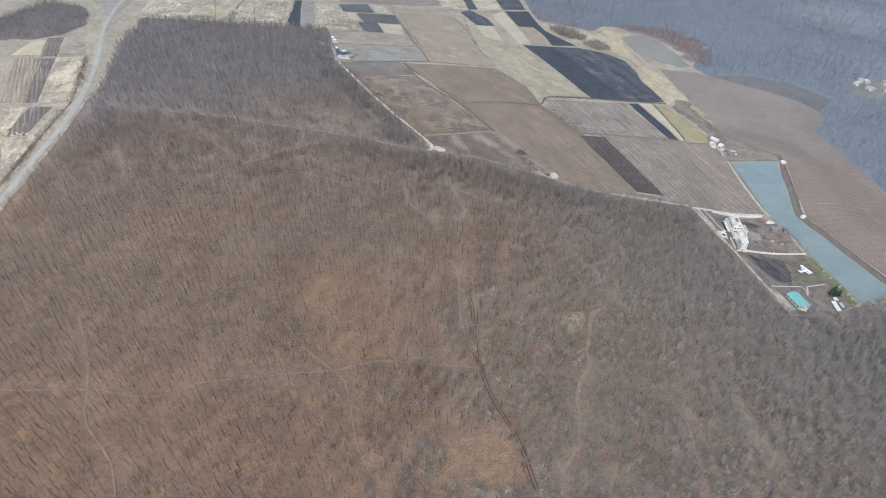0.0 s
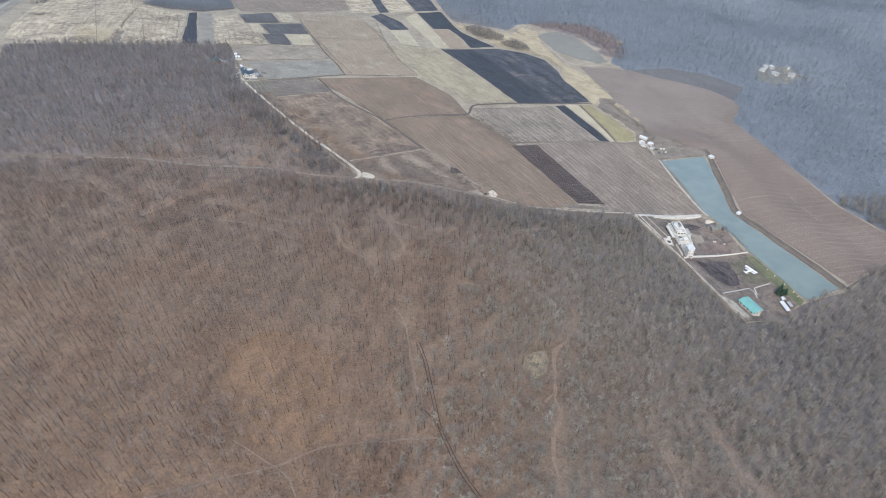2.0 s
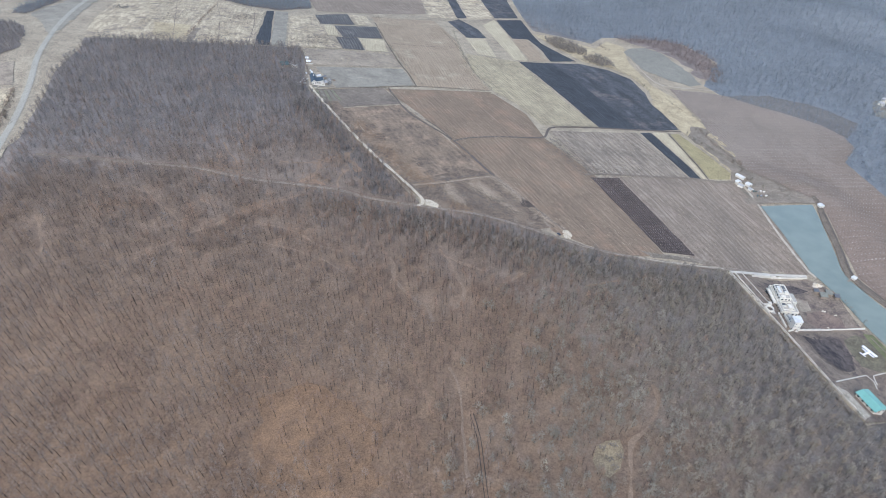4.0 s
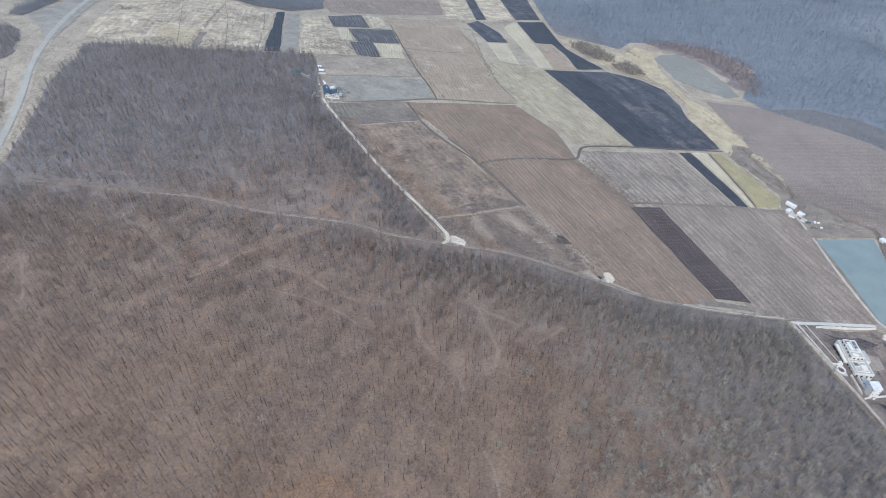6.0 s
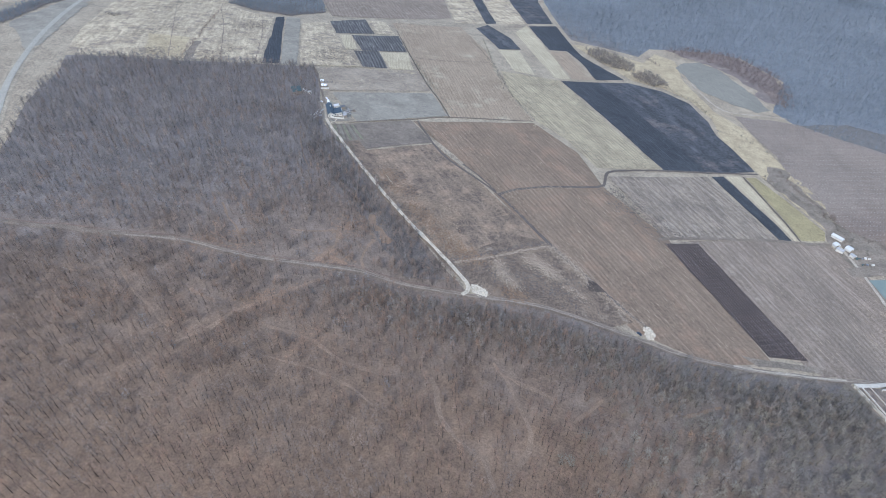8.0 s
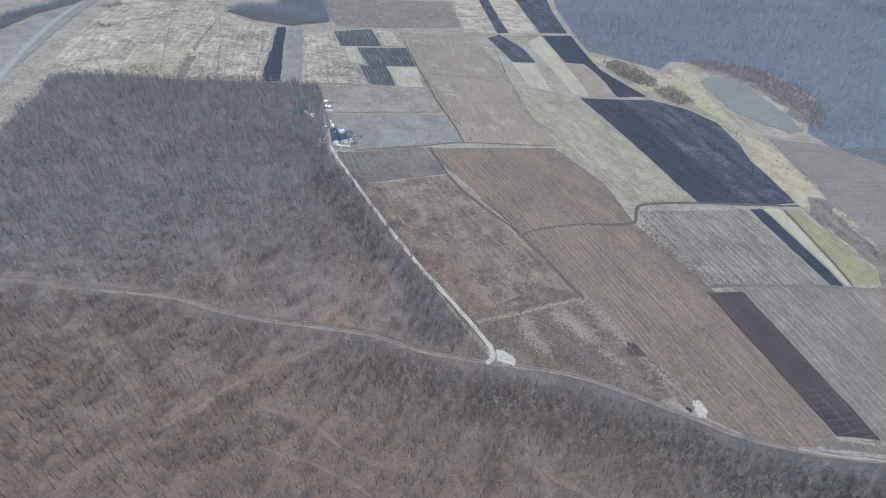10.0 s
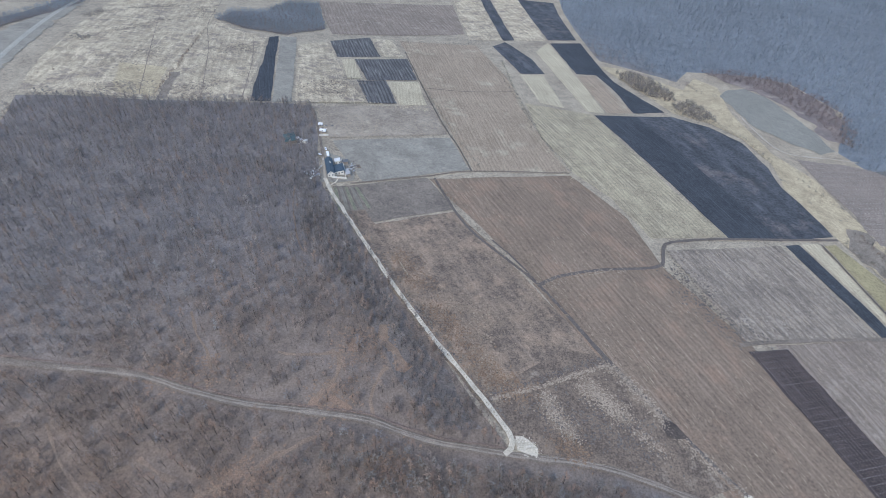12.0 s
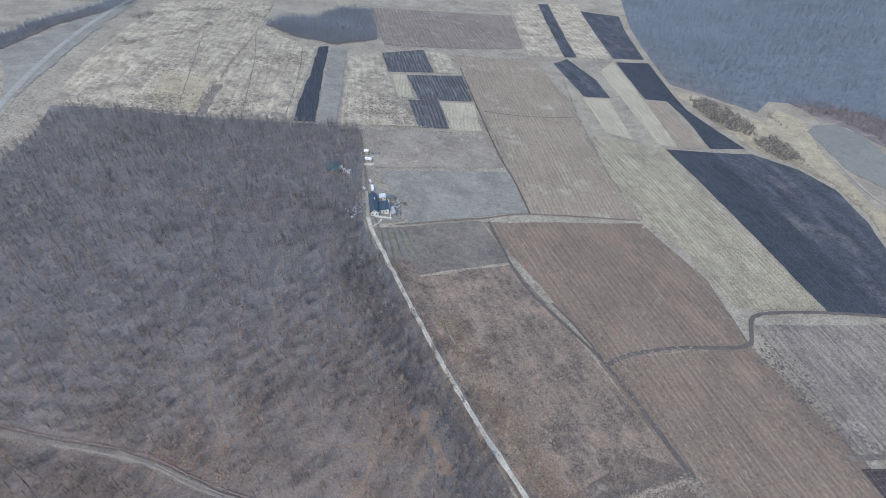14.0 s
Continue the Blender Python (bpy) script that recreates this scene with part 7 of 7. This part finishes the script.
# ---- vines ----
def vine_rows(poly, dx, dy, gap, step, high, label, thick, post_every):
    """Rows of pruned vines on posts over a plot; one thing for each row."""
    size = math.hypot(dx, dy)
    dx, dy = dx / size, dy / size
    cx, cy = np.mean([p[0] for p in poly]), np.mean([p[1] for p in poly])
    rng = np.random.default_rng(len(poly))
    out = []
    for row in range(-200, 201):
        ts = np.arange(-700, 700, step)
        px = cx - dy * row * gap + dx * ts
        py = cy + dx * row * gap + dy * ts
        ok = inside(px, py, poly)
        if ok.sum() < 3:
            continue
        out.append((px[ok], py[ok], np.where(ok)[0]))
    return out, (dx, dy), rng


def vine_meshes(rows, d, rng, high, thick, post_every):
    pv, pt, vv, vt = [], [], [], []
    side = np.array([-d[1], d[0], 0]) * thick / 2
    for px, py, index in rows:
        z = heights(px, py) + 0.25
        for k in range(len(px)):
            p = np.array([px[k], py[k], z[k]])
            for _ in range(2):
                c = p + np.array([d[0], d[1], 0]) * rng.normal(0, 0.5)
                a = np.array([rng.normal(0, 0.5) + d[0], rng.normal(0, 0.5) + d[1], 0])
                n = len(vv)
                vv += [c - side * 2, c + side * 2 + a * 0.3, c + a * 0.6 + np.array([0, 0, high * rng.uniform(0.6, 1.0)])]
                vt.append((n, n + 1, n + 2))
            if index[k] % post_every == 0:
                n = len(pv)
                for zz in (-0.3, high * 1.25):
                    for sx, sy in ((-1, -1), (1, -1), (1, 1), (-1, 1)):
                        pv.append(p + np.array([sx * thick * 0.35, sy * thick * 0.35, zz]))
                for a, b in ((0, 1), (1, 2), (2, 3), (3, 0)):
                    pt += [(n + a, n + b, n + 4 + b), (n + a, n + 4 + b, n + 4 + a)]
                pt += [(n + 4, n + 5, n + 6), (n + 4, n + 6, n + 7)]
    return (pv, pt), (vv, vt)


VINE_PLOT = [(173, 626), (208, 633), (241, 499), (209, 499)]
rows, d, rng = vine_rows(VINE_PLOT, 0.24, -0.97, 2.6, 1.6, 1.2, "", 0.3, 4)
for px, py, index in rows:
    row = new("vine_row")
    tagged(row, "row of low pruned vines on pale posts", "vines", "vine rows in the dark plot")
    posts, vines = vine_meshes([(px, py, index)], d, rng, 1.2, 0.2, 3)
    for nm, (v, t), mat in (("trellis", posts, M_POST), ("vine", vines, M_VINEWOOD)):
        o = new(nm, mesh_np(nm, v, t, mat))
        o.parent = row
        tagged(o, kind="stuff")
VINEYARD = [(385, 946), (411, 942), (440, 940), (472, 928), (512, 890), (550, 856), (586, 814), (581, 768), (545, 731), (547, 619), (539, 505), (553, 455), (578, 416), (546, 397), (479, 383), (430, 366), (419, 412), (404, 466), (400, 488), (410, 525), (428, 581), (436, 615), (410, 657), (386, 689), (380, 743), (384, 803), (390, 833), (386, 870), (385, 900)]
rows, d, rng = vine_rows(VINEYARD, 0.12, -0.99, 4.2, 3.0, 1.4, "", 0.4, 3)
posts, vines = vine_meshes(rows, d, rng, 1.0, 0.45, 3)
big_vines = new("vineyard_rows")
tagged(big_vines, "rows of bare vines on pale posts across the slope", "vines", kind="stuff")
for nm, (v, t), mat in (("trellis", posts, M_POSTPALE), ("vine", vines, M_VINEWOOD)):
    o = new(nm, mesh_np(nm, v, t, mat))
    o.parent = big_vines
    tagged(o, kind="stuff")

# rows of taller white end posts across the vineyard
for line in ([(422, 650), (479, 666), (532, 673)], [(422, 513), (558, 533)]):
    run = smooth_line(line, 5.5)
    v, t = [], []
    for p in run:
        n, z = len(v), gz(p.x, p.y)
        for zz, r in ((-0.3, 0.2), (1.7, 0.15)):
            v += [(p.x + sx * r, p.y + sy * r, z + zz) for sx, sy in ((-1, -1), (1, -1), (1, 1), (-1, 1))]
        for a, b in ((0, 1), (1, 2), (2, 3), (3, 0)):
            t += [(n + a, n + b, n + 4 + b), (n + a, n + 4 + b, n + 4 + a)]
        t += [(n + 4, n + 5, n + 6), (n + 4, n + 6, n + 7)]
    tagged(new("end_posts", mesh_np("end_posts", v, t, M_POSTPALE)), "line of white end posts across the vineyard", "posts", kind="stuff")
